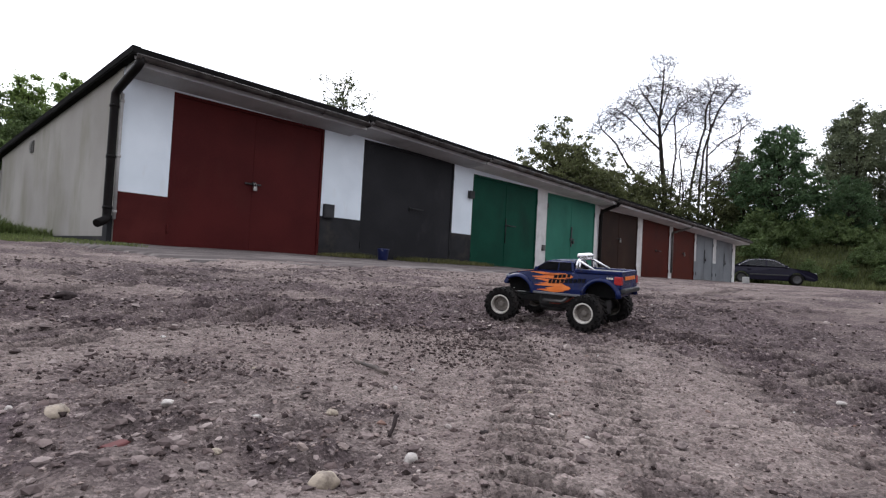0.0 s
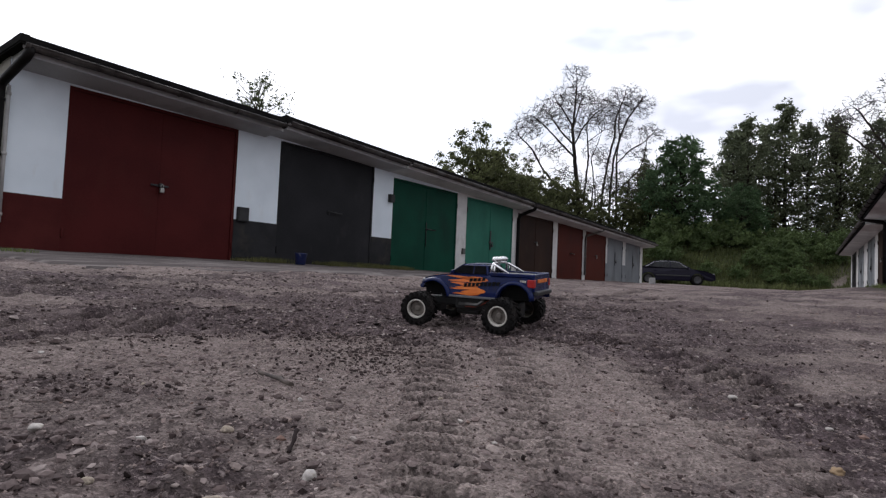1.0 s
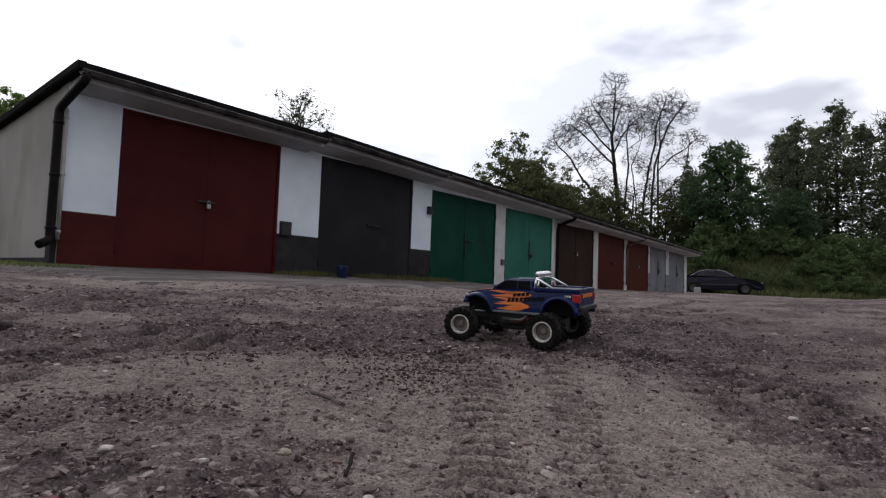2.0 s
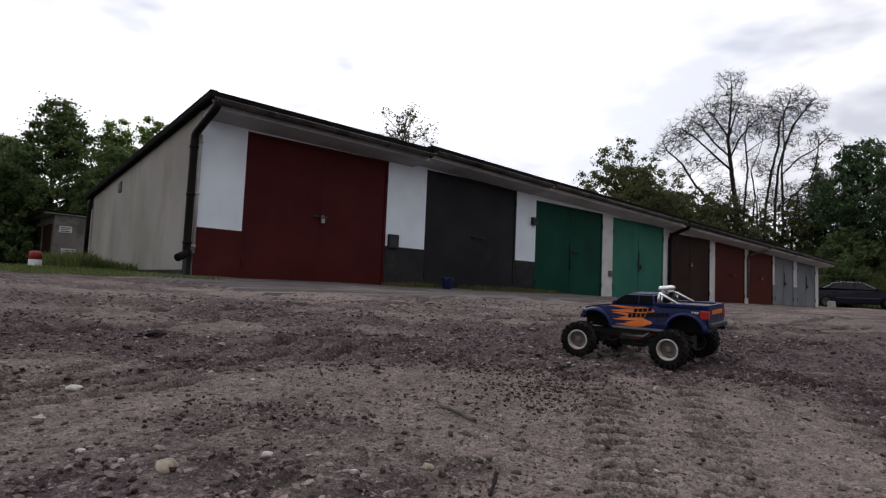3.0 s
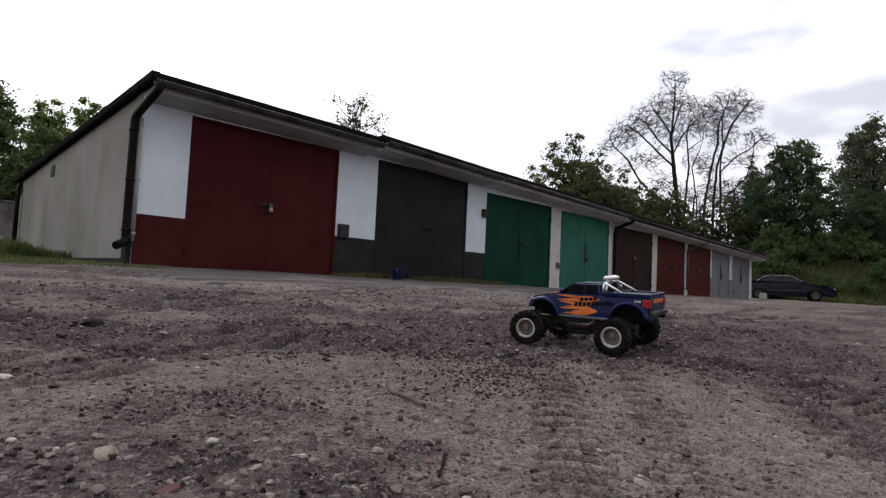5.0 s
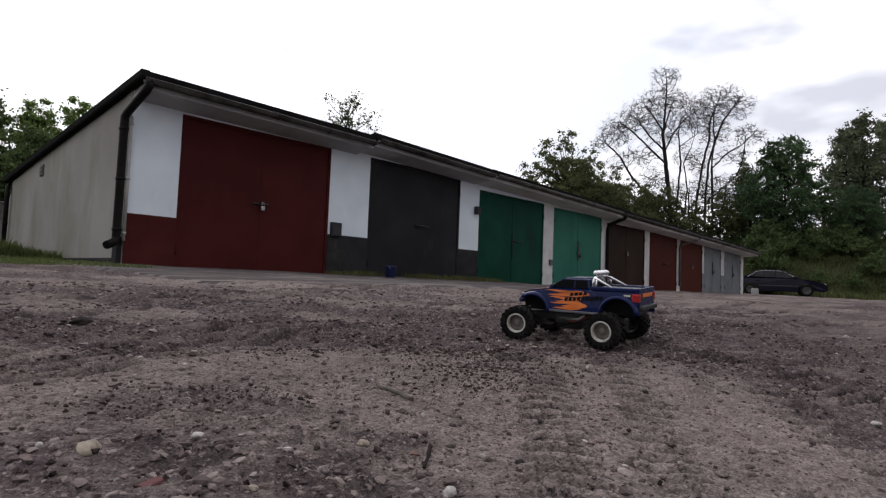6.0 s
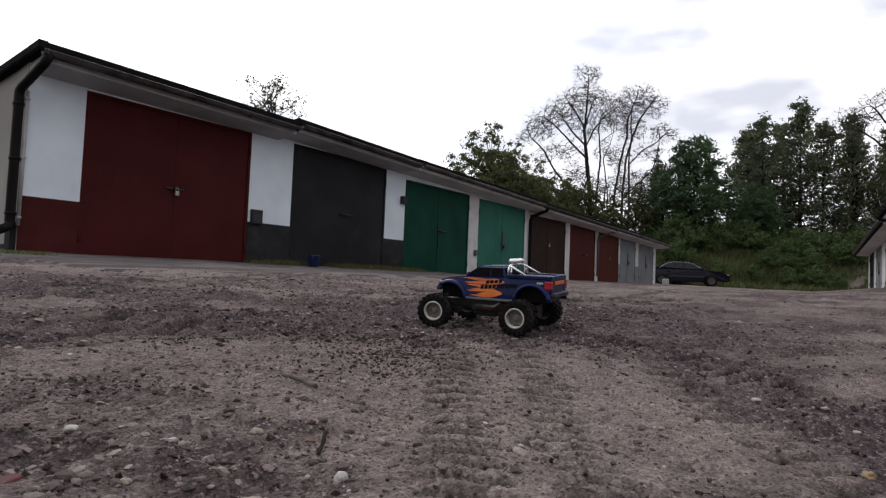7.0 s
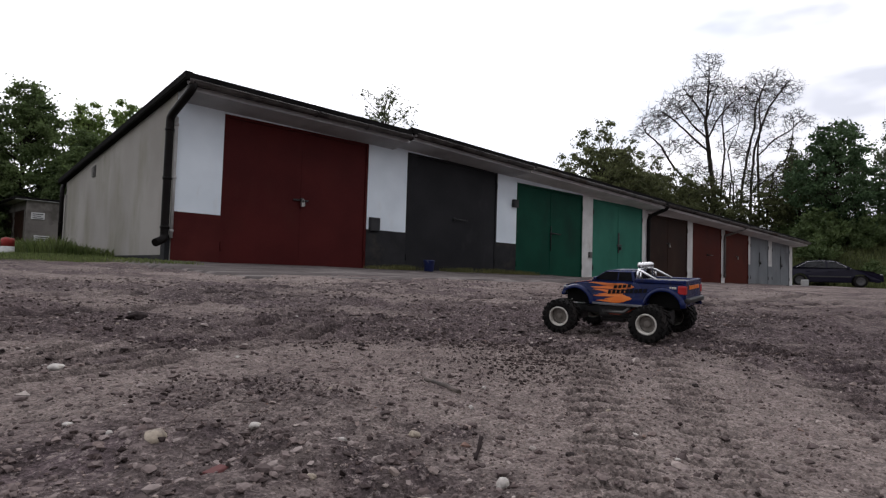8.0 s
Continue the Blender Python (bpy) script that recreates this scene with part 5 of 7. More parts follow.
put(bare_tree("tall_bare_tree", 37, "bare tree with thin branching twigs beyond the garages", [
        ((0, 0, -0.3), (-0.2, 0, 4), (-0.4, 0, 7.0), (-0.5, 0, 9.5), (-0.6, 0, 11.3), (-0.3, 0, 12.8)), ((-0.35, 0, 6.3), (-1.8, 0.3, 8.3), (-3.0, 0.4, 9.6), (-3.9, 0.4, 10.4)),
        ((-0.4, 0, 7.0), (-1.5, -0.4, 9.0), (-2.5, -0.6, 10.7), (-3.0, -0.6, 11.4)), ((-0.3, 0, 6.6), (0.7, 0.2, 9.0), (1.5, 0.3, 11.2), (2.1, 0.4, 12.6)), ((0.5, 0.2, 8.5), (1.6, -0.3, 9.8), (2.5, -0.5, 10.6))],
    [(-3.7, 0, 10.5, 1.2, 1.1, 0.9, 110), (-2.6, 0, 11.2, 1.2, 1.1, 1.0, 110), (-0.6, 0, 12.2, 1.2, 1.2, 1.3, 150), (1.2, 0, 12.0, 1.3, 1.2, 1.5, 160), (2.6, 0, 11.2, 1.0, 1.0, 1.1, 80), (-1.6, 0, 9.2, 1.4, 1.0, 0.9, 60), (0.6, 0, 9.8, 1.2, 1.0, 1.0, 50)], leaves=150, leaf_mat=M_LEAF_OLIVE), 42.0, -10.55, -93)

# low growth on the bank
bush = put(broadleaf("bush", 53, 1.7, 1.15, 0.05, M_LEAF_MID, 0.105, 2200, "low leafy bush on the grassy bank", clumps=90, clump=(0.10, 0.25), ragged=0.9, group="bushes"), 39.5, 3.0, 0)
rng_b = np.random.default_rng(77)
for k in range(32):
    y = rng_b.uniform(-12.5, 7.0)
    e = float(np.interp(y, [-14, -6, 1, 6], [42, 41, 37.0, 35]))
    x = e + rng_b.uniform(4.2, 9.5)
    again(bush, x, y, rng_b.uniform(0, 360), rng_b.uniform(0.45, 1.05))

for x, y, t, s in ((44.6, -8.6, 0, 1.0), (45.2, -6.2, 70, 0.9), (45.0, -4.0, 140, 1.1), (45.4, -2.0, 210, 0.9), (44.2, -0.4, 280, 1.2), (43.0, 1.2, 30, 1.2), (47.0, -5.2, 100, 1.0), (47.2, -2.8, 170, 1.0),
                   (46.8, -8.0, 240, 1.0), (41.5, 3.6, 310, 1.4), (46.6, 0.4, 15, 1.6), (49.5, -7.0, 85, 1.0), (49.6, -4.0, 155, 1.0), (49.4, -10.4, 225, 1.3), (42.4, -3.2, 60, 0.7), (41.7, -4.7, 110, 0.7), (41.0, -3.3, 250, 0.62), (42.0, -6.0, 190, 0.55), (40.3, -1.5, 20, 0.62), (39.4, 0.2, 330, 0.6), (43.4, -4.4, 160, 0.8), (42.2, -2.2, 310, 0.8), (43.6, -3.0, 35, 0.9),
                   (44.0, -10.6, 275, 0.85), (55.0, 3.4, 30, 1.5), (56.0, 1.4, 100, 1.6), (57.0, -0.6, 170, 1.5), (56.0, 5.2, 240, 1.5), (58.0, -2.6, 300, 1.5)):
    again(bush, x, y, t, s)

# trees behind the yard on the other side
ash = put(broadleaf("ash_tree", 61, 9.4, 3.3, 1.0, M_LEAF_MID, 0.110, 40000, "leafy green ash behind the low building", clumps=320, group="ash trees", ragged=0.9, clump=(0.06, 0.15), cone=0.75), 2.1, 31.2, 0, 1.02)
for x, y, t, s in ((-2.5, 31.0, 80, 0.92), (4.6, 28.5, 150, 0.74), (6.6, 27.5, 30, 0.72), (-7.0, 33.0, 240, 1.0), (9.5, 33.0, 110, 0.9), (-12.0, 30.0, 20, 0.9), (-0.4, 37.0, 300, 0.86), (7.7, 33.6, 70, 0.82), (5.6, 32.3, 200, 0.78), (-4.4, 29.6, 160, 0.66), (0.2, 33.8, 20, 0.80)):
    again(ash, x, y, t, s)

birch = put(broadleaf("birch_tree", 67, 10.0, 1.7, 2.2, M_LEAF_FRESH, 0.115, 17000, "slender tree in bright fresh leaf", clumps=190, group="birches", ragged=0.6, clump=(0.10, 0.22), cone=0.55), 5.3, 31.6, 0, 0.98)
again(birch, 7.05, 31.4, 140, 1.02)

for x, y, t, s in ((-13.0, 34.0, 0, 0.75), (-9.6, 35.0, 60, 0.7), (-6.4, 34.5, 120, 0.75), (-3.6, 35.5, 200, 0.7), (-1.0, 34.5, 280, 0.72), (-16.0, 32.0, 20, 0.8), (0.0, 36.0, 50, 0.9), (-2.2, 38.0, 110, 0.9), (1.6, 40.0, 170, 0.95), (-7.6, 38.0, 230, 0.9)):
    again(shrub, x, y, t, s)

for x, y, t, s in ((0.6, 34.0, 0, 2.0), (-1.4, 33.0, 80, 2.1), (-3.4, 34.0, 160, 2.0), (-5.6, 33.0, 240, 2.2), (-8.0, 33.5, 320, 2.1), (-10.6, 32.0, 40, 2.2), (0.2, 42.0, 120, 2.6), (-2.6, 43.0, 200, 2.6), (0.2, 29.5, 30, 1.3), (-1.6, 30.0, 120, 1.5), (-3.6, 29.5, 210, 1.5)):
    again(bush, x, y, t, s)


def grass(name, label, count, size, where, mat, seed, wide=0.022):
    """A patch of single bent blades as one piece of ground cover."""
    rng = np.random.default_rng(seed)
    x, y = where(rng, count)
    keep = ((grass_mask(x, y) > 0.4) | (name == "weeds")) & (grid_noise(x, y, 0.35, seed) > 0.3)
    x, y = x[keep], y[keep]
    n = len(x)
    z = land(x, y) + (0.015 if name == "weeds" else -0.03)
    a = rng.uniform(0, 2 * np.pi, n)
    h = size * rng.uniform(0.4, 1.2, n) * (0.5 + grid_noise(x, y, 0.8, seed + 1))
    w = wide * size + 0.003
    lean = rng.uniform(0.1, 0.6, n) * h
    dx, dy = np.cos(a), np.sin(a)
    b = rng.uniform(0, 2 * np.pi, n)
    lx, ly = np.cos(b) * lean, np.sin(b) * lean
    v = np.stack([np.stack([x - dx * w, y - dy * w, z], 1), np.stack([x + dx * w, y + dy * w, z], 1),
                  np.stack([x + dx * w * 0.7 + lx * 0.35, y + dy * w * 0.7 + ly * 0.35, z + h * 0.6], 1),
                  np.stack([x - dx * w * 0.7 + lx * 0.35, y - dy * w * 0.7 + ly * 0.35, z + h * 0.6], 1),
                  np.stack([x + lx, y + ly, z + h], 1)], 1).reshape(-1, 3)
    i = np.arange(n) * 5
    f = np.concatenate([np.stack([i, i + 1, i + 2], 1), np.stack([i, i + 2, i + 3], 1), np.stack([i + 3, i + 2, i + 4], 1)])
    me = from_arrays(name, v.tolist(), f.tolist(), mat)
    return tagged(new(name, me), label, "grass", kind="stuff")


def span(x0, x1, y0, y1):
    return lambda rng, n: (rng.uniform(x0, x1, n), rng.uniform(y0, y1, n))


grass("grass", "short green grass beside the garage wall", 20000, 0.055, span(-5, 0.4, -1.3, 3.5), M_GRASS, 91)
grass("weeds", "low green weeds beside the end wall", 9000, 0.032, span(-4.5, 0.10, -1.7, 0.9), M_GRASS, 97)
grass("tall_grass", "tall grass and weeds along the plastered wall", 11000, 0.30, span(-0.70, 0.12, 2.2, 8.5), M_GRASS, 92)
grass("grass", "rough grass towards the low building", 16000, 0.08, span(-8, 3, 3.5, 26), M_GRASS, 93)
grass("grass", "rough grass on the wooded bank", 36000, 0.38, span(34, 50, -13, 8), M_BANK, 94, wide=0.07)
grass("grass", "grass and weeds before the garage doors", 9000, 0.09, span(3, 15, -9.6, -7.6), M_GRASS, 95)


# ---------------------------------------------------------------- loose stones and crumbs
def ico(level):
    if level == 0:      # the smallest grains are eight-sided
        v = np.array([(1, 0, 0), (-1, 0, 0), (0, 1, 0), (0, -1, 0), (0, 0, 1), (0, 0, -1)], float)
        return v, np.array([(0, 2, 4), (2, 1, 4), (1, 3, 4), (3, 0, 4), (2, 0, 5), (1, 2, 5), (3, 1, 5), (0, 3, 5)])
    bm = bmesh.new()
    bmesh.ops.create_icosphere(bm, subdivisions=level, radius=1.0)
    v = np.array([p.co[:] for p in bm.verts])
    f = np.array([[p.index for p in q.verts] for q in bm.faces])
    bm.free()
    return v, f


def rocks(rng, x, y, size, level=1, flat=0.65, sink=0.35, rough=0.25):
    """Corner and face arrays of many small stones lying on the ground."""
    v, f = ico(level)
    n = len(x)
    turn = rng.normal(size=(n, 4))
    turn /= np.linalg.norm(turn, axis=1, keepdims=True)
    a, b, c, d = turn.T
    rot = np.stack([1 - 2 * (c * c + d * d), 2 * (b * c - a * d), 2 * (b * d + a * c), 2 * (b * c + a * d), 1 - 2 * (b * b + d * d), 2 * (c * d - a * b),
                    2 * (b * d - a * c), 2 * (c * d + a * b), 1 - 2 * (b * b + c * c)], 1).reshape(n, 3, 3)
    bumps = 1 + rough * (rng.random((n, len(v))) - 0.5) * 2
    p = v[None] * bumps[:, :, None] * (rng.uniform(0.65, 1.25, size=(n, 1, 3)))
    p = np.einsum("nij,nkj->nki", rot, p)
    p[:, :, 2] *= flat
    p *= size[:, None, None]
    z = land(x, y) + soil(x, y)[0] * yard_mask(x, y)
    p += np.stack([x, y, z + size * flat * (1 - 2 * sink)], 1)[:, None]
    faces = (np.arange(n)[:, None, None] * len(v) + f[None]).reshape(-1, 3)
    return p.reshape(-1, 3), faces


def scatter(rng, n, centre, spread, power=1.0):
    """Places thick near a centre and thinning outwards."""
    r = spread * rng.random(n) ** power
    a = rng.uniform(0, 2 * np.pi, n)
    return centre[0] + r * np.cos(a), centre[1] + r * np.sin(a)


def pebble_material(name, tones, rough=0.8):
    m = bpy.data.materials.new(name)
    m.use_nodes = True
    n, l = m.node_tree.nodes, m.node_tree.links
    b = n["Principled BSDF"]
    r = n.new("ShaderNodeValToRGB")
    r.color_ramp.interpolation = "LINEAR"
    e = r.color_ramp.elements
    while len(e) < len(tones):
        e.new(0.5)
    for k, (p, c) in enumerate(tones):
        e[k].position, e[k].color = p, (*c, 1)
    l.new(n.new("ShaderNodeNewGeometry").outputs["Random Per Island"], r.inputs["Fac"])
    t = n.new("ShaderNodeTexNoise")
    t.inputs["Scale"].default_value, t.inputs["Detail"].default_value = 220.0, 4.0
    tc = n.new("ShaderNodeTexCoord")
    l.new(tc.outputs["Object"], t.inputs["Vector"])
    mr = n.new("ShaderNodeMapRange")
    mr.inputs["To Min"].default_value, mr.inputs["To Max"].default_value = 0.6, 1.3
    l.new(t.outputs["Fac"], mr.inputs["Value"])
    h = n.new("ShaderNodeHueSaturation")
    l.new(mr.outputs["Result"], h.inputs["Value"])
    l.new(r.outputs["Color"], h.inputs["Color"])
    l.new(h.outputs["Color"], b.inputs["Base Color"])
    b.inputs["Roughness"].default_value = rough
    b.inputs["Specular IOR Level"].default_value = 0.08
    bp = n.new("ShaderNodeBump")
    bp.inputs["Strength"].default_value, bp.inputs["Distance"].default_value = 0.5, 0.002
    l.new(t.outputs["Fac"], bp.inputs["Height"])
    l.new(bp.outputs["Normal"], b.inputs["Normal"])
    return m


M_GRAVEL = pebble_material("mixed_pebbles", [(0.0, (0.062, 0.046, 0.044)), (0.35, (0.125, 0.094, 0.088)), (0.65, (0.20, 0.155, 0.142)), (0.82, (0.27, 0.22, 0.20)),
                                             (0.92, (0.36, 0.31, 0.285)), (0.96, (0.15, 0.085, 0.065)), (1.0, (0.50, 0.47, 0.44))])
M_GRAVEL_DULL = pebble_material("dull_stones", [(0.0, (0.060, 0.046, 0.044)), (0.4, (0.110, 0.085, 0.081)), (0.8, (0.175, 0.138, 0.130)), (1.0, (0.27, 0.225, 0.21))])
M_CLOD = pebble_material("dark_crumbs", [(0.0, (0.026, 0.019, 0.018)), (0.5, (0.055, 0.041, 0.039)), (1.0, (0.105, 0.079, 0.074))], rough=0.95)
M_GRIT = pebble_material("sandy_grit", [(0.0, (0.06, 0.045, 0.042)), (0.5, (0.16, 0.122, 0.112)), (1.0, (0.31, 0.25, 0.225))], rough=0.95)


def ground_cover(name, label, category, mat, rng, x, y, size, level, smooth=False, **more):
    keep = (yard_mask(x, y) > 0.3) & (np.hypot(x + 2.25, y + 8.12) > 0.3)
    x, y, size = x[keep], y[keep], size[keep]
    v, f = rocks(rng, x, y, size, level, **more)
    me = from_arrays(name, v.tolist(), f.tolist(), mat, smooth=smooth)
    return tagged(new(name, me), label, category, kind="stuff")


rng_s = np.random.default_rng(5)
# fine grit close by
x, y = scatter(rng_s, 19000, (-1.62, -7.62), 1.2, 0.62)
ground_cover("fine_grit", "fine sandy grit on the packed dirt", "gravel", M_GRIT, rng_s, x, y, rng_s.uniform(0.0009, 0.0026, len(x)), 0, flat=0.7, rough=0.35)
# pebbles
x, y = scatter(rng_s, 5200, (-1.80, -7.58), 1.1, 0.60)
thin = rng_s.random(len(x)) < 0.12 + 0.75 * np.maximum(dark_soil(x, y), smooth01((grid_noise(x, y, 0.16, 61) - 0.5) / 0.2))
x, y = x[thin], y[thin]
ground_cover("gravel", "small mixed pebbles pressed into the dirt", "gravel", M_GRAVEL, rng_s, x, y, 0.0014 + 0.0046 * rng_s.random(len(x)) ** 3.0, 1, rough=0.45, sink=0.42)
x, y = scatter(rng_s, 15000, (-0.9, -6.3), 4.2, 0.62)
thin = rng_s.random(len(x)) < (0.10 + 0.8 * smooth01((grid_noise(x * 0.5, y, 0.3, 62) - 0.45) / 0.2)) * smooth01((past_lip(x, y) + 0.05) / 0.1)
x, y = x[thin], y[thin]
ground_cover("gravel", "scattered pebbles and gravel across the yard", "gravel", M_GRAVEL, rng_s, x, y, 0.0030 + 0.0085 * rng_s.random(len(x)) ** 3.0, 0, rough=0.35, sink=0.36, flat=0.5)
x, y = rng_s.uniform(-6, 16, 5000), rng_s.uniform(-9.0, -1.5, 5000)
ground_cover("gravel", "coarse gravel further across the yard", "gravel", M_GRAVEL, rng_s, x, y, 0.004 + 0.011 * rng_s.random(len(x)) ** 4, 0, rough=0.25, sink=0.42)
x, y = scatter(rng_s, 2200, (-2.02, -7.50), 0.62, 0.6)
thin = rng_s.random(len(x)) < 0.15 + 0.85 * smooth01((grid_noise(x, y, 0.10, 63) - 0.35) / 0.25)
x, y = x[thin], y[thin]
ground_cover("gravel", "grey stones half buried in the loose dirt", "gravel", M_GRAVEL_DULL, rng_s, x, y, 0.0018 + 0.0060 * rng_s.random(len(x)) ** 3, 1, rough=0.45, sink=0.42, flat=0.5)
# flat shards and crumbs strewn over the rutted ground beyond the sand
for mat, label, what, many, big in ((M_GRAVEL_DULL, "flat grey shards strewn over the rutted dirt", "gravel", 11000, 0.0105), (M_CLOD, "flat dark crumbs strewn over the rutted dirt", "soil crumbs", 9000, 0.0095), (M_GRAVEL, "pale pebbles strewn over the rutted dirt", "gravel", 3200, 0.0090)):
    x, y = rng_s.uniform(-2.9, 1.6, many), -4.2 - 3.1 * rng_s.random(many) ** 0.8
    thin = (past_lip(x, y) > 0.02) & (rng_s.random(many) < 0.2 + 0.8 * smooth01((grid_noise(x * 0.45, y, 0.22, 64) - 0.36) / 0.25))
    x, y = x[thin], y[thin]
    ground_cover("gravel" if what == "gravel" else "soil_crumbs", label, what, mat, rng_s, x, y, 0.0028 + big * rng_s.random(len(x)) ** 2.6, 0, rough=0.4, sink=0.34, flat=0.42)
# coarse pebbles in the dark dirt close by
x, y = scatter(rng_s, 2600, (-1.92, -7.60), 0.60, 0.6)
thin = rng_s.random(len(x)) < 0.25 + 0.35 * dark_soil(x, y)
x, y = x[thin], y[thin]
ground_cover("gravel", "rounded pebbles lying thick in the dark dirt", "gravel", M_GRAVEL_DULL, rng_s, x, y, 0.0020 + 0.0052 * rng_s.random(len(x)) ** 2.2, 1, rough=0.35, sink=0.36, flat=0.62)
# dark crumbs of churned soil, along the lip of the sand and in the loose dirt
x, y = scatter(rng_s, 26000, (-1.35, -7.35), 1.7, 0.60)
loose = np.clip(0.8 * dark_soil(x, y) - 0.6 * tread(x, y)[1], 0, 1)
keep = rng_s.random(len(x)) < 0.04 + 0.85 * loose
x, y = x[keep], y[keep]
ground_cover("soil_crumbs", "dark crumbs of churned soil", "soil crumbs", M_CLOD, rng_s, x, y, 0.0013 + 0.0044 * rng_s.random(len(x)) ** 3, 0, flat=0.8, sink=0.3, rough=0.35)
x, y = scatter(rng_s, 9000, (0.2, -6.4), 5.0, 0.7)
keep = rng_s.random(len(x)) < 0.05 + 0.35 * dark_soil(x, y)
x, y = x[keep], y[keep]
ground_cover("soil_crumbs", "dark clods scattered over the dirt", "soil crumbs", M_CLOD, rng_s, x, y, 0.0018 + 0.0065 * rng_s.random(len(x)) ** 4, 0, flat=0.55, sink=0.35, rough=0.35)
k = 620
lip = np.linspace(0, 1, k)
x = np.interp(lip, [0, 0.35, 0.62, 0.82, 1], [-1.68, -1.32, -1.17, -1.08, -0.80]) + rng_s.normal(size=k) * 0.07
y = np.interp(lip, [0, 0.35, 0.62, 0.82, 1], [-6.93, -6.90, -7.03, -7.22, -7.50]) + rng_s.normal(size=k) * 0.06
ground_cover("soil_crumbs", "dark clods along the crumbled lip of sand", "soil crumbs", M_CLOD, rng_s, x, y, 0.0014 + 0.0048 * rng_s.random(k) ** 3, 1, flat=0.7, sink=0.3, rough=0.4)
for cx, cy, wide, k in ((-1.30, -7.34, 0.12, 1500), (-1.15, -7.10, 0.10, 1200), (-1.88, -7.27, 0.09, 400), (-0.72, -7.52, 0.14, 1100)):
    x, y = cx + rng_s.normal(size=k) * wide, cy + rng_s.normal(size=k) * wide * 0.7
    ground_cover("soil_crumbs", "fine dark crumbs thrown up by wheels", "soil crumbs", M_CLOD, rng_s, x, y, 0.0012 + 0.0036 * rng_s.random(k) ** 3, 0, flat=0.75, sink=0.3, rough=0.4)


def stone_mesh(seed, flat, mat, rough=0.10):
    rng = np.random.default_rng(seed)
    v, f = ico(3)
    p = v * (1 + rough * 2 * (np.array([noise.noise(Vector(q) * 1.3 + Vector((seed, 0, 0))) for q in v])[:, None]))
    p *= np.array([1.0, rng.uniform(0.62, 0.9), flat])
    return from_arrays("stone", p.tolist(), f.tolist(), mat, smooth=True)


M_STONE_W = material("white_quartz", (0.27, 0.245, 0.225), (0.40, 0.37, 0.34), rough=0.6, scale=1.2, fine=9, bump=0.15, stain=(0.27, 0.24, 0.2), stain_scale=1.6)
M_STONE_T = material("tan_sandstone", (0.22, 0.18, 0.135), (0.31, 0.26, 0.20), rough=0.75, scale=1.5, fine=9, bump=0.2, stain=(0.14, 0.11, 0.085), stain_scale=1.5)
M_STONE_G = material("grey_stone", (0.125, 0.100, 0.094), (0.215, 0.178, 0.166), rough=0.85, spec=0.15, scale=1.5, fine=8, bump=0.25, rand=0.3)
M_STONE_D = material("dark_slag", (0.022, 0.017, 0.017), (0.046, 0.036, 0.035), rough=0.9, spec=0.08, scale=2, fine=8, bump=0.4)
M_BRICK = material("broken_red_brick", (0.070, 0.017, 0.017), (0.105, 0.028, 0.026), rough=0.95, scale=2, fine=12, bump=0.5)
M_WOOD = material("weathered_wood", (0.035, 0.027, 0.023), (0.075, 0.058, 0.048), rough=0.9, scale=30, fine=200, bump=0.4, bump_dist=0.002)
M_OCHRE = material("ochre_stone", (0.19, 0.125, 0.065), (0.26, 0.18, 0.10), rough=0.8, scale=1.5, fine=9, bump=0.2)

STONES = {  # material, label, meshes
    "w": (M_STONE_W, "small white quartz stone lying in the dirt"), "t": (M_STONE_T, "smooth tan stone half buried in dirt"),
    "g": (M_STONE_G, "small grey stone lying in the dirt"), "d": (M_STONE_D, "dark lump of slag on the dirt"), "o": (M_OCHRE, "small ochre stone lying in the dirt")}
stone_meshes = {k: [stone_mesh(i * 7 + ord(k), fl, m[0], 0.12 if k == "t" else 0.2 if k == "w" else 0.32) for i, fl in enumerate((0.5, 0.65, 0.75))] for k, m in STONES.items()}


def stone(kind, x, y, r, turn=0.0, which=0, sink=0.3, tip=0.0):
    ob = new("stone", stone_meshes[kind][which % 3])
    ob.matrix_world = pose(x, y, height(x, y) + r * 0.6 * (1 - 2 * sink), tip, tip * 0.6, turn) @ Matrix.Scale(r, 4)
    return tagged(ob, STONES[kind][1], "stone", "loose stones")


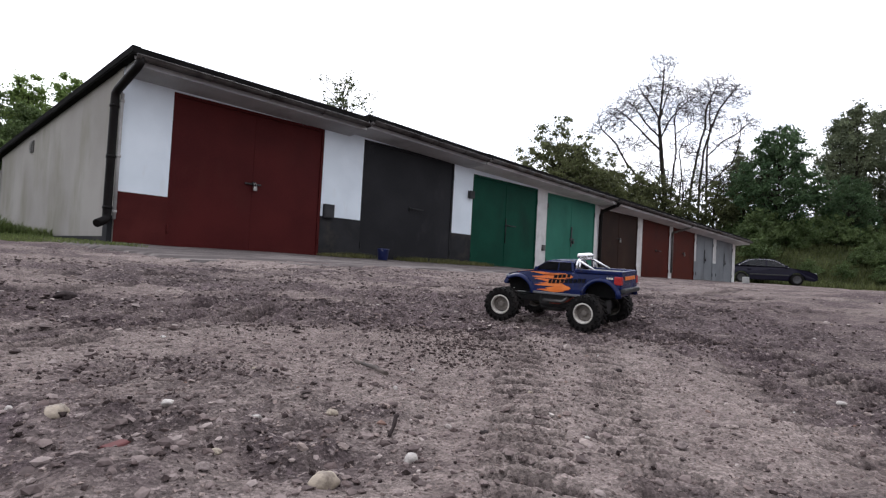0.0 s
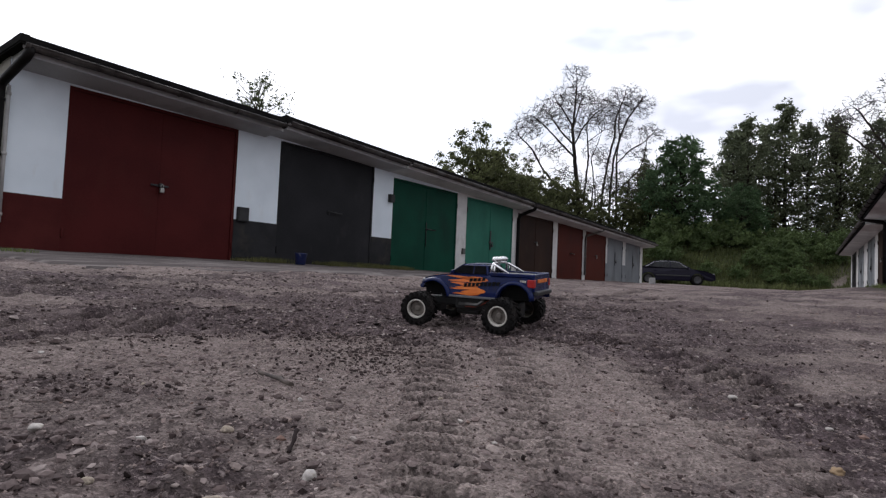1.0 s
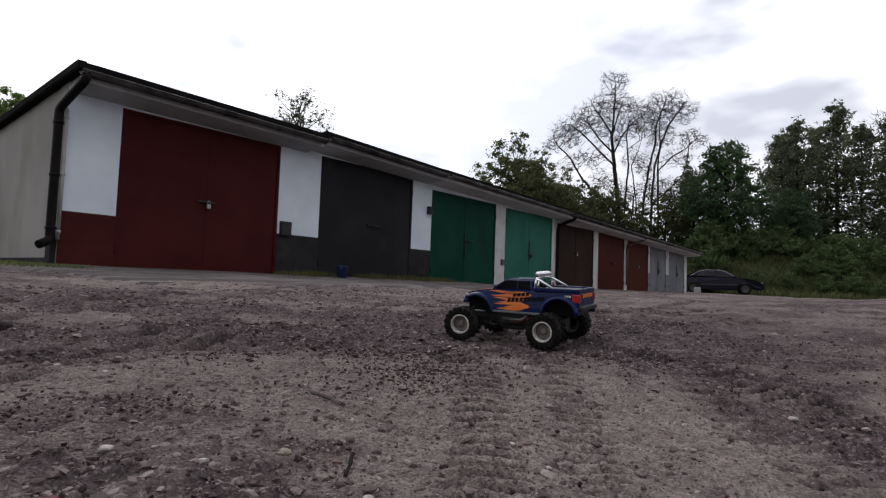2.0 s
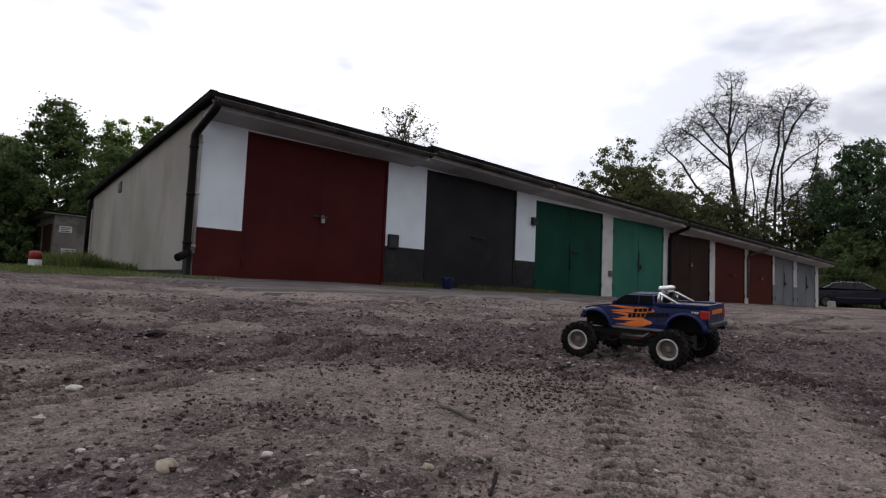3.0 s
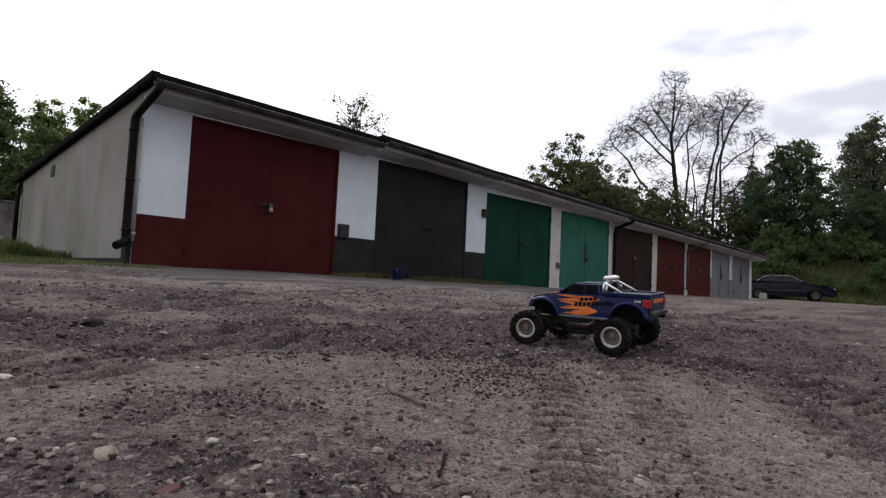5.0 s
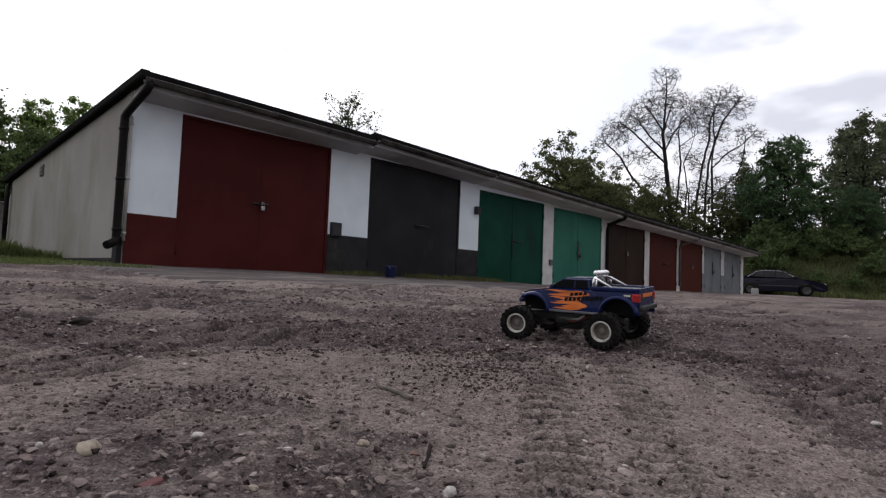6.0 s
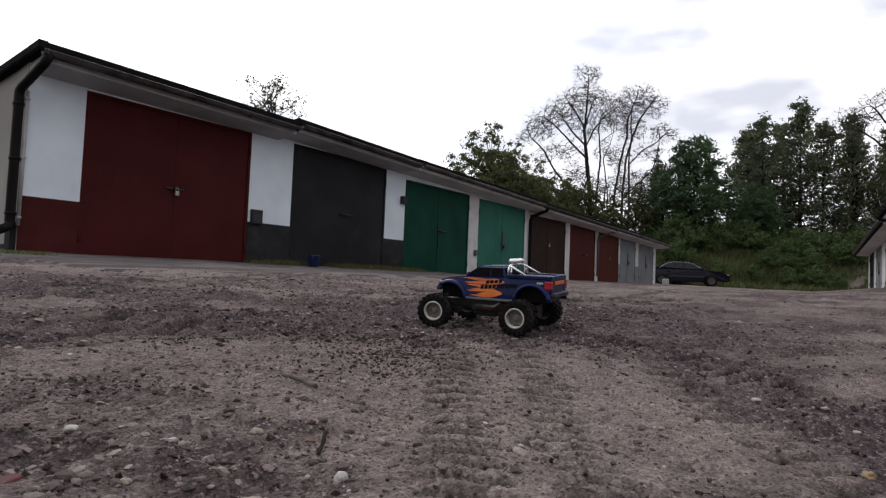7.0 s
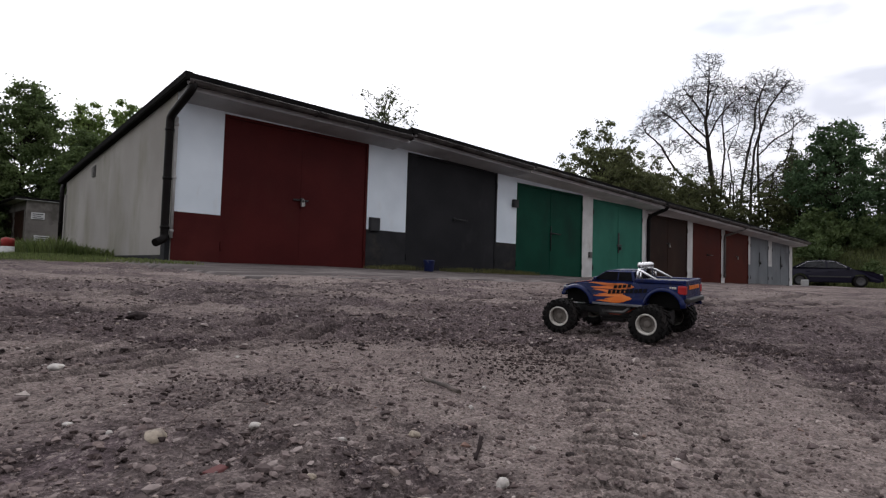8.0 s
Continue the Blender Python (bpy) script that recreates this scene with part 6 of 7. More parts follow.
for kind, sx, sy, r, *more in (("t", -1.940, -7.718, 0.0185, 20, 0, 0.35), ("w", -1.838, -7.720, 0.0105, 30, 1, 0.30), ("w", -1.748, -7.843, 0.0070, 100, 2, 0.2),
            ("g", -1.545, -7.872, 0.0130, 10, 0, 0.3), ("w", -1.963, -7.442, 0.0085, 50, 0, 0.3), ("t", -2.078, -7.457, 0.0185, 70, 0, 0.5),
            ("t", -1.815, -7.557, 0.0105, 140, 1, 0.3), ("g", -1.86, -7.66, 0.009, 40, 2, 0.3), ("d", -1.70, -7.70, 0.0085, 20, 0, 0.3),
            ("g", -1.90, -7.60, 0.0095, 10, 1, 0.3), ("t", -1.985, -7.61, 0.0085, 200, 1, 0.3), ("w", -1.66, -7.50, 0.0055, 60, 1, 0.3),
            ("w", -1.02, -7.945, 0.0095, 15, 0, 0.3), ("o", -1.418, -8.117, 0.0110, 15, 1, 0.3), ("w", 0.66, -6.88, 0.022, 60, 0, 0.3), ("w", -2.09, -6.99, 0.0150, 40, 0, 0.35),
            ("d", -1.75, -6.15, 0.029, 0, 0, 0.42), ("d", -1.30, -6.95, 0.014, 30, 1, 0.25), ("d", -1.17, -6.98, 0.011, 80, 2, 0.25), ("d", -1.02, -7.02, 0.015, 10, 1, 0.25),
            ("d", -0.93, -7.07, 0.010, 10, 0, 0.25), ("d", -1.48, -6.96, 0.010, 50, 2, 0.25), ("d", -0.70, -7.42, 0.014, 0, 2, 0.25), ("d", -0.66, -7.55, 0.012, 90, 1, 0.25),
            ("d", -1.20, -7.62, 0.0095, 20, 0, 0.3), ("g", -0.95, -7.55, 0.0105, 20, 0, 0.3), ("w", -1.55, -7.42, 0.0045, 0, 1, 0.3), ("g", -2.02, -7.66, 0.0105, 80, 0, 0.3),
            ("g", -2.06, -7.62, 0.0065, 10, 2, 0.3), ("w", -2.134, -7.339, 0.0062, 25, 0, 0.35), ("w", -2.105, -7.394, 0.0056, 70, 1, 0.35), ("g", -2.10, -7.44, 0.0095, 30, 1, 0.3), ("w", -1.60, -7.78, 0.004, 30, 0, 0.3), ("g", -1.68, -7.88, 0.0060, 30, 2, 0.3),
            ("g", -1.25, -8.02, 0.0085, 30, 1, 0.3), ("w", -1.18, -8.10, 0.0060, 30, 0, 0.3), ("g", -0.62, -7.75, 0.0120, 130, 0, 0.3), ("g", -0.42, -7.20, 0.0150, 40, 1, 0.3)):
    stone(kind, sx, sy, r * (0.95 if r > 0.018 or kind == "w" else 0.72), *more)
rng_p = np.random.default_rng(12)
for i in range(80):
    a, r = rng_p.uniform(-0.4, 2.0), 0.45 + 2.6 * rng_p.random() ** 1.3
    px, py = -2.25 + r * math.cos(a), -8.12 + r * math.sin(a)
    stone("gggdtwgdd"[rng_p.integers(0, 9)], px, py, (0.0018 + 0.0026 * rng_p.random()) * (0.8 + 0.4 * r), rng_p.uniform(0, 360), int(rng_p.integers(0, 3)), 0.32)

# a stick, a bark splinter and a brick shard
def ground_stick(name, a, b, r, mat, label, lift=0.0, bend=0.006):
    pts = []
    for k in range(9):
        f = k / 8
        x, y = a[0] + (b[0] - a[0]) * f, a[1] + (b[1] - a[1]) * f
        pts.append((x + bend * math.sin(f * 5), y + bend * 0.5 * math.sin(f * 9), height(a[0] + (b[0] - a[0]) * f, y) + r * 0.5 + lift * f))
    bm = bmesh.new()
    tube(bm, pts, [r * (0.75 + 0.35 * math.sin(k * 1.7) * 0.4 + 0.25 * k / 8) for k in range(9)], 8)
    return solo(name, bm, mat, label, "stick" if mat is M_WOOD else "debris")


ground_stick("stick", (-1.592, -7.318), (-1.62, -7.435), 0.0044, M_WOOD, "thin weathered brown stick on the sand", bend=0.0022)
ground_stick("bark_splinter", (-1.803, -7.648), (-1.785, -7.641), 0.0027, M_STONE_D, "dark curled bark splinter standing in dirt", lift=0.015, bend=0.0010)
bm = bmesh.new()
box(bm, -0.018, 0.018, -0.006, 0.006, -0.006, 0.004, bevel=0.0025)
for v in bm.verts:
    v.co += Vector((0.002 * math.sin(v.co.y * 900), 0.002 * math.sin(v.co.x * 300), 0.002 * math.sin(v.co.x * 200 + 1)))
solo("brick_shard", bm, M_BRICK, "small broken red brick shard in the dirt", "brick", pose(-2.055, -7.56, height(-2.055, -7.56) + 0.002, 8, 5, 50))

# a bucket left on the apron
bucket = thing("bucket", pose(4.23, -0.62, float(land(4.23, -0.62)) + 0.012, 0, 4, 20), "dark blue plastic bucket before the grey door", "bucket")
M_BUCKET = material("scuffed_blue_plastic", (0.010, 0.018, 0.085), (0.018, 0.030, 0.125), rough=0.45, scale=9, fine=80, bump=0.05, stain=(0.03, 0.032, 0.06), stain_scale=8)
bm = bmesh.new()
lathe(bm, [(0.070, 0.0), (0.078, 0.004), (0.098, 0.172), (0.104, 0.176), (0.104, 0.186), (0.098, 0.188), (0.094, 0.180), (0.075, 0.010), (0.010, 0.008)], sides=28)
part("pail", bm, M_BUCKET, bucket)
bm = bmesh.new()
tube(bm, [(0.103 * math.cos(a), -0.012 - 0.055 * math.sin(a), 0.178 - 0.062 * math.sin(a)) for a in (math.pi * k / 10 for k in range(11))], 0.0028, 6)
part("bucket_handle", bm, M_STEEL, bucket, "wire handle hanging down")

# ---------------------------------------------------------------- the model monster truck
M_BLUE = material("dark_blue_model_paint", (0.0045, 0.0100, 0.052), (0.0075, 0.0150, 0.074), rough=0.26, scale=14, fine=120, bump=0, spec=0.22, stain=(0.020, 0.018, 0.030), stain_scale=30, stain_cut=(0.58, 0.80))
M_ORANGE = material("orange_decal", (0.62, 0.135, 0.016), (0.74, 0.20, 0.026), rough=0.4, scale=20, fine=100, bump=0)
M_DECAL_D = material("black_decal", (0.005, 0.005, 0.007), (0.009, 0.009, 0.012), rough=0.6, bump=0, spec=0.08)
M_TYRE = material("dusty_black_rubber", (0.0075, 0.0070, 0.0070), (0.015, 0.014, 0.0135), rough=0.92, scale=20, fine=150, bump=0.2, bump_dist=0.002, stain=(0.034, 0.029, 0.027), stain_scale=14, stain_cut=(0.52, 0.75), spec=0.08)
M_RIM = material("dirty_white_plastic_rim", (0.52, 0.49, 0.44), (0.66, 0.63, 0.57), rough=0.5, scale=18, fine=120, bump=0.05, stain=(0.25, 0.22, 0.19), stain_scale=20)
M_GLASS = material("smoked_model_window", (0.006, 0.006, 0.008), (0.011, 0.011, 0.013), rough=0.25, scale=8, fine=60, bump=0, spec=0.06)
# pale base: on the windscreen it paints the reflected sky into the colour
M_SHIELD = material("pale_sheen_plastic", (0.16, 0.17, 0.19), (0.22, 0.23, 0.25), rough=0.08, scale=8, fine=60, bump=0, coat=0.6)
M_CHROME = material("chrome_plated_plastic", (0.62, 0.62, 0.63), (0.74, 0.74, 0.75), rough=0.22, metal=0.85, scale=10, fine=60, bump=0)
M_BLKPL = material("black_plastic", (0.012, 0.012, 0.012), (0.022, 0.022, 0.022), rough=0.5, scale=20, fine=120, bump=0.05)
M_LAMP = material("white_lamp_lens", (0.62, 0.62, 0.60), (0.72, 0.72, 0.70), rough=0.2, scale=20, fine=100, bump=0)
M_REDLENS = material("red_lamp_lens", (0.30, 0.012, 0.012), (0.38, 0.02, 0.02), rough=0.25, scale=20, fine=100, bump=0)
M_HUB = material("dusty_plastic_dish", (0.105, 0.092, 0.080), (0.17, 0.15, 0.13), rough=0.7, scale=30, fine=160, bump=0.05, stain=(0.05, 0.043, 0.038), stain_scale=30)
M_WELL = material("matt_black_plastic", (0.004, 0.004, 0.004), (0.007, 0.007, 0.007), rough=0.95, scale=20, fine=120, bump=0, spec=0.03)
M_SILL = material("grey_plastic_strip", (0.09, 0.09, 0.10), (0.14, 0.14, 0.15), rough=0.5, scale=20, fine=120, bump=0)
M_WIRE = material("red_wire", (0.28, 0.05, 0.03), (0.34, 0.07, 0.04), rough=0.5, bump=0)


def arch(cx, cz, r, a0, a1, n=9):
    return [(cx + r * math.cos(radians(a0 + (a1 - a0) * k / n)), cz + r * math.sin(radians(a0 + (a1 - a0) * k / n))) for k in range(n + 1)]


def flank(z):
    """Half width of the shell at a height, along the doors."""
    return 0.084 * (1 - 0.07 * max(0.0, (z - 0.12) / 0.06))


def tongue(bm, s, rear, front, wide, bend):
    """One flame of the side decal: a bent blade, pointed at both ends, its long tip to the front."""
    rows = []
    for k in range(13):
        u = k / 12
        x, z = rear[0] + (front[0] - rear[0]) * u, rear[1] + (front[1] - rear[1]) * u + bend * math.sin(math.pi * 1.6 * u)
        w = wide * math.sin(math.pi * min(1.0, u ** 0.62)) ** 0.8 / 2 + 0.0002
        rows.append([(bm.verts.new((x, s * (flank(z + d) + 0.0016), z + d)), bm.verts.new((x, s * (flank(z + d) - 0.001), z + d))) for d in (w, -w)])
    for (a, b), (c, d) in zip(rows, rows[1:]):
        for q in ((a[0], b[0], d[0], c[0]), (a[1], c[1], d[1], b[1]), (a[0], c[0], c[1], a[1]), (b[0], b[1], d[1], d[0])):
            bm.faces.new(q)


def model_truck(m):
    t = thing("toy_truck", m, "blue monster truck model with orange flames and big tyres", "toy truck")
    low = [(-0.193, 0.112), (-0.192, 0.104)] + arch(-0.140, 0.100, 0.050, 176, 4) + [(-0.082, 0.099), (0.080, 0.099)] + arch(0.140, 0.095, 0.054, 176, 30) + \
          [(0.191, 0.124), (0.193, 0.134), (0.190, 0.148), (0.180, 0.156), (0.150, 0.164), (0.105, 0.171), (0.06, 0.175), (-0.05, 0.177), (-0.194, 0.180), (-0.198, 0.174), (-0.197, 0.130)]
    bm = bmesh.new()
    prism(bm, low, -0.084, 0.084, "y")
    for v in bm.verts:      # tumblehome and a narrower nose
        v.co.y *= flank(v.co.z) / 0.084 * (1 - 0.16 * max(0, (v.co.x - 0.13) / 0.06) ** 1.5 if v.co.x > 0.13 else 1)
    es = [e for e in bm.edges if abs(e.verts[0].co.y - e.verts[1].co.y) < 0.012 and min(v.co.z for v in e.verts) > 0.145
          and not any(math.hypot(v.co.x - cx, v.co.z - cz) < 0.0545 for v in e.verts for cx, cz in ((-0.140, 0.100), (0.140, 0.095)))]
    bmesh.ops.bevel(bm, geom=es, offset=0.006, segments=3, affect="EDGES")
    bmesh.ops.triangulate(bm, faces=[f for f in bm.faces if len(f.verts) > 4], ngon_method="EAR_CLIP")
    body = part("body", bm, M_BLUE, t, "dark blue painted body shell")
    bm = bmesh.new()        # lined load bed
    box(bm, -0.186, -0.060, -0.064, 0.064, 0.1785, 0.1812, bevel=0.001)
    part("truck_bed", bm, M_BLKPL, body, "black load bed")
    for y0, y1 in ((-0.080, -0.066), (0.066, 0.080)):
        bm = bmesh.new()
        box(bm, -0.195, -0.054, y0, y1, 0.174, 0.1865, bevel=0.003)
        part("bed_side", bm, M_BLUE, body)
    bm = bmesh.new()
    box(bm, -0.202, -0.192, -0.077, 0.077, 0.130, 0.187, bevel=0.003)
    tail = part("tailgate", bm, M_BLUE, body)
    bm = bmesh.new()
    for k in range(6):
        y = -0.040 + k * 0.016
        box(bm, -0.2042, -0.2005, y - 0.0065, y + 0.0065, 0.158, 0.170, bevel=0.001)
    part("decal", bm, M_ORANGE, tail, "row of plain orange bars")
    for s in (-1, 1):
        bm = bmesh.new()
        box(bm, -0.2035, -0.180, s * 0.0735 - 0.009, s * 0.0735 + 0.009, 0.144, 0.170, bevel=0.003)
        part("tail_light", bm, M_REDLENS, body, "red tail light")
        bm = bmesh.new()
        box(bm, 0.170, 0.192, s * 0.054 - 0.013, s * 0.054 + 0.013, 0.137, 0.152, bevel=0.004)
        part("headlight", bm, M_SHIELD, body, "pale headlight")
        for cx, cz, a0, a1 in ((-0.140, 0.100, 176, 2), (0.140, 0.095, 178, 52)):      # flared wing over each wheel
            bm = bmesh.new()
            rows = []
            for k in range(15):
                a = radians(a0 + (a1 - a0) * k / 14)
                ring = []
                for r, y in ((0.0515, 0.074), (0.0510, 0.0890), (0.0535, 0.0915), (0.0590, 0.0895), (0.0645, 0.0825), (0.0640, 0.074)):
                    ring.append(bm.verts.new((cx + r * math.cos(a), s * y, cz + r * math.sin(a))))
                rows.append(ring)
            for p, q in zip(rows, rows[1:]):
                for k in range(6):
                    bm.faces.new((p[k], p[(k + 1) % 6], q[(k + 1) % 6], q[k])).smooth = True
            bm.faces.new(rows[0])
            bm.faces.new(rows[-1][::-1])
            bmesh.ops.recalc_face_normals(bm, faces=bm.faces)
            part("wheel_flare", bm, M_BLUE, body)
        for x0, x1 in ((-0.186, -0.094), (0.090, 0.176)):
            bm = bmesh.new()
            box(bm, x0, x1, s * 0.060 - 0.010, s * 0.060 + 0.010, 0.098, 0.158, bevel=0.004)
            part("wheel_well", bm, M_WELL, body, "black inner wheel arch")
        # flames, from the door towards the nose
        for rear, front, wide, bend in (((-0.052, 0.159), (0.050, 0.164), 0.014, 0.001), ((-0.040, 0.163), (0.094, 0.166), 0.010, -0.002), ((-0.030, 0.152), (0.088, 0.155), 0.011, 0.002),
                                        ((-0.030, 0.144), (0.080, 0.143), 0.010, -0.003), ((-0.046, 0.122), (0.040, 0.118), 0.015, 0.001), ((-0.030, 0.129), (0.078, 0.128), 0.010, 0.002),
                                        ((-0.030, 0.115), (0.070, 0.108), 0.009, -0.002), ((-0.020, 0.136), (0.062, 0.134), 0.007, 0.002)):
            bm = bmesh.new()
            tongue(bm, s, rear, front, wide, bend)
            bmesh.ops.recalc_face_normals(bm, faces=bm.faces)
            part("flame", bm, M_ORANGE, body, "orange flame decal")
        # orange licks on the bonnet
        for y0, y1, x0, x1 in ((0.006, 0.026, 0.100, 0.176), (0.030, 0.046, 0.096, 0.168), (0.050, 0.066, 0.088, 0.150)):
            bm, rows = bmesh.new(), []
            for k in range(9):
                u = k / 8
                x = x0 + (x1 - x0) * u
                z = float(np.interp(x, [0.06, 0.105, 0.150, 0.180], [0.175, 0.171, 0.164, 0.156]))
                c, w = (y0 + y1) / 2, (y1 - y0) / 2 * (math.sin(math.pi * min(1, 0.25 + 0.75 * u)) * 0.9 + 0.1)
                rows.append((bm.verts.new((x, s * (c - w), z + 0.0012)), bm.verts.new((x, s * (c + w), z + 0.0012))))
            for (a, b), (c, d) in zip(rows, rows[1:]):
                bm.faces.new((a, b, d, c))
            bmesh.ops.solidify(bm, geom=bm.faces[:], thickness=0.0008)
            part("flame", bm, M_ORANGE, body, "orange flame on the bonnet")
        bm = bmesh.new()        # plain slanted bars where the door carries its lettering
        for row, count, wide, x0, z0 in ((0, 4, 0.0145, 0.012, 0.1515), (1, 9, 0.0138, 0.030, 0.1335)):
            for k in range(count):
                x, z, h = x0 - k * wide, z0 + 0.0018 * k * (0.7 if row else 1.0), 0.0115 if row == 0 else 0.0130 + 0.0012 * (k % 2)
                v = [bm.verts.new((x + dx, s * (flank(z + dz) + y), z + dz)) for y in (0.0032, 0.0005) for dx, dz in ((0, 0), (-wide * 0.72, 0.001), (-wide * 0.86, h), (-wide * 0.14, h - 0.001))]
                for q in ((0, 1, 2, 3), (7, 6, 5, 4), (0, 4, 5, 1), (1, 5, 6, 2), (2, 6, 7, 3), (3, 7, 4, 0)):
                    bm.faces.new([v[i] for i in q])
        bmesh.ops.recalc_face_normals(bm, faces=bm.faces)
        part("decal", bm, M_DECAL_D, body, "plain dark slanted bars along the door")
        bm = bmesh.new()
        for k in range(3):
            box(bm, -0.176 + k * 0.007, -0.171 + k * 0.007, s * flank(0.163) - 0.002, s * flank(0.163) + 0.002, 0.160, 0.166)
        part("decal", bm, M_RIM, body, "small pale bars on the bed side")
        bm = bmesh.new()
        box(bm, -0.086, 0.084, s * 0.0835 - 0.004, s * 0.0835 + 0.004, 0.0965, 0.1045, bevel=0.002)
        part("sill", bm, M_SILL, body, "grey sill strip")
    bm = bmesh.new()
    box(bm, 0.184, 0.1955, -0.038, 0.038, 0.134, 0.150, bevel=0.003)
    for k in range(3):
        box(bm, 0.193, 0.1975, -0.036, 0.036, 0.136 + 0.005 * k, 0.1385 + 0.005 * k)
    part("grille", bm, M_BLKPL, body, "black grille")
    bm = bmesh.new()
    box(bm, 0.182, 0.201, -0.066, 0.066, 0.118, 0.133, bevel=0.005)
    part("bumper", bm, M_BLUE, body, "blue front bumper")
    bm = bmesh.new()
    box(bm, -0.213, -0.190, -0.074, 0.074, 0.118, 0.133, bevel=0.004)
    part("bumper", bm, M_BLKPL, body, "black rear bumper")
    # cab with its dark windows
    bm = bmesh.new()
    v = [bm.verts.new(p) for p in ((0.096, -0.074, 0.171), (0.096, 0.074, 0.171), (-0.050, 0.076, 0.174), (-0.050, -0.076, 0.174),
                                   (0.042, -0.060, 0.2095), (0.042, 0.060, 0.2095), (-0.040, 0.062, 0.2110), (-0.040, -0.062, 0.2110))]
    for q in ((0, 1, 5, 4), (1, 2, 6, 5), (2, 3, 7, 6), (3, 0, 4, 7), (4, 5, 6, 7), (3, 2, 1, 0)):
        bm.faces.new([v[k] for k in q])
    bmesh.ops.recalc_face_normals(bm, faces=bm.faces)
    bmesh.ops.bevel(bm, geom=list(bm.edges), offset=0.005, segments=3, affect="EDGES")
    cab = part("cab", bm, M_BLUE, t, "blue cab")

    def pane(name, corners, label, mat=None):
        bm = bmesh.new()
        bm.faces.new([bm.verts.new(p) for p in corners])
        bmesh.ops.solidify(bm, geom=bm.faces[:], thickness=0.0015)
        bmesh.ops.recalc_face_normals(bm, faces=bm.faces)
        part(name, bm, mat or M_GLASS, cab, label)
    n = Vector((0.038, 0, 0.054)).normalized() * 0.0016
    pane("windscreen", [Vector(p) + n for p in ((0.0905, -0.064, 0.1755), (0.0905, 0.064, 0.1755), (0.046, 0.054, 0.2068), (0.046, -0.054, 0.2068))], "dark windscreen with the sky's reflection painted pale", M_SHIELD)
    for s in (-1, 1):
        def side(x, z):
            return (x, s * (0.0757 - (z - 0.1725) * 0.37 + 0.0016), z)
        pane("side_window", [side(*p) for p in ((0.080, 0.1785), (0.004, 0.1785), (0.004, 0.2045), (0.044, 0.2045))], "dark side window")
        pane("side_window", [side(*p) for p in ((0.000, 0.1785), (-0.043, 0.1785), (-0.037, 0.2045), (0.000, 0.2045))], "dark side window")
        bm = bmesh.new()
        box(bm, 0.066, 0.076, s * 0.084 - 0.007, s * 0.084 + 0.007, 0.177, 0.188, bevel=0.003)
        part("mirror", bm, M_BLUE, cab)
    pane("rear_window", [(-0.0510, -0.060, 0.180), (-0.0510, 0.060, 0.180), (-0.0436, 0.053, 0.206), (-0.0436, -0.053, 0.206)], "dark rear window")
    # roll bar and its four lamps
    bm = bmesh.new()
    for s in (-1, 1):
        tube(bm, [(-0.056, s * 0.068, 0.180), (-0.058, s * 0.066, 0.203), (-0.060, s * 0.060, 0.2135), (-0.061, s * 0.045, 0.2165), (-0.061, 0, 0.217)], 0.0040, 10)
        tube(bm, [(-0.060, s * 0.061, 0.2125), (-0.070, s * 0.064, 0.209), (-0.118, s * 0.070, 0.183)], 0.0040, 10)
        tube(bm, [(-0.066, s * 0.069, 0.181), (-0.068, s * 0.065, 0.207)], 0.0030, 8)
    bar = part("roll_bar", bm, M_CHROME, t, "bright chromed roll bar")
    for y in (-0.040, -0.0133, 0.0133, 0.040):
        bm = bmesh.new()
        lathe(bm, [(0.002, -0.070), (0.0055, -0.068), (0.0080, -0.063), (0.0088, -0.056), (0.0088, -0.052)], (0, y, 0.2275), axis="x", sides=16)
        tube(bm, [(-0.061, y, 0.216), (-0.061, y, 0.221)], 0.0025, 6)
        lamp = part("spot_lamp", bm, M_CHROME, bar, "chrome spot lamp")
        bm = bmesh.new()
        lathe(bm, [(0.0082, -0.0518), (0.0070, -0.0498), (0.0034, -0.0488)], (0, y, 0.2275), axis="x", sides=16)
        part("lens", bm, M_LAMP, lamp, "white lamp lens")
    # chassis
    bm = bmesh.new()
    box(bm, -0.16, 0.16, -0.036, 0.036, 0.062, 0.090, bevel=0.006)
    box(bm, -0.055, 0.055, -0.050, 0.050, 0.052, 0.098, bevel=0.008)
    box(bm, -0.03, 0.06, -0.030, 0.030, 0.034, 0.056, bevel=0.010)
    for x in (-0.148, 0.150):
        tube(bm, [(x, -0.12, 0.056), (x, 0.12, 0.056)], 0.011, 8)
        box(bm, x - 0.026, x + 0.026, -0.030, 0.030, 0.036, 0.088, bevel=0.008)
        box(bm, x * 0.86 - 0.006, x * 0.86 + 0.006, -0.062, 0.062, 0.112, 0.130, bevel=0.003)
    chassis = part("chassis", bm, M_BLKPL, t, "black chassis with gearboxes")
    for x in (-0.148, 0.150):
        for s in (-1, 1):
            bm = bmesh.new()
            a, b = Vector((x + 0.012, s * 0.080, 0.060)), Vector((x * 0.86, s * 0.054, 0.126))
            tube(bm, [a, a.lerp(b, 0.5), a.lerp(b, 0.52), b], [0.007, 0.007, 0.004, 0.004], 8)
            pts = [a.lerp(b, k / 40) + Vector((math.cos(k * 0.95) * 0.0085, math.sin(k * 0.95) * 0.0085, 0)) for k in range(41)]
            tube(bm, pts, 0.0012, 4)
            part("shock_absorber", bm, M_STEEL, chassis, "metal shock absorber")
    for s in (-1, 1):
        bm = bmesh.new()
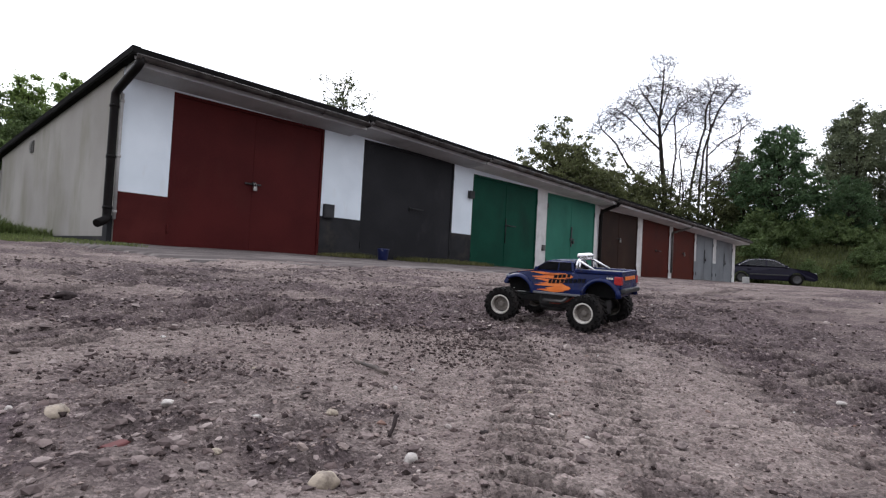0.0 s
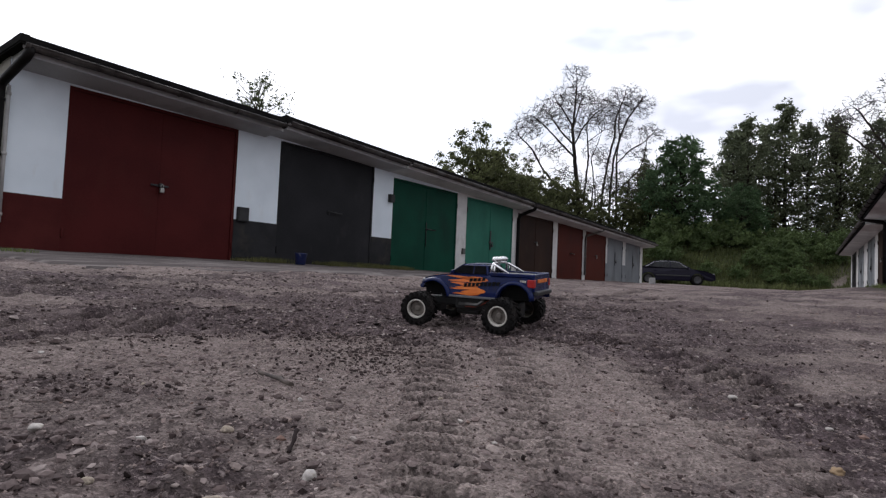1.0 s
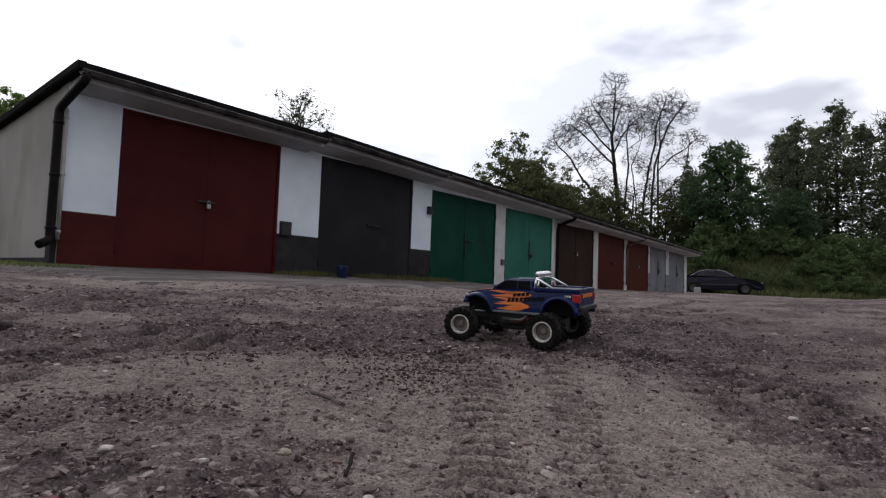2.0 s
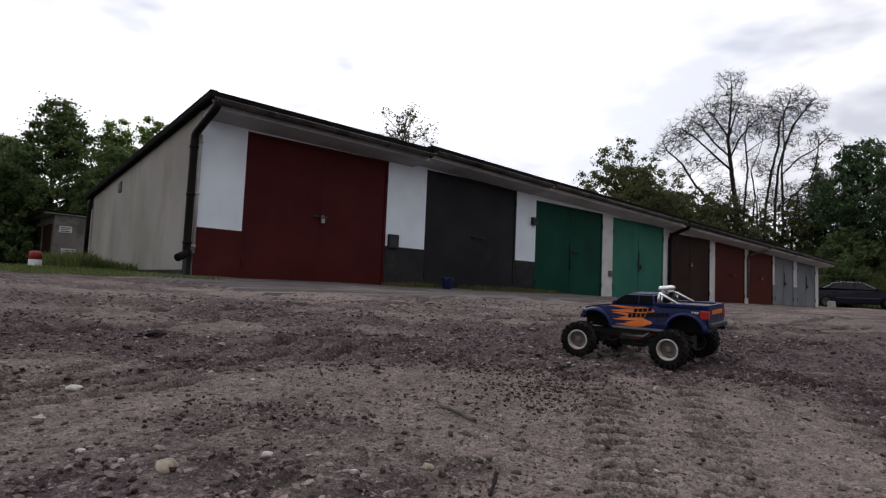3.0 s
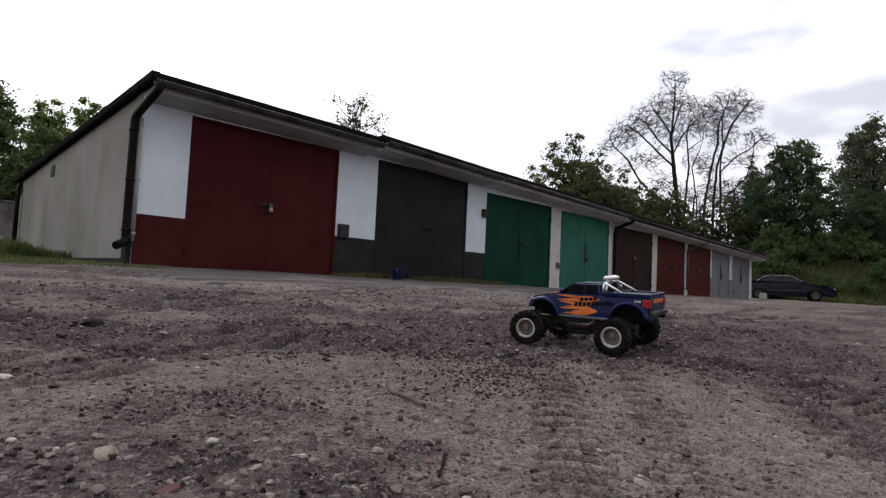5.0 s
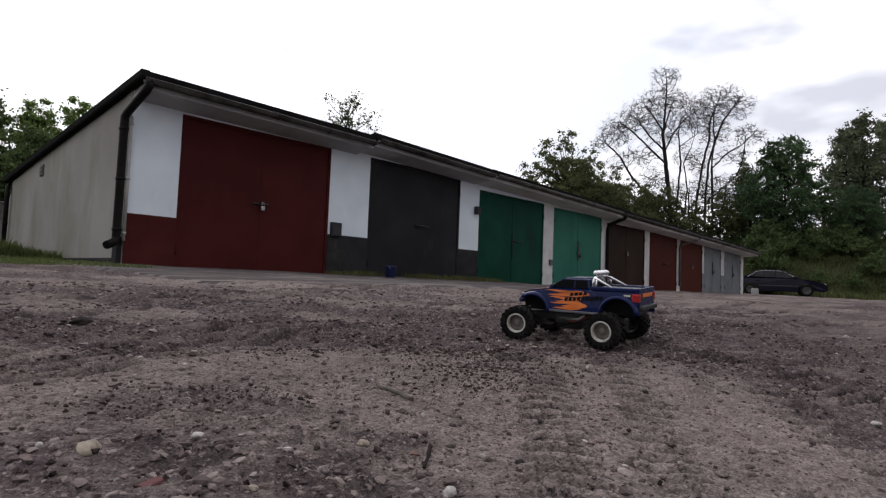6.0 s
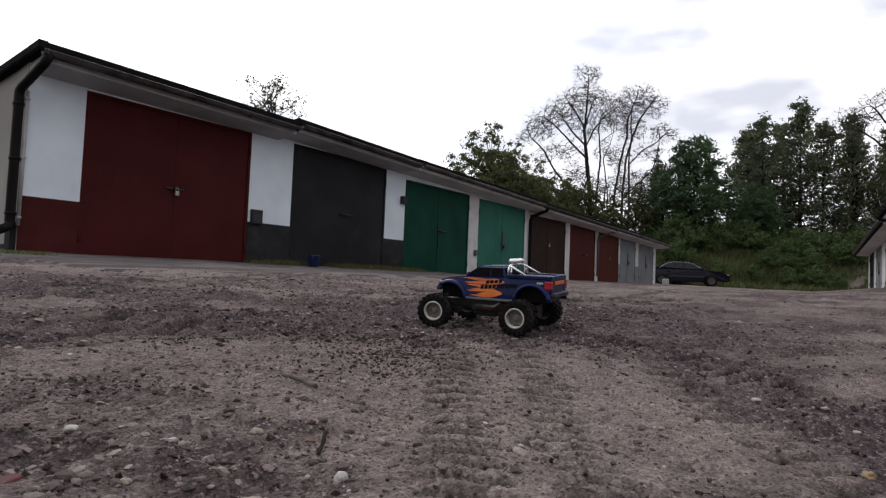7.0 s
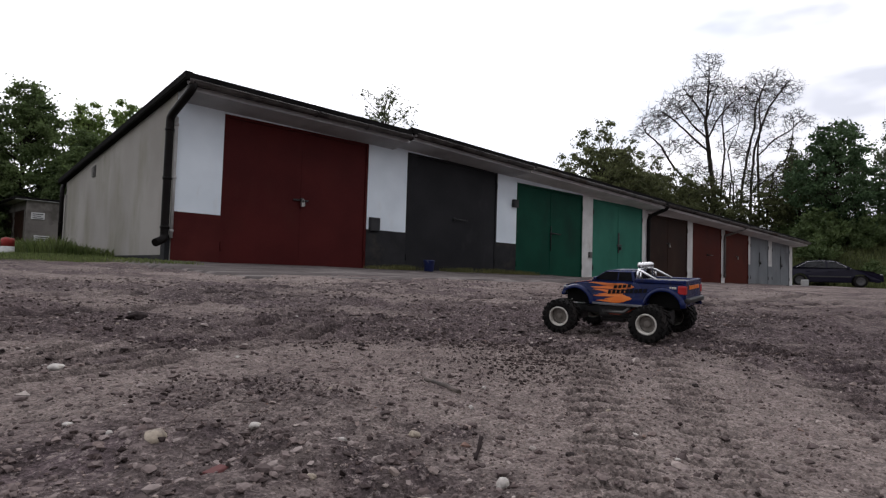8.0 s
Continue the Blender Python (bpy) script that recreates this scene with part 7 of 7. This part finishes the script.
        tube(bm, [(-0.075, s * 0.054, 0.092), (-0.062, s * 0.070, 0.080), (-0.030, s * 0.072, 0.068), (0.01, s * 0.058, 0.066)], 0.0026, 6)
        part("wire", bm, M_WIRE, chassis, "red wire")
    bm = bmesh.new()
    tube(bm, [(-0.055, 0.056, 0.100), (-0.06, 0.074, 0.088), (-0.045, 0.078, 0.076), (0.03, 0.064, 0.074)], 0.006, 10)
    part("exhaust_pipe", bm, M_ZINC, chassis, "dull metal pipe")

    def wheel(x, s, steer):
        """Rim with its tyre and hub, axle at the origin, turned to its side."""
        bm = bmesh.new()
        lathe(bm, [(0.029, -0.024), (0.0350, -0.022), (0.0350, 0.030), (0.0340, 0.0345), (0.0300, 0.0355), (0.0285, 0.030), (0.0275, 0.016)], axis="y", sides=32, cap=False)
        rim = part("wheel", bm, M_RIM, t, "dirty white wheel rim")
        bm = bmesh.new()
        lathe(bm, [(0.0278, 0.0165), (0.0240, 0.0180), (0.0180, 0.0130), (0.0120, 0.0140), (0.0100, 0.0220), (0.0085, 0.0240), (0.0035, 0.0245)], axis="y", sides=24)
        for k in range(6):
            a = 2 * math.pi * k / 6
            lathe(bm, [(0.0022, 0.012), (0.0022, 0.0185), (0.0010, 0.0190)], (0.0165 * math.cos(a), 0, 0.0165 * math.sin(a)), axis="y", sides=6)
            b = a + math.pi / 6
            box(bm, 0.0215 * math.cos(b) - 0.0022, 0.0215 * math.cos(b) + 0.0022, 0.0135, 0.0200, 0.0215 * math.sin(b) - 0.0022, 0.0215 * math.sin(b) + 0.0022, bevel=0.0008)
        part("hub", bm, M_HUB, rim, "dust-brown wheel dish")
        bm = bmesh.new()
        lathe(bm, [(0.0325, -0.030), (0.044, -0.039), (0.0505, -0.036), (0.0535, -0.025), (0.0545, 0.0), (0.0535, 0.025), (0.0505, 0.036), (0.044, 0.039), (0.0345, 0.034)], axis="y", sides=40, cap=False)
        for k in range(18):
            for side in (-1, 1):
                a = 2 * math.pi * (k + (0.5 if side > 0 else 0)) / 18
                bl = bmesh.ops.create_cube(bm, size=1.0)["verts"]
                bmesh.ops.scale(bm, vec=(0.0080, 0.038, 0.0080), verts=bl)
                bmesh.ops.rotate(bm, matrix=Matrix.Rotation(side * radians(30), 3, "Z"), verts=bl)
                bmesh.ops.translate(bm, vec=(0, side * 0.0190, 0.0550), verts=bl)
                bmesh.ops.rotate(bm, matrix=Matrix.Rotation(a, 3, "Y"), verts=bl)
                bl = bmesh.ops.create_cube(bm, size=1.0)["verts"]
                bmesh.ops.scale(bm, vec=(0.0085, 0.006, 0.013), verts=bl)
                bmesh.ops.translate(bm, vec=(0, side * 0.0375, 0.0490), verts=bl)
                bmesh.ops.rotate(bm, matrix=Matrix.Rotation(a + side * 0.08, 3, "Y"), verts=bl)
        part("tyre", bm, M_TYRE, rim, "chunky black rubber tyre")
        rim.matrix_local = pose(x, s * 0.126, 0.0555, 0, 0, steer + (0 if s > 0 else 180)) @ Matrix.Scale(0.945, 4)
        return rim
    for x, steer in ((-0.148, 0), (0.150, 10)):
        for s in (1, -1):
            wheel(x, s, steer)
    for p in (body, cab, bar):      # the shell sits on the longer chassis
        p.matrix_local = Matrix.Translation((-0.026, 0, 0)) @ Matrix.Diagonal((1.05, 1, 1, 1))
    return t


TX, TY, TURN = -0.495, -7.045, 98.0
ca, sa = math.cos(radians(TURN)), math.sin(radians(TURN))


def under(fx, fy):
    """Height of the ground that carries one wheel."""
    x, y = TX + fx * ca - fy * sa, TY + fx * sa + fy * ca
    return max(height(x + dx, y + dy) for dx in (-0.03, 0, 0.03) for dy in (-0.03, 0, 0.03)) - 0.003


fl, fr, rl, rr = under(0.15, 0.124), under(0.15, -0.124), under(-0.148, 0.124), under(-0.148, -0.124)
model_truck(Matrix.Translation((TX, TY, (fl + fr + rl + rr) / 4)) @ Matrix.Rotation(radians(TURN), 4, "Z") @ Matrix.Rotation(math.atan2(fl + rl - fr - rr, 0.5), 4, "X") @ Matrix.Rotation(-math.atan2(fl + fr - rl - rr, 0.6), 4, "Y"))


# ---------------------------------------------------------------- the parked car
M_CARPAINT = material("dark_blue_car_paint", (0.0075, 0.0066, 0.0150), (0.0085, 0.0075, 0.0165), rough=0.14, scale=2, fine=40, bump=0, coat=0.0, spec=0.14)
M_CARGLASS = material("dark_car_glass", (0.012, 0.013, 0.016), (0.018, 0.019, 0.022), rough=0.04, scale=2, fine=20, bump=0, spec=0.55)
M_BRIGHTTRIM = material("bright_window_trim", (0.45, 0.45, 0.46), (0.55, 0.55, 0.56), rough=0.22, metal=1.0, bump=0)
M_ALLOY = material("grey_alloy", (0.05, 0.05, 0.052), (0.08, 0.08, 0.082), rough=0.4, metal=0.6, bump=0)


def parked_car(m):
    c = thing("sedan_car", m, "dark blue four-door sedan parked beyond the garages", "car")
    low = [(-2.28, 0.42), (-2.22, 0.27)] + arch(-1.36, 0.31, 0.37, 180, 0) + [(-0.95, 0.22), (0.92, 0.22)] + arch(1.33, 0.31, 0.37, 180, 0) + \
          [(2.10, 0.25), (2.26, 0.34), (2.29, 0.52), (2.22, 0.66), (1.75, 0.83), (1.05, 0.93), (-1.55, 0.99), (-2.20, 0.97), (-2.30, 0.80), (-2.31, 0.52)]
    bm = bmesh.new()
    prism(bm, low, -0.86, 0.86, "y")
    for v in bm.verts:
        v.co.y *= 1 - 0.09 * max(0, (v.co.z - 0.6) / 0.4) - 0.14 * max(0, (abs(v.co.x) - 1.7) / 0.6)
    es = [e for e in bm.edges if abs(e.verts[0].co.y - e.verts[1].co.y) < 1e-3]
    bmesh.ops.bevel(bm, geom=es, offset=0.05, segments=3, affect="EDGES")
    for f in bm.faces:
        f.smooth = False
    body = part("body", bm, M_CARPAINT, c)
    bm = bmesh.new()
    top = [(1.05, 0.92), (0.32, 1.34), (0.10, 1.40), (-0.70, 1.41), (-1.05, 1.36), (-1.72, 0.99)]
    prism(bm, top, -0.74, 0.74, "y")
    for v in bm.verts:
        v.co.y *= 1 - 0.24 * max(0, (v.co.z - 0.95) / 0.46)
    es = [e for e in bm.edges if abs(e.verts[0].co.y - e.verts[1].co.y) < 0.02]
    bmesh.ops.bevel(bm, geom=es, offset=0.04, segments=3, affect="EDGES")
    cab = part("roof", bm, M_CARPAINT, c)
    for s in (-1, 1):
        for q in ([(0.88, 0.965), (0.30, 1.29), (0.02, 1.345), (-0.10, 1.345), (-0.10, 0.985)], [(-0.19, 0.985), (-0.19, 1.345), (-0.68, 1.35), (-1.0, 1.30), (-1.22, 1.02)], [(-1.28, 1.03), (-1.10, 1.27), (-1.20, 1.24), (-1.50, 1.03)]):
            bm = bmesh.new()
            vs = [bm.verts.new((x, s * (0.74 * (1 - 0.24 * (z - 0.95) / 0.46) + 0.004), z)) for x, z in q]
            bm.faces.new(vs)
            bmesh.ops.solidify(bm, geom=bm.faces[:], thickness=0.008)
            part("side_window", bm, M_CARGLASS, cab, "dark side window")
        bm = bmesh.new()
        line = [(0.93, 0.955), (0.31, 1.31), (0.04, 1.368), (-0.69, 1.372), (-1.04, 1.32), (-1.52, 1.02)]
        rows = []
        for x, z in line:
            y = s * (0.74 * (1 - 0.24 * (z - 0.95) / 0.46) + 0.012)
            rows.append((bm.verts.new((x, y, z)), bm.verts.new((x * 0.985, y + s * 0.004, z - 0.022))))
        for (a, b), (d, e) in zip(rows, rows[1:]):
            bm.faces.new((a, b, e, d))
        bmesh.ops.solidify(bm, geom=bm.faces[:], thickness=0.01)
        part("window_trim", bm, M_BRIGHTTRIM, cab, "bright metal window trim")
        bm = bmesh.new()
        box(bm, 0.72, 0.88, s * 0.90 - 0.09, s * 0.90 + 0.09, 0.94, 1.06, bevel=0.03)
        part("mirror", bm, M_CARPAINT, c)
        for x in (0.02, -0.98):
            bm = bmesh.new()
            box(bm, x - 0.1, x + 0.1, s * 0.855 - 0.02, s * 0.855 + 0.02, 0.80, 0.835, bevel=0.01)
            part("door_handle", bm, M_CARPAINT, body)
        bm = bmesh.new()
        box(bm, 2.06, 2.235, s * 0.58 - 0.14, s * 0.58 + 0.14, 0.58, 0.70, bevel=0.03)
        part("headlight", bm, M_LAMP, body, "clear headlight")
        bm = bmesh.new()
        box(bm, -2.29, -2.14, s * 0.60 - 0.17, s * 0.60 + 0.17, 0.70, 0.90, bevel=0.03)
        part("tail_light", bm, M_REDLENS, body, "red tail light")
        bm = bmesh.new()
        box(bm, -0.95, 0.92, s * 0.862 - 0.012, s * 0.862 + 0.012, 0.50, 0.56, bevel=0.008)
        part("side_moulding", bm, M_BLKPL, body)
        for x in (-1.36, 1.33):
            bm = bmesh.new()
            lathe(bm, [(0.19, -0.09), (0.205, -0.08), (0.205, 0.08), (0.19, 0.09), (0.15, 0.07), (0.04, 0.075)], axis="y", sides=24)
            w = part("wheel", bm, M_ALLOY, c, "grey wheel rim")
            bm = bmesh.new()
            lathe(bm, [(0.20, -0.095), (0.28, -0.10), (0.31, -0.085), (0.315, 0.0), (0.31, 0.085), (0.28, 0.10), (0.206, 0.095)], axis="y", sides=28, cap=False)
            part("tyre", bm, M_TYRE, w, "black tyre")
            w.matrix_local = pose(x, s * 0.75, 0.312, 0, 0, 0 if s > 0 else 180)
    for x0, z0, x1, z1, nm in ((1.00, 0.955, 0.36, 1.325, "windscreen"), (-1.67, 1.025, -1.09, 1.345, "rear_window")):
        bm = bmesh.new()
        n = Vector((z1 - z0, 0, -(x1 - x0))).normalized() * (0.012 if x0 > 0 else -0.012)
        if n.z < 0:
            n = -n
        q = [(x0, -0.66, z0), (x0, 0.66, z0), (x1, 0.54, z1), (x1, -0.54, z1)]
        bm.faces.new([bm.verts.new(Vector(p) + n) for p in q])
        bmesh.ops.solidify(bm, geom=bm.faces[:], thickness=0.006)
        part(nm, bm, M_CARGLASS, cab)
    bm = bmesh.new()
    box(bm, 2.20, 2.31, -0.62, 0.62, 0.30, 0.47, bevel=0.04)
    part("bumper", bm, M_CARPAINT, c)
    bm = bmesh.new()
    box(bm, 2.215, 2.30, -0.36, 0.36, 0.54, 0.66, bevel=0.02)
    part("grille", bm, M_BLKPL, body)
    return c


parked_car(Matrix.Translation((34.35, 1.15, float(land(34.35, 1.15)) - 0.02)) @ Matrix.Rotation(math.atan2(-0.957, 0.291), 4, "Z"))

# ---------------------------------------------------------------- smaller things round the yard
M_SIGN = material("faded_white_sign", (0.40, 0.40, 0.40), (0.5, 0.5, 0.5), rough=0.6, scale=4, fine=40, bump=0.05)
back = Matrix.Translation((1.75, 25.96, 0.12)) @ Matrix.Rotation(radians(-86.5), 4, "Z")
top_e = lambda x: 2.84
row_e = garage_row(
    "garage_row", back, "low grey garage row with dark doors behind the yard", [
        bay(-10.6 + 2.65 * k, -8.4 + 2.65 * k, 0.0, 2.35, M_BROWN, "dark brown double steel door", lock="handle", lock_z=1.0) for k in range(4)],
    -11.0, 0.0, top_e, 7.0, 0.05, 0.5, M_PLASTER_DARK, -0.4, [(-11.2, 0.12, 2.92, 2.92, 0)], soffit_drop=0.03, fascia=0.06, side_mats=(M_PLASTER_DARK, M_PLASTER_DARK))
for y0, y1, z0, z1 in ((0.20, 0.75, 1.90, 2.22), (0.35, 1.0, 0.70, 1.12)):
    bm = bmesh.new()
    box(bm, 0.004, 0.03, y0, y1, z0, z1, bevel=0.004)
    sg = part("sign", bm, M_SIGN, row_e, "faded white notice board")
    bm = bmesh.new()
    for k in range(3):
        zz = z1 - 0.08 - 0.09 * k
        box(bm, 0.030, 0.034, y0 + 0.06, y1 - 0.06 - 0.08 * (k % 2), zz - 0.018, zz + 0.018)
    part("bar", bm, M_DECAL_D, sg, "row of dark bars")
gutter(row_e, -11.1, 0.1, 2.82, 2.82, -0.56)

bz = float(land(-1.02, 4.5))
post = thing("bollard", pose(-1.02, 4.5, bz) @ Matrix.Scale(0.6, 4), "concrete bollard painted red over white", "bollard")
M_POSTW = material("chipped_white_paint", (0.45, 0.45, 0.44), (0.56, 0.56, 0.55), rough=0.8, scale=8, fine=60, bump=0.2, stain=(0.25, 0.24, 0.22), stain_scale=6)
M_POSTR = material("chipped_red_paint", (0.26, 0.02, 0.018), (0.34, 0.035, 0.03), rough=0.8, scale=8, fine=60, bump=0.2, stain=(0.2, 0.1, 0.09), stain_scale=6)
bm = bmesh.new()
lathe(bm, [(0.175, -0.1), (0.175, 0.0), (0.17, 0.24)], sides=20)
part("base", bm, M_POSTW, post, "white painted lower half")
bm = bmesh.new()
lathe(bm, [(0.17, 0.2405), (0.165, 0.44), (0.15, 0.475), (0.10, 0.49)], sides=20)
part("top", bm, M_POSTR, post, "red painted upper half")
bm = bmesh.new()
box(bm, -1.1, 0.4, -0.25, 0.25, -0.1, 0.34, bevel=0.03)
solo("concrete_block", bm, M_CONC, "low grey concrete block on the grass", "block", pose(-1.3, 16.4, float(land(-1.3, 16.4)), 0, 0, 8))
bm = bmesh.new()
box(bm, -0.16, 0.16, -0.13, 0.13, -0.03, 0.27, bevel=0.03)
solo("stone_block", bm, M_POSTW, "whitewashed stone block at the garage end", "block", pose(25.0, -0.35, float(land(25.0, -0.35)), 0, 0, 20))
grass("weeds", "yellow-green moss and weeds along the door sills", 3200, 0.065, lambda rng, n: (np.where(rng.random(n) < 0.75, rng.uniform(5.0, 7.6, n), rng.uniform(3.3, 4.3, n)), -np.abs(rng.normal(size=n)) * 0.20 - 0.03), M_GRASS_DRY, 96)
